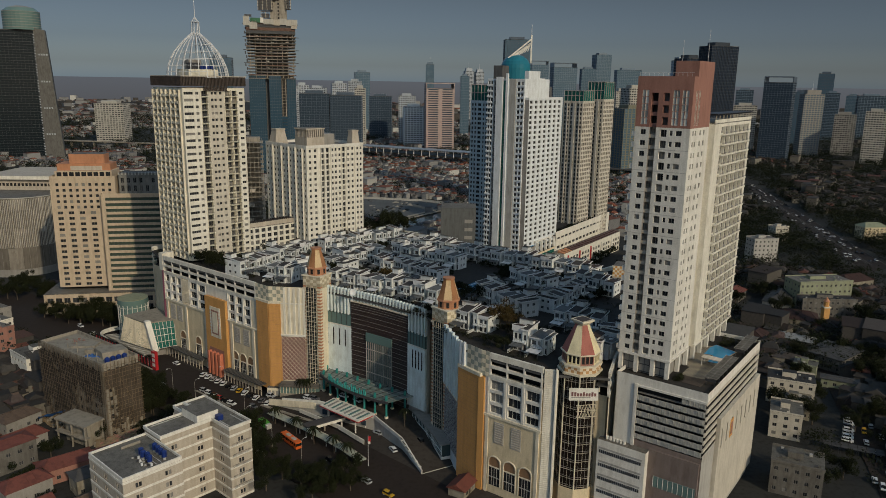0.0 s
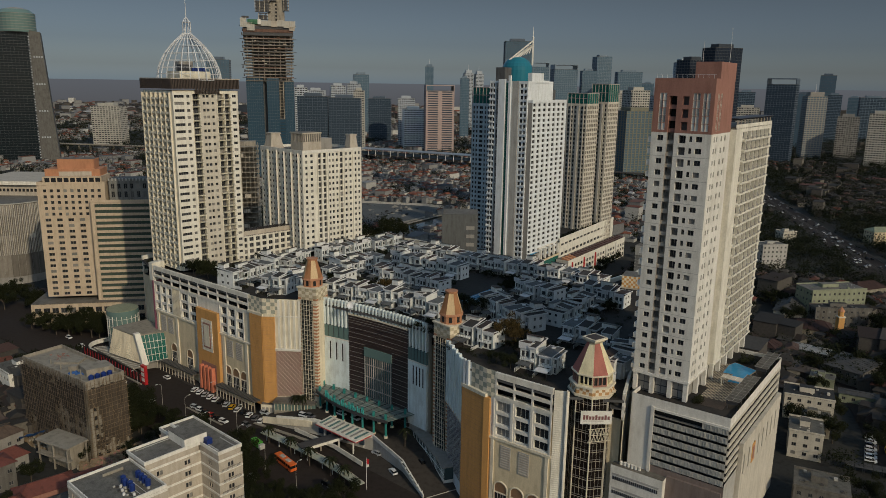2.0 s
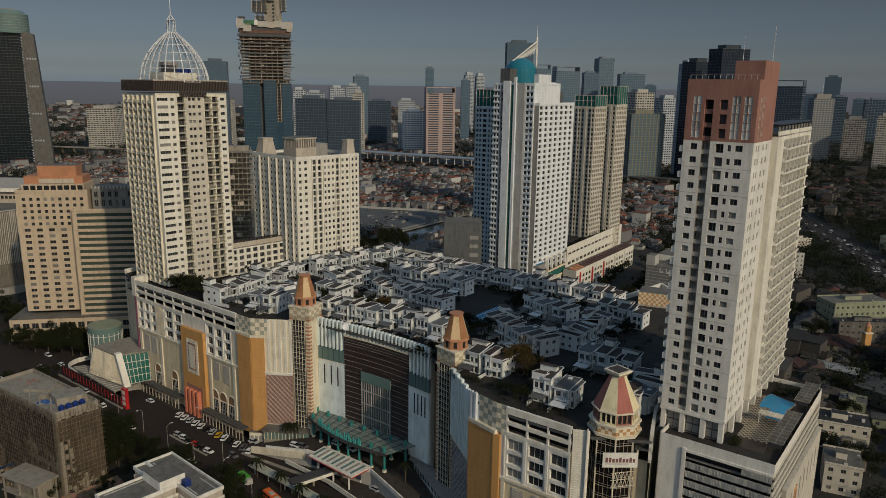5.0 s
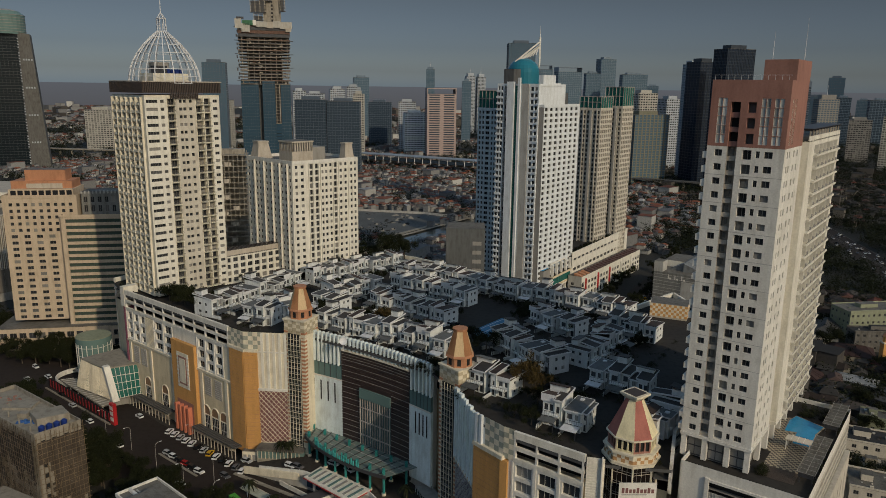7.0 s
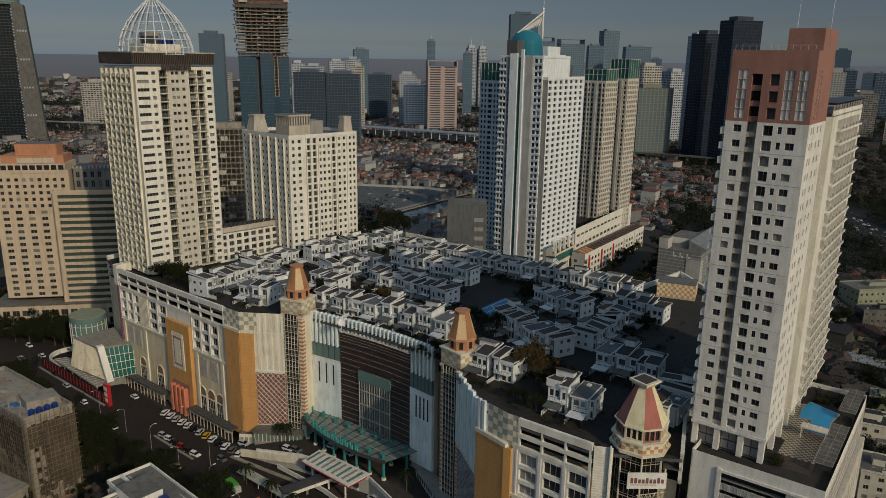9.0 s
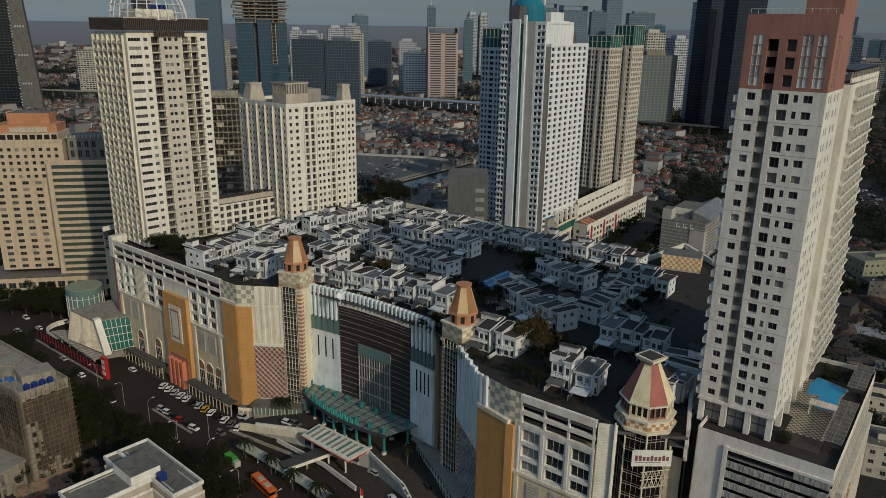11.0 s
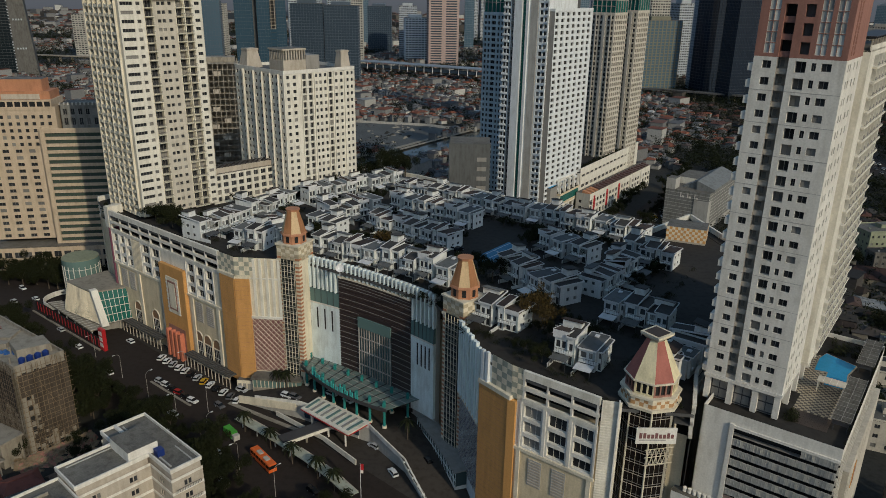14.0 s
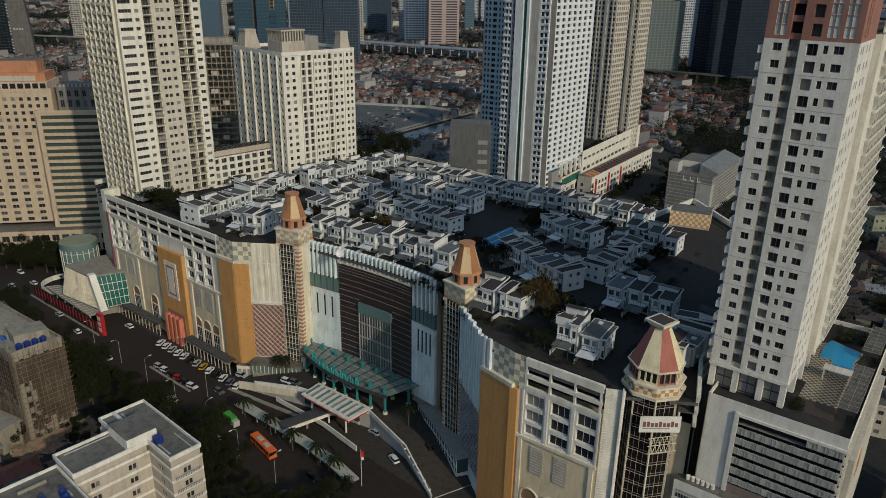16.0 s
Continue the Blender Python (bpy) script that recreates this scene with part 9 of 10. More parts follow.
house(222, 438, 30, 15, 5, 57, GREIGE, SHEET, "pavilion with a dark hipped roof", 0.5)
house(217, 404, 21, 17, 4, -25, DIMCREAM, BROWNTILE, "prayer hall with a brown tiled roof", 0.4)
house(241, 418, 32, 9, 10.5, -3, DIMGREY, DARKROOF, "plain dark grey block with a flat roof")
house(248, 442, 36, 16, 16, 8, PALEGREEN, ROOFGREY, "pale green three-storey office block")
house(181, 324, 10, 9, 6, -33, PALEGREEN, SOOTROOF, "small pale green house with a flat roof")
house(190, 310, 15, 6, 4, -29, PALEGREEN, SHEET, "low green shed beside a yard", 0.2)
house(175, 346, 13, 9, 5, -35, DIMGREY, SHEET, "low grey house with a sheet roof", 0.3)
house(176, 366, 12, 9, 6, 50, DIMCREAM, BROWNTILE, "low cream house with a brown roof", 0.5)
house(178, 238, 14, 10, 6, -27, DIMGREY, BROWNTILE, "low grey house with a brown roof", 0.5)
house(196, 268, 12, 9, 5, -27, DIMCREAM, SHEET, "low cream house with a sheet roof", 0.4)
house(214, 306, 15, 10, 6, -30, DIMGREY, BROWNTILE, "low house with a brown tiled roof", 0.5)
house(234, 350, 16, 10, 6, -30, DIMGREY, SHEET, "low grey house by the street", 0.35)
house(199, 452, 16, 11, 5, 50, DIMGREY, REDTILE, "low house with a faded red roof", 0.5)
house(286, 470, 24, 14, 9, 20, DIMCREAM, BROWNTILE, "cream house with a hipped roof", 0.5)
house(259, 548, 20, 12, 20, 8, MIDGREY, ROOFGREY, "grey six-storey apartment block among trees")
house(408, 652, 22, 14, 11, 5, CREAM, PALEGREEN, "yellow house with a pale gabled roof", 0.5)
house(316, 640, 14, 10, 12, 15, GREIGE, ROOFGREY, "white house among dark trees")
for i in range(7):
    g = Geo()
    g.box(-2.4, 2.4, -1.35, 1.35, 2.3, 2.4, SHEET)
    for x in (-2.2, 2.1):
        for y in (-1.2, 1.1):
            g.box(x, x + 0.1, y, y + 0.1, -0.3, 2.3, DARKSTEEL)
    ob = part("parking_shelter", g)
    tagged(ob, "low grey parking shelter on thin posts", "shelter", group="parking shelters")
    ob.matrix_basis = pose(153.5 + 2.6 * i, 252.5 - 1.35 * i, 0, 0, 0, 63)


def small_house(x, y, w, d, h, turn, wall, roof, label):
    """A low kampung house: gabled tile roof with eaves, a door and two windows."""
    t = thing("small_house", label, "house", x, y, 0, turn, group="low houses beside the street")
    g = Geo()
    g.box(-w / 2, w / 2, -d / 2, d / 2, -0.3, h, wall)
    part("wall", g, t)
    g = Geo()
    e, up = 0.7, h + d * 0.28
    a, b, c, q = (-w / 2 - e, -d / 2 - e, h - 0.2), (w / 2 + e, -d / 2 - e, h - 0.2), (w / 2 + e, d / 2 + e, h - 0.2), (-w / 2 - e, d / 2 + e, h - 0.2)
    p0, p1 = (-w / 2 - e, 0, up), (w / 2 + e, 0, up)
    for f in ((a, b, p1, p0), (c, q, p0, p1), (b, c, p1), (q, a, p0), (q, c, b, a)):
        g.face(list(f), roof)
    part("roof", g, t)
    for i, s0 in enumerate((-w * 0.32, w * 0.2)):
        g = Geo()
        g.box(s0, s0 + 1.2, -d / 2 - 0.06, -d / 2, 1.0, 2.3, GLASS)
        part("window", g, t)
    g = Geo()
    g.box(-0.45, 0.45, -d / 2 - 0.05, -d / 2, 0, 2.1, BROWNWOOD)
    part("door", g, t)


def kampung():
    rnd = random.Random(44)
    taken = [(-177, 312, 16), (-170, 296, 7), (-197, 284, 13), (-160, 266, 11), (-148, 250, 10), (-146, 236, 11), (-124, 231, 11), (-112, 236, 8), (-112, 222, 8), (-130, 216, 10), (-162, 246, 9), (-196, 300, 11), (-132, 268, 24), (-130, 254, 12), (-80, 222, 26), (-70, 240, 22)]
    looks = ((DIMCREAM, REDTILE, "low cream house with a worn red tile roof"), (GREYWALL, REDTILE, "low grey house with a worn red tile roof"), (BRICKRED, RUSTSHEET, "low red-brown house with a grey sheet roof"), (RAILBLUE, RUSTSHEET, "low faded blue house with a sheet roof"), (DIMCREAM, RUSTSHEET, "low cream house with a dark sheet roof"))
    made = 0
    while made < 22:
        x, y = rnd.uniform(-190, -96), rnd.uniform(206, 312)
        if y > 300 - (x + 190) * 0.75 + 10:
            continue
        r = rnd.uniform(4.5, 6.5)
        if any(math.hypot(x - a, y - b) < c * 0.8 + r * 0.75 for a, b, c in taken):
            continue
        taken.append((x, y, r))
        wall, roof, label = looks[made % 5]
        small_house(x, y, r * 1.5, r * 1.1, rnd.uniform(3.0, 5.2), 50 + rnd.choice((0, 90)) + rnd.uniform(-8, 8), wall, roof, label)
        made += 1
    for i in range(16):
        tree(rnd.uniform(-188, -100), rnd.uniform(206, 262), 0, rnd.uniform(0.5, 0.95), i, label="dark green tree among low houses", group="yard trees")
    for i in range(9):
        tree(-46 + rnd.uniform(-8, 22), 222 + rnd.uniform(-8, 8), 0, rnd.uniform(0.7, 1.1), i)
    small_house(12.5, 220.5, 8, 6, 3.2, 60, DIMCREAM, REDTILE, "small gate hut with a torn red roof")


kampung()


def minaret(x, y):
    t = thing("minaret", "small orange-brown minaret beside a prayer hall", "minaret", x, y)
    g = Geo()
    g.box(-1.6, 1.6, -1.6, 1.6, -0.3, 14, ORANGE)
    part("shaft", g, t)
    g = Geo()
    g.box(-2.0, 2.0, -2.0, 2.0, 14, 14.6, PALE)
    g.ring(0, 0, 14.6, 17.5, 1.5, 1.5, 8, ORANGE)
    g.ring(0, 0, 17.5, 20, 1.9, 0.1, 8, TERRACOTTA)
    part("cap", g, t)


minaret(224, 388)


def sloped_glass_hall():
    t = thing("glass_showroom", "low showroom with green glass and a leaning white lattice front", "building")
    low = [(-154.0, 351), (-133.2, 337.0), (-122.9, 344.5), (-140, 362)]
    up = [(-150.7, 350.4), (-136.4, 340), (-123.4, 346.4), (-140, 362)]
    g = Geo()
    g.prism(low, 5.0, 17.4, GREENGLASS, None, up)
    part("glass_body", g, t, "green glazed body")
    g = Geo()
    g.prism([(-150, 350.5), (-136, 341), (-125, 346.5), (-140, 361)], -0.3, 5.0, GREYWALL)
    part("plinth", g, t)
    r = Geo()
    r.prism([(-151.5, 350.5), (-136.4, 339.2), (-122.4, 346.5), (-140, 363)], 17.4, 18.0, PAVING)
    part("roof", r, t, "pale flat roof")
    f = Geo()
    for i in range(33):
        a = i / 32
        f.beam((-154.2 + 20.8 * a, 350.7 - 14 * a, 5), (-150.9 + 14.4 * a, 350.1 - 10.3 * a, 17.6), 0.3, 0.3, PALE)
    for i in range(10):
        a = i / 10
        z = 5 + 12.4 * a
        f.beam((-154.2 + 3.4 * a, 350.7 - 0.5 * a, z), (-133.4 - 3.1 * a, 336.7 + 3.1 * a, z), 0.14, 0.14, WHITE)
    part("lattice_front", f, t, "white lattice facade")
    n = Geo()
    n.hexa([(-133.9, 336.9, 4.5), (-132.1, 335.1, 4.5), (-130.1, 336.9, 4.5), (-131.9, 338.7, 4.5), (-138.0, 340.4, 18.6), (-136.4, 338.6, 18.6), (-134.4, 340.2, 18.6), (-136.0, 342.0, 18.6)], WHITE)
    part("white_fin", n, t, "leaning white fin")
    m = Geo()
    for i in range(9):
        a = i / 8
        m.beam((-132.9 + 10.4 * a, 336.4 + 7.6 * a, 5), (-136.1 + 13 * a, 339.4 + 6.4 * a, 17.4), 0.16, 0.16, WHITE)
    for z in (5.2, 8.2, 11.2, 14.2):
        a = (z - 5) / 12.4
        m.beam((-132.8 - 3.2 * a, 336.4 + 3.0 * a, z), (-122.4 - 0.6 * a, 343.9 + 2.0 * a, z), 0.16, 0.16, WHITE)
    part("mullion", m, t)
    w = Geo()
    w.prism([(-166, 360), (-136, 333), (-132, 336), (-160, 362)], 3.4, 4.0, PAVING)
    for i in range(16):
        a = i / 15
        w.beam((-166 + 30 * a, 360 - 27 * a, 4.05), (-161 + 28.5 * a, 362 - 25.5 * a, 4.05), 0.25, 0.25, MIDGREY)
    for i in range(6):
        a = i / 5
        w.beam((-165 + 29 * a, 360 - 26 * a, -0.3), (-165 + 29 * a, 360 - 26 * a, 3.4), 0.3, 0.3, STEEL)
    part("slatted_awning", w, t, "pale slatted awning")


def drum_pavilion():
    t = thing("round_glass_pavilion", "round glass drum pavilion with a green rim", "building", -156.5, 374.5)
    g = Geo()
    g.ring(0, 0, -0.3, 17.5, 7.4, 7.4, 32, TEALGLASS)
    part("drum", g, t)
    r = Geo()
    r.ring(0, 0, 17.5, 20.0, 7.7, 7.7, 32, TEALGLASS, PAVING)
    r.ring(0, 0, 20.0, 20.3, 7.5, 7.5, 32, PALEGREEN)
    part("rim", r, t, "teal rim under a pale green roof")
    m = Geo()
    for k in range(20):
        a = 2 * math.pi * k / 20
        m.beam((7.6 * math.cos(a), 7.6 * math.sin(a), 0), (7.6 * math.cos(a), 7.6 * math.sin(a), 17.5), 0.25, 0.25, WHITE)
    for z in (4, 8, 12, 16):
        for k in range(20):
            a, b = 2 * math.pi * k / 20, 2 * math.pi * (k + 1) / 20
            m.beam((7.6 * math.cos(a), 7.6 * math.sin(a), z), (7.6 * math.cos(b), 7.6 * math.sin(b), z), 0.15, 0.15, WHITE)
    part("mullion", m, t)
    w = Geo()
    n = 26
    for k in range(n):
        a, b = 2 * math.pi * k / n, 2 * math.pi * (k + 1) / n
        if 0.2 < k / n < 0.3:
            continue
        cx, cy = -3.0, -6.0
        w.beam((cx + 12 * math.cos(a), cy + 10 * math.sin(a), 2.2), (cx + 12 * math.cos(b), cy + 10 * math.sin(b), 2.2), 0.4, 2.2, WHITE)
    part("ramp_wall", w, t, "curved white ramp wall")


sloped_glass_hall()
drum_pavilion()


# ---- forecourt of the mall ----
def drop_off():
    t = thing("drop_off_deck", "raised drop-off deck with a white parapet in front of the mall", "ramp")
    outer = [(-70, 289, 0.3), (-60, 284.5, 3.0), (-43.5, 277, 5.4), (-20, 264, 5.4), (-8.5, 249, 3.6), (-1.0, 231.5, 0.3)]
    inner = [(-66, 297, 0.3), (-54, 294, 3.0), (-38, 296, 5.4), (-8, 274, 5.4), (4, 258, 3.6), (11, 238, 0.3)]
    g = Geo()
    for (a, b), (c, e) in zip(zip(outer, inner), zip(outer[1:], inner[1:])):
        lo = [(p[0], p[1], -0.3) for p in (a, c, e, b)]
        g.hexa(lo + [a, c, e, b], MIDGREY, FOREPAVE)
    part("deck", g, t)
    w = Geo()
    for p, q in zip(outer[1:], outer[2:]):
        w.beam((p[0], p[1], p[2] + 0.5), (q[0], q[1], q[2] + 0.5), 0.4, 1.5, WHITE)
    part("parapet", w, t, "white parapet wall")
    v = Geo()
    for i in range(6):
        a = i / 6
        v.beam((-42 + 20 * a, 276 - 11.2 * a, 2.4), (-40.2 + 20 * a, 275 - 11.2 * a, 2.4), 0.5, 2.0, DARKGLASS)
    part("undercroft_window", v, t)
    for i in range(6):
        a = i / 6
        p = Geo()
        p.box(-1.6, 1.6, -0.5, 0.5, 0, 0.9, WHITE)
        p.box(-1.45, 1.45, -0.38, 0.38, 0.9, 1.0, BARK)
        ob = part("planter", p, t, "white planter box")
        ob.matrix_basis = pose(-9 + 8 * a, 249.5 - 17.5 * a, 3.6 - 3.2 * a, 0, 0, -66)
    st = Geo()
    st.beam((-66, 286.8, 1.4), (-45, 277.4, 4.2), 0.7, 2.6, PALE)
    part("stone_wall", st, t, "rough stone retaining wall")
    return t


def teal_canopy():
    t = thing("entrance_canopy", "teal steel entrance canopy on paired columns", "canopy")
    a, b, c, e = Vector((-45.0, 290.5, 12.6)), Vector((-14.6, 262.6, 12.6)), Vector((-3.0, 270.0, 12.6)), Vector((-44.5, 299.5, 12.6))
    n = 14
    bow = lambda s: Vector((-0.68, -0.73, 0)) * (3.2 * (1 - (2 * s - 1) ** 2))
    for i in range(n):
        u, v = i / n, (i + 1) / n
        p0, p1 = a.lerp(b, u) + bow(u), a.lerp(b, v) + bow(v)
        q0, q1 = e.lerp(c, u), e.lerp(c, v)
        g = Geo()
        g.hexa([tuple(p - Vector((0, 0, 0.25))) for p in (p0, p1, q1, q0)] + [tuple(p) for p in (p0, p1, q1, q0)], CANOPYGLASS)
        part("roof_panel", g, t, "ribbed grey glass roof panel")
        g = Geo()
        g.beam(tuple(p0 + Vector((0, 0, 0.15))), tuple(q0 + Vector((0, 0, 0.15))), 0.14, 0.22, DARKSTEEL)
        part("rib", g, t)
        g = Geo()
        g.beam(tuple(p0 - Vector((0, 0, 0.4))), tuple(p1 - Vector((0, 0, 0.4))), 0.4, 1.0, DARKSTEEL)
        part("edge_beam", g, t)
    for k in (0.25, 0.5, 0.75):
        g = Geo()
        g.beam(tuple(a.lerp(e, k) + Vector((0, 0, 0.12))), tuple(b.lerp(c, k) + Vector((0, 0, 0.12))), 0.1, 0.18, MIDGREY)
        part("purlin", g, t)
    for row, (s, f) in enumerate(((a, b), (a.lerp(e, 0.62), b.lerp(c, 0.62)))):
        for i in range(8):
            u = (i + 0.3) / 7.6
            bowk = 2.4 * (1 - (2 * u - 1) ** 2) * (1 - row * 0.6)
            p = s.lerp(f, u) + Vector((-0.68, -0.73, 0)) * bowk + Vector((0.7, 0.75, 0))
            q = Geo()
            q.ring(0, 0, 0.6, 9.0, 0.42, 0.42, 12, TEAL)
            q.ring(0, 0, -0.2, 0.6, 0.75, 0.75, 12, PALE)
            q.box(-0.5, 0.5, -0.5, 0.5, 7.6, 8.6, TEAL)
            q.ring(0, 0, 9.0, 9.2, 0.55, 0.55, 12, TEAL)
            ob = part("column", q, t, "teal round column on a pale base")
            ob.matrix_basis = pose(p.x, p.y, 5.4)
    return t


def canopy_letters():
    """The mall's name in teal letters, as plain upright bars."""
    t = thing("canopy_sign", "row of teal sign bars standing on the canopy edge", "sign")
    hs = (2.7, 2.1, 1.6, 1.6, 1.7, 2.0, 1.6, 2.7, 1.9, 2.2, 2.0)
    for i, h in enumerate(hs):
        u = 0.22 + 0.052 * i
        bow = 3.2 * (1 - (2 * u - 1) ** 2)
        x = -45.0 + 30.4 * u - 0.68 * bow
        y = 290.5 - 27.9 * u - 0.73 * bow
        g = Geo()
        g.box(-0.7, -0.3, -0.15, 0.15, 0.3, 0.3 + h, TEALSIGN)
        g.box(0.25, 0.65, -0.15, 0.15, 0.3, 0.3 + h * 0.72, TEALSIGN)
        g.box(-0.75, 0.7, -0.12, 0.12, 0.3, 0.7, TEALSIGN)
        g.box(-0.5, -0.35, -0.1, 0.1, 0, 0.3, TEAL)
        g.box(0.35, 0.5, -0.1, 0.1, 0, 0.3, TEAL)
        ob = part("sign_bar", g, t)
        ob.matrix_basis = pose(x, y, 12.85, 0, 0, -42.5)


CANOPYGLASS = surface("grey_translucent_sheet", (0.17, 0.22, 0.20), rough=0.3, streaks=False)
TEALSIGN = surface("teal_sign_paint", (0.07, 0.46, 0.42), rough=0.4, streaks=False)
drop_off()
teal_canopy()
canopy_letters()


def gate_canopy():
    t = thing("gate_canopy", "white skylit gate canopy with a red edge", "canopy")
    L, T, R, F = [Vector((*p, 6.6)) for p in ((-42.6, 273.0), (-37.9, 280.0), (-19.7, 265.4), (-25.9, 258.4))]
    g = Geo()
    pts = [L, F, R, T]
    g.hexa([tuple(p - Vector((0, 0, 0.7))) for p in pts] + [tuple(p) for p in pts], OFFWHITE)
    part("roof", g, t)
    e = Geo()
    e.beam(tuple(L - Vector((0.1, 0.1, 0.45))), tuple(F - Vector((0.1, 0.1, 0.45))), 0.15, 0.3, REDPAINT)
    e.beam(tuple(F - Vector((-0.1, 0.1, 0.45))), tuple(R - Vector((-0.1, 0.1, 0.45))), 0.15, 0.3, REDPAINT)
    part("red_edge", e, t, "red edge strip")
    for i in range(9):
        u = (i + 0.6) / 9.4
        s = Geo()
        p, q = L.lerp(F, u), T.lerp(R, u)
        s.beam(tuple(p.lerp(q, 0.14) + Vector((0, 0, 0.1))), tuple(p.lerp(q, 0.86) + Vector((0, 0, 0.1))), 0.85, 0.24, GREYWALL if i % 2 else TEALGLASS)
        part("skylight", s, t)
    for u in (0.15, 0.5, 0.85):
        for v in (0.2, 0.8):
            p = L.lerp(F, u).lerp(T.lerp(R, u), v)
            c = Geo()
            c.box(p.x - 0.25, p.x + 0.25, p.y - 0.25, p.y + 0.25, 0, 5.9, WHITE)
            part("post", c, t)


def footbridge():
    t = thing("footbridge", "dark-roofed footbridge with white side beams", "bridge")
    g = Geo()
    g.beam((-46.5, 259.0, 4.3), (-33.0, 268.5, 4.3), 4.0, 0.5, DARKSTEEL)
    part("roof", g, t)
    for k in (-1, 1):
        b = Geo()
        b.beam((-46.5 + 1.2 * k, 259.0 - 1.7 * k, 3.6), (-33 + 1.2 * k, 268.5 - 1.7 * k, 3.6), 0.3, 1.0, OFFWHITE)
        part("side_beam", b, t)
    w = Geo()
    w.beam((-51.5, 277.0, 2.2), (-34, 262.5, 2.4), 0.35, 1.6, OFFWHITE)
    w.beam((-34, 262.5, 2.4), (-23, 251.5, 1.6), 0.35, 1.8, OFFWHITE)
    part("ramp_wall", w, t)
    for x, y in ((-46, 259.4), (-39.5, 264), (-33.5, 268.2)):
        p = Geo()
        p.box(x - 0.3, x + 0.3, y - 0.3, y + 0.3, 0, 4.1, CONCRETE)
        part("pier", p, t)


def covered_walk():
    t = thing("covered_walkway", "pale flat-roofed covered walkway along the street", "walkway")
    pts = [(-62.5, 272.6), (-50, 262.5), (-38, 252.0), (-29, 243.0), (-22, 234.5)]
    for p, q in zip(pts, pts[1:]):
        g = Geo()
        g.beam((*p, 3.5), (*q, 3.5), 3.4, 0.3, WALKROOF)
        roof = part("roof_panel", g, t)
        g = Geo()
        g.beam((p[0] + 1.1, p[1] + 1.2, 3.72), (q[0] + 1.1, q[1] + 1.2, 3.72), 0.25, 0.2, TAUPE)
        part("gutter", g, roof)
    for p, q in zip(pts, pts[1:]):
        for a in (0.1, 0.55):
            c = Geo()
            x, y = p[0] + (q[0] - p[0]) * a, p[1] + (q[1] - p[1]) * a
            c.box(x - 0.15, x + 0.15, y - 0.15, y + 0.15, 0, 3.4, STEEL)
            part("post", c, t)


WALKROOF = surface("pale_green_white_sheet", (0.42, 0.44, 0.36), grime=0.6, streaks=False)
gate_canopy()
footbridge()
covered_walk()


GALLERYGLASS = pane("gallery_glass", (0.05, 0.075, 0.075), vary=False, rough=0.1)


def glazed_gallery():
    t = thing("glazed_gallery", "low glazed gallery on a white plinth beside the shaded front", "gallery")
    pts = [(-3.0, 268.0), (1.5, 258.0), (5.0, 249.0), (8.0, 240.5)]
    g, r, m = Geo(), Geo(), Geo()
    for p, q in zip(pts, pts[1:]):
        g.beam((*p, 0.9), (*q, 0.9), 4.6, 2.4, WHITE)
        g.beam((*p, 4.3), (*q, 4.3), 4.2, 4.4, GALLERYGLASS)
        r.beam((*p, 6.7), (*q, 6.7), 5.2, 0.4, GREYWALL)
        m.beam((p[0] - 2.15, p[1] - 0.95, 4.3), (q[0] - 2.15, q[1] - 0.95, 4.3), 0.15, 0.15, MALLWHITE)
    for i in range(24):
        a = i / 23 * 3
        k = min(int(a), 2)
        u = a - k
        x, y = pts[k][0] + (pts[k + 1][0] - pts[k][0]) * u, pts[k][1] + (pts[k + 1][1] - pts[k][1]) * u
        m.box(x - 2.2, x - 2.05, y - 1.1, y - 0.95, 2.1, 6.5, MALLWHITE)
    part("glazing", g, t)
    part("roof", r, t)
    part("mullion", m, t)


glazed_gallery()


def banner_fence():
    t = thing("banner_fence", "long street hoarding with red and white banner bars", "hoarding")
    g = Geo()
    g.beam((-172, 361.5, 2.3), (-129.5, 325.8, 2.3), 0.3, 4.6, VOIDDARK)
    part("board", g, t)
    for i in range(40):
        a = (i + 0.5) / 40
        b = Geo()
        b.box(-0.32, 0.32, -0.26, -0.16, 0.6, 4.2, REDPAINT if i % 2 else VOIDDARK)
        ob = part("banner", b, t)
        ob.matrix_basis = pose(-172 + 42.5 * a, 361.5 - 35.7 * a, 0, 0, 0, -40)
    k = Geo()
    k.beam((-173, 359.9, 0.2), (-129, 323.8, 0.2), 0.7, 0.6, CONCRETE)
    part("kerb_wall", k, t)


def pylon_sign():
    t = thing("pylon_sign", "red pylon sign with white bars", "sign", -127.6, 324.6, 0, -40)
    g = Geo()
    g.box(-1.6, 1.6, -0.7, 0.7, -0.3, 9.0, REDPAINT)
    part("pylon", g, t)
    for i in range(3):
        b = Geo()
        b.box(-1.2, 1.2, -0.78, -0.7, 1.6 + 2.4 * i, 3.2 + 2.4 * i, WHITE)
        part("white_bar", b, t)


banner_fence()
pylon_sign()


# ---- vehicles ----
CARPAINT = {n: surface("car_paint_" + n, c, rough=0.25, grime=0.1, streaks=False, grain=0.05) for n, c in (("white", (0.7, 0.7, 0.7)), ("silver", (0.42, 0.43, 0.44)), ("black", (0.015, 0.015, 0.017)), ("red", (0.35, 0.02, 0.02)), ("yellow", (0.55, 0.33, 0.03)), ("grey", (0.12, 0.12, 0.13)))}
CARGLASS = pane("car_glass", (0.01, 0.012, 0.014), vary=False)


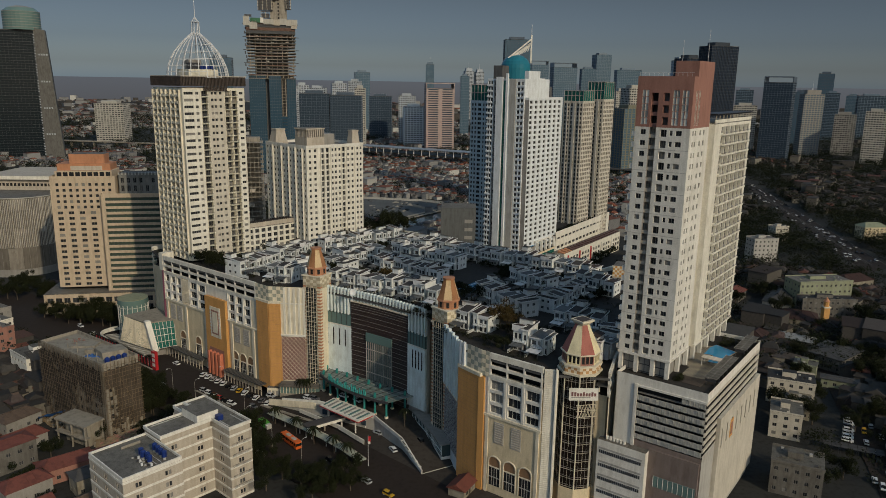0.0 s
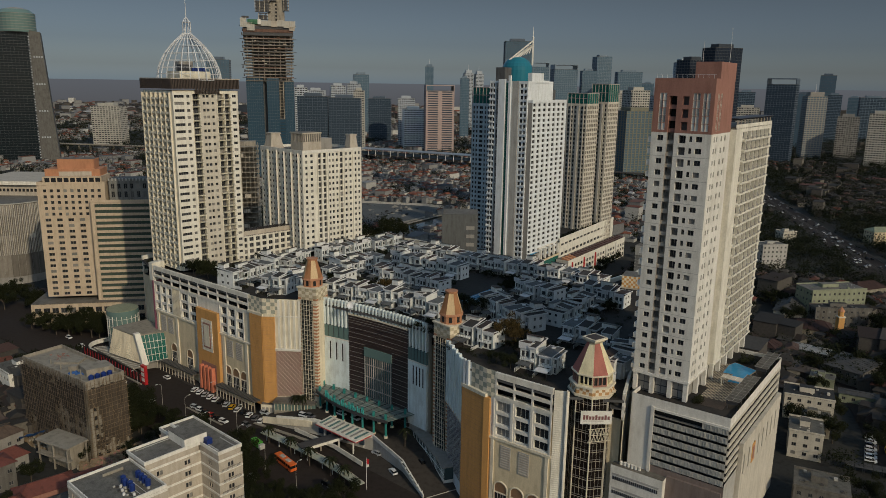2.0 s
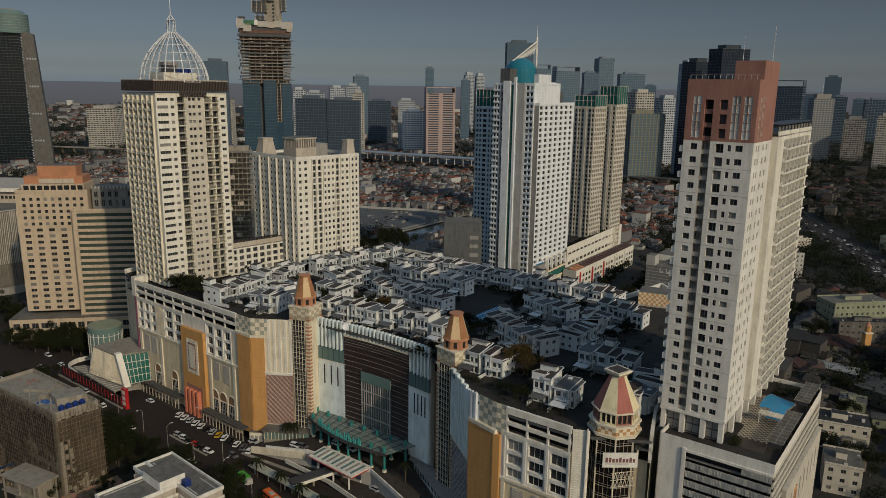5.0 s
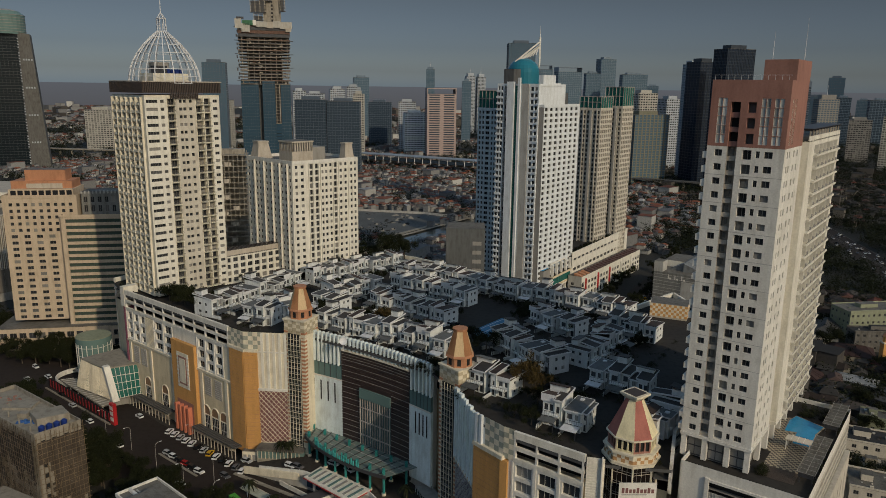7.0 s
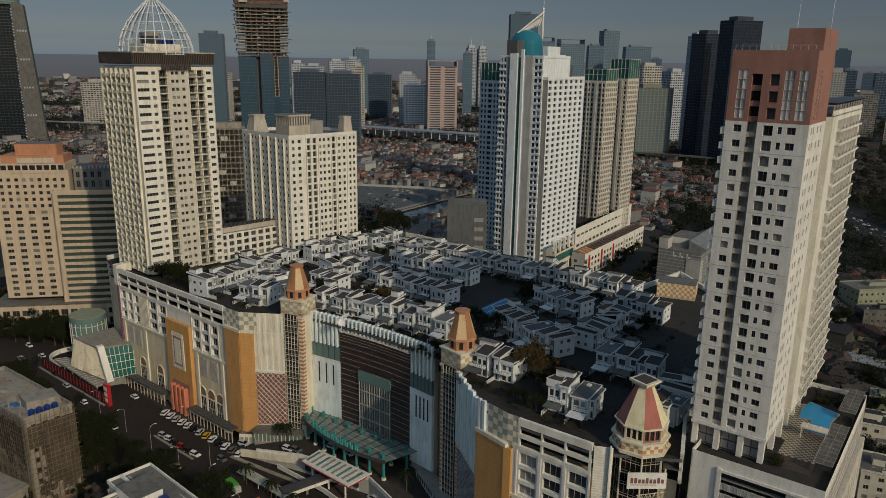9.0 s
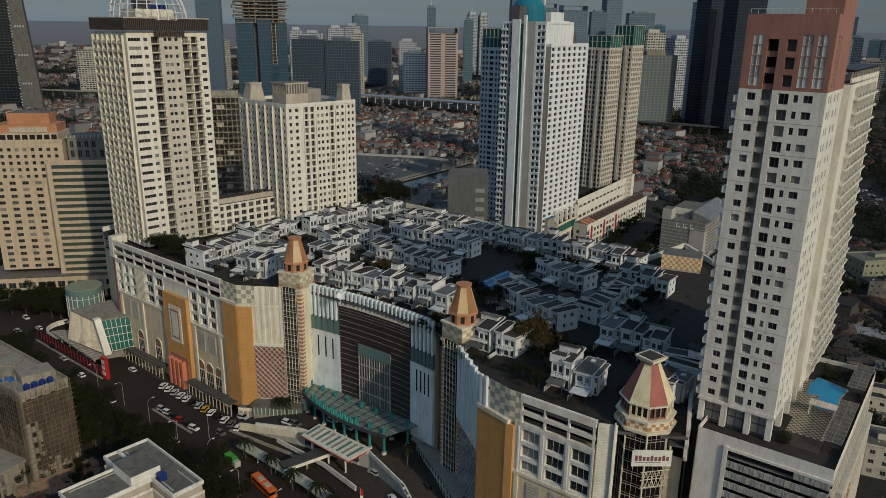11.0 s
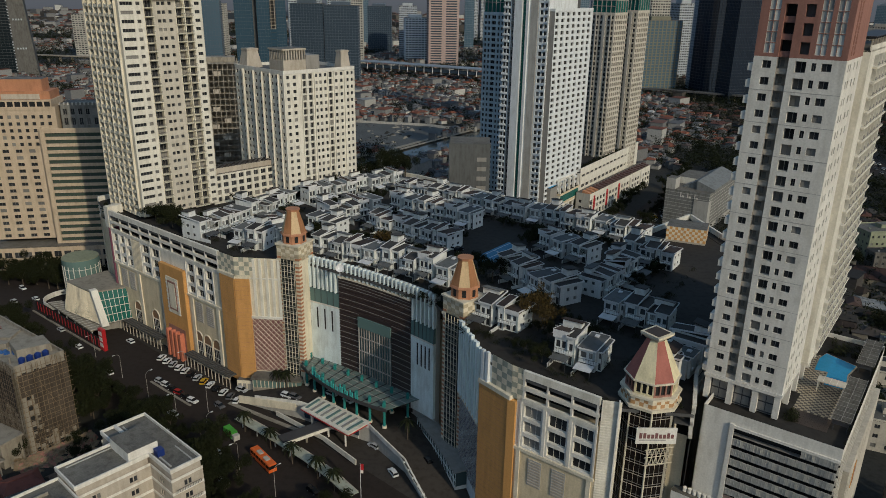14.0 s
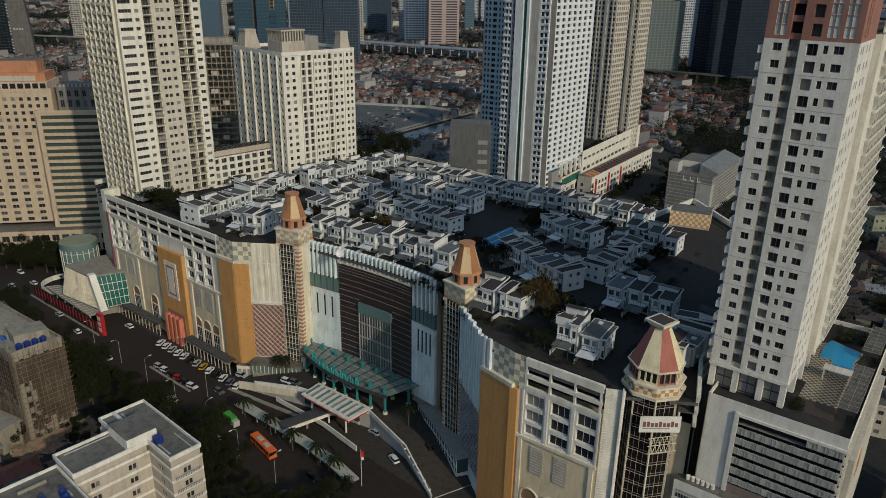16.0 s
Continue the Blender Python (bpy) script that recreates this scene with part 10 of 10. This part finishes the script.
def car_master(colour):
    t = thing("car", colour + " parked car on the asphalt", "car", group="cars")
    p = CARPAINT[colour]
    g = Geo()
    g.hexa([(-2.1, -0.85, 0.35), (2.1, -0.85, 0.35), (2.1, 0.85, 0.35), (-2.1, 0.85, 0.35), (-2.1, -0.85, 0.95), (2.05, -0.8, 0.82), (2.05, 0.8, 0.82), (-2.1, 0.85, 0.95)], p)
    part("body", g, t)
    g = Geo()
    g.hexa([(-2.0, -0.78, 0.95), (1.1, -0.78, 0.9), (1.1, 0.78, 0.9), (-2.0, 0.78, 0.95), (-1.75, -0.66, 1.48), (0.35, -0.66, 1.5), (0.35, 0.66, 1.5), (-1.75, 0.66, 1.48)], CARGLASS)
    part("glazing", g, t)
    g = Geo()
    g.box(-1.75, 0.35, -0.67, 0.67, 1.47, 1.56, p)
    for x in (-1.75, -0.7, 0.28):
        for y in (-0.72, 0.66):
            g.box(x, x + 0.1, y, y + 0.06, 0.95, 1.5, p)
    part("roof", g, t)
    for x in (-1.3, 1.3):
        for y in (-0.8, 0.62):
            w = Geo()
            n = 12
            for i in range(n):
                a, b = 2 * math.pi * i / n, 2 * math.pi * (i + 1) / n
                w.face([(0.32 * math.cos(a), 0, 0.32 * math.sin(a)), (0.32 * math.cos(b), 0, 0.32 * math.sin(b)), (0.32 * math.cos(b), 0.2, 0.32 * math.sin(b)), (0.32 * math.cos(a), 0.2, 0.32 * math.sin(a))], RUBBER)
            w.face([(0.32 * math.cos(2 * math.pi * i / n), 0, 0.32 * math.sin(2 * math.pi * i / n)) for i in range(n)], STEEL)
            w.face([(0.32 * math.cos(2 * math.pi * i / n), 0.2, 0.32 * math.sin(2 * math.pi * i / n)) for i in range(n)], STEEL)
            ob = part("wheel", w, t)
            ob.location = (x, y, 0.32)
    return t


CARS = {}


def car(colour, x, y, turn, z=0.02):
    m = pose(x, y, z, 0, 0, turn)
    if colour not in CARS:
        CARS[colour] = car_master(colour)
        CARS[colour].matrix_basis = m
    else:
        copy_thing(CARS[colour], m)


ORDER = ("white", "white", "silver", "white", "white", "black", "silver", "yellow", "white", "black", "white", "grey")
for i in range(13):
    a = i / 12
    car(ORDER[i % 12], -103 + 36 * a, 317.5 - 30 * a, 78 + (i * 7) % 5)
for i in range(6):
    car(("silver", "white", "black", "red", "black", "white")[i], -97.5 + 3.1 * i, 300.0 - 2.6 * i, -32 + (i * 5) % 4)
for c, x, y, r, z in (("silver", -66.5, 292.5, -25, 1.2), ("white", -34, 283, -38, 5.42), ("white", -28, 279, -42, 5.42), ("white", -49, 283, -30, 4.7), ("grey", -46, 281.5, -30, 5.1), ("silver", -18.5, 261.5, 140, 0.02), ("white", -11.9, 248.2, 118, 0.02), ("black", -2, 251, 118, 2.4), ("white", -120, 331, 140, 0.02), ("silver", -152, 341, 140, 0.02), ("black", -162, 352, 140, 0.02), ("white", -178, 372, 140, 0.02), ("white", -86, 279, 140, 0.05), ("grey", -72, 284, -40, 0.05), ("white", -190, 384, -40, 0.05), ("silver", -186, 369, 140, 0.05)):
    car(c, x, y, r, z)
for i, (x, y) in enumerate(((-118, 306), (-112, 296), (-96, 284), (-84, 268), (-66, 258), (-60, 244), (-78, 262), (-40, 232), (-138, 326), (-34, 240), (-20, 226), (-12, 218))):
    car(ORDER[(i * 5) % 12], x, y, -42 if i % 2 else 138, 0.05)
rr = random.Random(21)
for i in range(26):
    car(rr.choice(ORDER), 150 + rr.uniform(-5, 5) + i * 2.2, 205 + i * 4.6, rr.choice((64, 244)), 0.06)
for i in range(18):
    car(rr.choice(ORDER), 121 + 4 * (i % 3) + i * 3.2, 478 + 5.6 * i, rr.choice((54, 144)), 0.06)


def bus():
    t = thing("bus", "orange single-deck city bus on the street", "bus", -50.5, 252.8, 0.02, -50)
    g = Geo()
    g.box(-5.8, 5.8, -1.25, 1.25, 0.4, 1.5, BUSORANGE)
    part("body", g, t)
    g = Geo()
    g.box(-5.75, 5.78, -1.22, 1.22, 1.5, 2.6, CARGLASS)
    for i in range(8):
        g.box(-5.6 + 1.55 * i, -5.45 + 1.55 * i, -1.25, 1.25, 1.5, 2.6, BUSORANGE)
    part("window_band", g, t)
    g = Geo()
    g.box(-5.8, 5.8, -1.25, 1.25, 2.6, 3.0, BUSORANGE)
    for x in (-3, 1):
        g.box(x, x + 2.2, -0.7, 0.7, 3.0, 3.25, MIDGREY)
    part("roof", g, t)
    for x in (-3.6, 3.4):
        for y in (-1.28, 1.0):
            w = Geo()
            n = 12
            w.prism([(0.48 * math.cos(2 * math.pi * i / n), 0.48 * math.sin(2 * math.pi * i / n)) for i in range(n)], 0, 0.28, RUBBER)
            ob = part("wheel", w, t)
            ob.matrix_basis = pose(x, y + 0.28, 0.48, 90)


def green_truck():
    t = thing("covered_truck", "truck with a bright green covered load", "truck", -63.5, 266.5, 0.02, -48)
    g = Geo()
    g.box(-3.2, 2.0, -1.1, 1.1, 0.7, 2.7, LIME)
    part("covered_load", g, t)
    g = Geo()
    g.box(2.1, 3.6, -1.0, 1.0, 0.5, 2.3, MIDGREY)
    part("cab", g, t)
    for x in (-2, 2.7):
        for y in (-1.1, 0.85):
            w = Geo()
            w.prism([(0.42 * math.cos(2 * math.pi * i / 12), 0.42 * math.sin(2 * math.pi * i / 12)) for i in range(12)], 0, 0.25, RUBBER)
            ob = part("wheel", w, t)
            ob.matrix_basis = pose(x, y + 0.25, 0.42, 90)


bus()
green_truck()


# ---- trees, palms, lamps ----
rr = random.Random(12)
for i in range(46):
    a = rr.random()
    x = -175 + 118 * a + rr.gauss(0, 4)
    y = 344 - 96 * a + rr.gauss(0, 4) - 12 * math.sin(a * 3)
    if a > 0.86 and y > 262:
        continue
    tree(x, y, 0, rr.uniform(0.75, 1.35), i)
for i in range(9):
    tree(-72 + rr.uniform(-9, 10), 238 + rr.uniform(-10, 6), 0, rr.uniform(0.8, 1.2), i + 1)
for i in range(30):
    a = i / 29
    tree(-212 + 66 * a + rr.gauss(0, 4), 402 - 26 * a + rr.gauss(0, 5), 0, rr.uniform(0.8, 1.3), i + 2)
for x, y, s, dry in ((-104, 338, 1.0, 0), (-99, 333, 0.9, 0), (-94, 329, 1.0, 0), (-108, 341, 0.8, 0), (-101, 342, 0.8, 0), (-86, 337, 0.8, 0), (-89, 326, 0.9, 0), (-62, 326, 0.7, 0), (-58, 345, 0.8, 0), (-36, 330, 0.6, 0), (-30, 316, 0.7, 0), (-18, 312, 0.8, 1), (8, 296, 0.45, 0), (8, 289, 0.8, 0), (18, 282, 0.9, 0), (26.5, 250, 1.1, 1), (29, 246, 0.9, 1), (24, 254, 0.9, 0), (31, 262, 0.7, 0), (-44, 402, 1.2, 0), (-33, 410, 1.3, 0), (-48, 395, 1.0, 0), (-22, 415, 1.5, 0), (-14, 416, 1.4, 0), (-38, 405, 1.0, 0), (-27, 411, 1.1, 0), (-80, 362, 0.7, 0), (-74, 356, 0.7, 0), (26, 229, 0.6, 0), (22, 234, 0.5, 0), (50, 305, 0.8, 0), (-58, 392, 0.7, 0)):
    tree(x, y, ROOF, s, int(x * 3 + y), bool(dry), "small bushy tree planted on the roof deck" if not dry else "dry brownish tree on the roof deck", "roof trees")
rr = random.Random(23)
for x0, y0, x1, y1, n in ((-8, 366, 66, 314, 14), (9, 292, 17, 294, 3), (33, 318, 38, 324, 3), (30, 322, 52, 308, 5), (-50, 318, -38, 330, 4), (-30, 326, -2, 303, 6), (-48, 358, -22, 376, 6), (12, 262, 30, 242, 8), (32, 256, 44, 240, 5), (52, 262, 78, 300, 8), (-10, 270, 12, 262, 5), (4, 316, 12, 326, 3)):
    for i in range(n):
        a = rr.random()
        tree(x0 + (x1 - x0) * a + rr.gauss(0, 1.0), y0 + (y1 - y0) * a + rr.gauss(0, 1.0), ROOF, rr.uniform(0.3, 0.62), i + n, label="small dark shrub tree beside roof villas", group="roof trees")
rr = random.Random(29)
for i in range(14):
    tree(-250 + rr.uniform(-40, 18), 446 + rr.uniform(-30, 25), 0, rr.uniform(0.9, 1.4), i, label="dark green tree beside a car lot", group="yard trees")
rr = random.Random(17)
for i in range(90):
    tree(120 + rr.uniform(0, 180), 200 + rr.uniform(0, 270), 0, rr.uniform(0.8, 1.5), i, label="dark green tree among low houses", group="yard trees")


def palm_mesh():
    g = Geo()
    for i in range(6):
        g.ring(0.12 * math.sin(i * 0.5), 0.0, i * 1.15, (i + 1) * 1.15, 0.2 - 0.012 * i, 0.19 - 0.012 * i, 7, BARK)
    c = Geo()
    k = c.slot(LEAF)
    for i in range(16):
        a = 2 * math.pi * i / 16 + 0.2 * (i % 3)
        lift = 0.5 if i % 2 else 0.05
        prev = Vector((0, 0, 6.9))
        for s in range(1, 6):
            u = s / 5
            cur = Vector((2.9 * u * math.cos(a), 2.9 * u * math.sin(a), 6.9 + lift * 3 * u - 2.6 * u * u))
            side = Vector((-math.sin(a), math.cos(a), 0)) * (0.42 * (1 - abs(u - 0.45)))
            n = len(c.v)
            c.v.extend([tuple(prev - side - Vector((0, 0, 0.18))), tuple(prev), tuple(cur), tuple(cur - side - Vector((0, 0, 0.18))), tuple(prev + side - Vector((0, 0, 0.18))), tuple(cur + side - Vector((0, 0, 0.18)))])
            c.f.extend([(n, n + 3, n + 2, n + 1), (n + 1, n + 2, n + 5, n + 4)])
            c.m.extend([k, k])
            prev = cur
    return g.mesh("trunk"), c.mesh("crown")


PALM = palm_mesh()
for i, (x, y, z) in enumerate(((-53.5, 291, 2.8), (-50.5, 290, 3.2), (-60, 269.5, 0), (-50, 260.5, 0), (-42, 252.8, 0), (-33.5, 246.2, 0), (-28, 240.5, 0), (-8, 259, 4.4))):
    t = thing("palm_tree", "slender palm tree beside the mall forecourt", "palm tree", x, y, z, 40 * i, group="forecourt palms")
    part("trunk", PALM[0], t)
    part("crown", PALM[1], t)


def lamp_post(x, y, turn):
    t = thing("street_lamp", "tall grey street lamp with a curved arm", "street lamp", x, y, 0, turn, group="street lamps")
    g = Geo()
    g.ring(0, 0, -0.3, 8.5, 0.08, 0.05, 8, MIDGREY)
    for i in range(5):
        a, b = radians(18 * i), radians(18 * (i + 1))
        g.beam((1.8 - 1.8 * math.cos(a), 0, 8.5 + 1.3 * math.sin(a)), (1.8 - 1.8 * math.cos(b), 0, 8.5 + 1.3 * math.sin(b)), 0.07, 0.07, MIDGREY)
    part("pole", g, t)
    h = Geo()
    h.box(1.7, 2.5, -0.15, 0.15, 9.65, 9.8, STEEL)
    part("lamp_head", h, t)


for i, (x, y) in enumerate(((-112, 303), (-98, 290), (-84, 277), (-70, 264), (-57, 250), (-44, 238), (-128, 318), (-75, 281), (-90, 306))):
    lamp_post(x, y, 48 if i % 2 else 228)


def median(name, pts, w, label):
    g = Geo()
    for p, q in zip(pts, pts[1:]):
        g.beam((*p, 0.12), (*q, 0.12), w, 0.3, PAVING)
    tagged(part(name, g), label, "kerb", kind="structure")


median("kerb", [(-101, 300.5), (-91, 292), (-82, 284.5)], 0.8, "pale concrete traffic island edge")
median("kerb", [(-69.5, 286.5), (-56, 278), (-43, 270)], 1.4, "curved pale concrete traffic island")
median("kerb", [(-118, 338), (-110, 333), (-106, 330)], 4.0, "planted pale traffic island")


def flag_pole():
    t = thing("flag_pole", "tall flagpole with a drooping red and white flag", "flagpole", -20.2, 237)
    g = Geo()
    g.ring(0, 0, -0.3, 12, 0.1, 0.05, 8, STEEL)
    part("pole", g, t)
    g = Geo()
    g.box(0.1, 0.9, -0.05, 0.05, 9.6, 11.6, REDPAINT)
    g.box(0.1, 0.8, -0.05, 0.05, 8.6, 9.6, WHITE)
    part("flag", g, t)


flag_pole()


def chequer_house():
    t = thing("chequered_clubhouse", "low clubhouse clad in orange and tan chequers", "building", 85.5, 324.0, 0, -24)
    g = Geo()
    f = Facade(g, (0, 0), 0)
    r = Facade(g, (14, 0), 90)
    g.box(0, 14, 0, 10, ROOF, 53.0, TAUPE, ROOFGREY)
    for fa, L in ((f, 14), (r, 10)):
        n = int(L)
        for i in range(n):
            for j in range(5):
                fa.box(L * i / n, L * (i + 1) / n, 47.9 + j, 48.9 + j, 0.0, 0.08, ORANGE if (i + j) % 2 else PALE)
    part("chequered_wall", g, t)


chequer_house()


def deck_details():
    g = Geo()
    g.prism([(13.3, 303.5), (18.5, 297), (33, 313.5), (27.0, 320.5)], ROOF, ROOF + 0.06, COURT)
    ca, cb, cc, cd = Vector((14.6, 303.4, ROOF + 0.08)), Vector((18.5, 298.6, ROOF + 0.08)), Vector((31.6, 313.6, ROOF + 0.08)), Vector((27.2, 318.9, ROOF + 0.08))
    for p, q in ((ca, cb), (cb, cc), (cc, cd), (cd, ca), (ca.lerp(cd, 0.5), cb.lerp(cc, 0.5)), (ca.lerp(cb, 0.5), cd.lerp(cc, 0.5))):
        g.beam(tuple(p), tuple(q), 0.22, 0.04, STEEL)
    tagged(part("sport_court", g), "blue painted sport court on the roof deck", "sport court")
    g = Geo()
    g.prism([(-66, 366), (-61, 362), (-57.5, 367), (-62.5, 371)], ROOF, ROOF + 0.3, PAVING)
    g.prism([(-65.5, 366), (-61.1, 362.6), (-58.1, 366.9), (-62.5, 370.3)], ROOF + 0.1, ROOF + 0.34, POOLBLUE)
    tagged(part("swimming_pool", g), "small turquoise pool between roof villas", "pool")
    t = thing("satellite_dish", "white satellite dish on the roof edge", "dish", -30.0, 283.2, ROOF)
    g = Geo()
    g.ring(0, 0, 0, 3.4, 0.12, 0.12, 8, STEEL)
    part("post", g, t)
    g = Geo()
    n = 16
    for i in range(n):
        a, b = 2 * math.pi * i / n, 2 * math.pi * (i + 1) / n
        for r0, r1, k0, k1 in ((0.05, 0.7, 0.0, 0.1), (0.7, 1.3, 0.1, 0.35)):
            g.face([(r0 * math.cos(a), -k0, r0 * math.sin(a)), (r1 * math.cos(a), -k1, r1 * math.sin(a)), (r1 * math.cos(b), -k1, r1 * math.sin(b)), (r0 * math.cos(b), -k0, r0 * math.sin(b))], STEEL)
    ob = part("dish", g, t)
    ob.matrix_basis = pose(0, 0, 3.6, -25, 0, 10)


deck_details()


def link_block():
    """White low block between the two left-hand towers."""
    t = thing("link_block", "low cream apartment block linking two towers", "building", -92, 365, 0, 44)
    g = Geo()
    f = Facade(g, (0, 0), 0, 0.6)
    f.grid(0, 33, ROOF, 60, [(1.2 + 3.6 * i, 3.6 + 3.6 * i) for i in range(9)], floors(ROOF + 0.5, 4, 3.0, 0.3, 2.0), OFFWHITE)
    solid(g, 0, 33, 0, 16, ROOF, 60, OFFWHITE, "blr")
    g.box(0, 33, 0, 16, 59.7, 60, ROOFGREY)
    part("wall", g, t)
    f.windows(t, 40)
    p = Geo()
    for i in range(24):
        p.box(1 + 1.35 * i, 1.4 + 1.35 * i, 0.5, 6, 62.2, 62.5, BROWNWOOD)
    p.box(0.5, 33, 0.6, 0.9, 60, 62.2, TAUPE)
    part("roof_trellis", p, t, "brown roof trellis")


link_block()


def roof_planting():
    """Hedges and pots along the front edge of the roof deck."""
    rnd = random.Random(31)
    g = Geo()
    cx, cy = -10.0, 340.0
    for (x0, y0), (x1, y1) in zip(DECKLINE[:12], DECKLINE[1:13]):
        L = math.hypot(x1 - x0, y1 - y0)
        for i in range(int(L / 1.5)):
            if rnd.random() < 0.35:
                continue
            a = (i + rnd.random()) * 1.5 / L
            x, y = x0 + (x1 - x0) * a, y0 + (y1 - y0) * a
            d = math.hypot(cx - x, cy - y)
            k = rnd.uniform(1.6, 3.4)
            s = rnd.uniform(0.5, 1.15)
            g.add(HEDGE, Matrix.Translation((x + (cx - x) / d * k, y + (cy - y) / d * k, ROOF + 0.6 * s)) @ Matrix.Rotation(rnd.random() * 6, 4, "Z") @ Matrix.Scale(s, 4))
    tagged(part("roof_hedge", g), "dark green hedge plants along the roof edge", "hedge", kind="stuff")
    for i in range(12):
        car(("white", "black", "silver", "grey")[i % 4], (2.5 + 1.2 * i if i < 6 else 40 + 3.1 * (i - 6)), (317 - 1.3 * i if i < 6 else 322 - 2.2 * (i - 6)), 52, ROOF + 0.02)
    g = Geo()
    for k in range(26):
        a = 2 * math.pi * k / 26
        x, y = 38 + 6.5 * math.cos(a), 246 + 6.5 * math.sin(a)
        g.box(x - 0.35, x + 0.35, y - 0.15, y + 0.15, ROOF, ROOF + 0.15, WHITE)
    tagged(part("kerb_ring", g), "ring of white kerb stones on the roof road", "kerb", kind="structure")


roof_planting()


def expressway_traffic():
    """Cars too far off to tell apart, in lanes, and the pale lines between them."""
    rnd = random.Random(61)
    g = Geo()
    mats = (CARPAINT["white"], CARPAINT["silver"], CARPAINT["black"], CARPAINT["white"], CARPAINT["grey"])
    pts = [Vector(p) for p in ((250, 480), (345, 545), (440, 990), (520, 1600), (640, 2600))]
    for a, b in zip(pts[1:], pts[2:]):
        d = (b - a).normalized()
        side = Vector((d.y, -d.x))
        for lane in (-10.0, -6.8, -3.4, 3.4, 6.8, 10.0):
            s0 = rnd.uniform(0, 20)
            while s0 < (b - a).length:
                p = a + d * s0 + side * (lane + rnd.uniform(-0.4, 0.4))
                m = Matrix.Translation((p.x, p.y, 0.05)) @ Matrix.Rotation(math.atan2(d.y, d.x), 4, "Z")
                c = Geo()
                mat = rnd.choice(mats)
                c.box(-2.1, 2.1, -0.85, 0.85, 0.3, 0.9, mat)
                c.hexa([(-1.8, -0.8, 0.9), (1.0, -0.8, 0.9), (1.0, 0.8, 0.9), (-1.8, 0.8, 0.9), (-1.4, -0.65, 1.5), (0.4, -0.65, 1.5), (0.4, 0.65, 1.5), (-1.4, 0.65, 1.5)], CARGLASS, mat)
                g.add(c, m)
                s0 += rnd.expovariate(1 / 26.0) + 7
        for k in (-12.4, -1.0, 1.0, 12.4):
            p, q = a + side * k, b + side * k
            g.beam((p.x, p.y, 0.12), (q.x, q.y, 0.12), 0.35, 0.1, SOOTROOF)
    tagged(part("distant_traffic", g), "small cars in lanes on a distant expressway", "cars", kind="stuff")


expressway_traffic()


rr = random.Random(83)
for i in range(16):
    a = i / 15
    tree(119 + 92 * a + rr.gauss(0, 2.5), 470 + 190 * a + rr.gauss(0, 3), 0, rr.uniform(0.6, 1.0), i + 5, label="dark green tree along a parking street", group="street trees")
for i in range(20):
    car(rr.choice(ORDER), 114 + 3.0 * i + rr.uniform(-3, 3), 458 + 5.4 * i + rr.uniform(-2, 2), rr.choice((60, 240, 150)), 0.06)
for i in range(7):
    car(("white", "white", "silver", "white", "grey", "white", "white")[i], 164.5 + 1.75 * i, 257.5 + 2.9 * i, -28, 0.0)
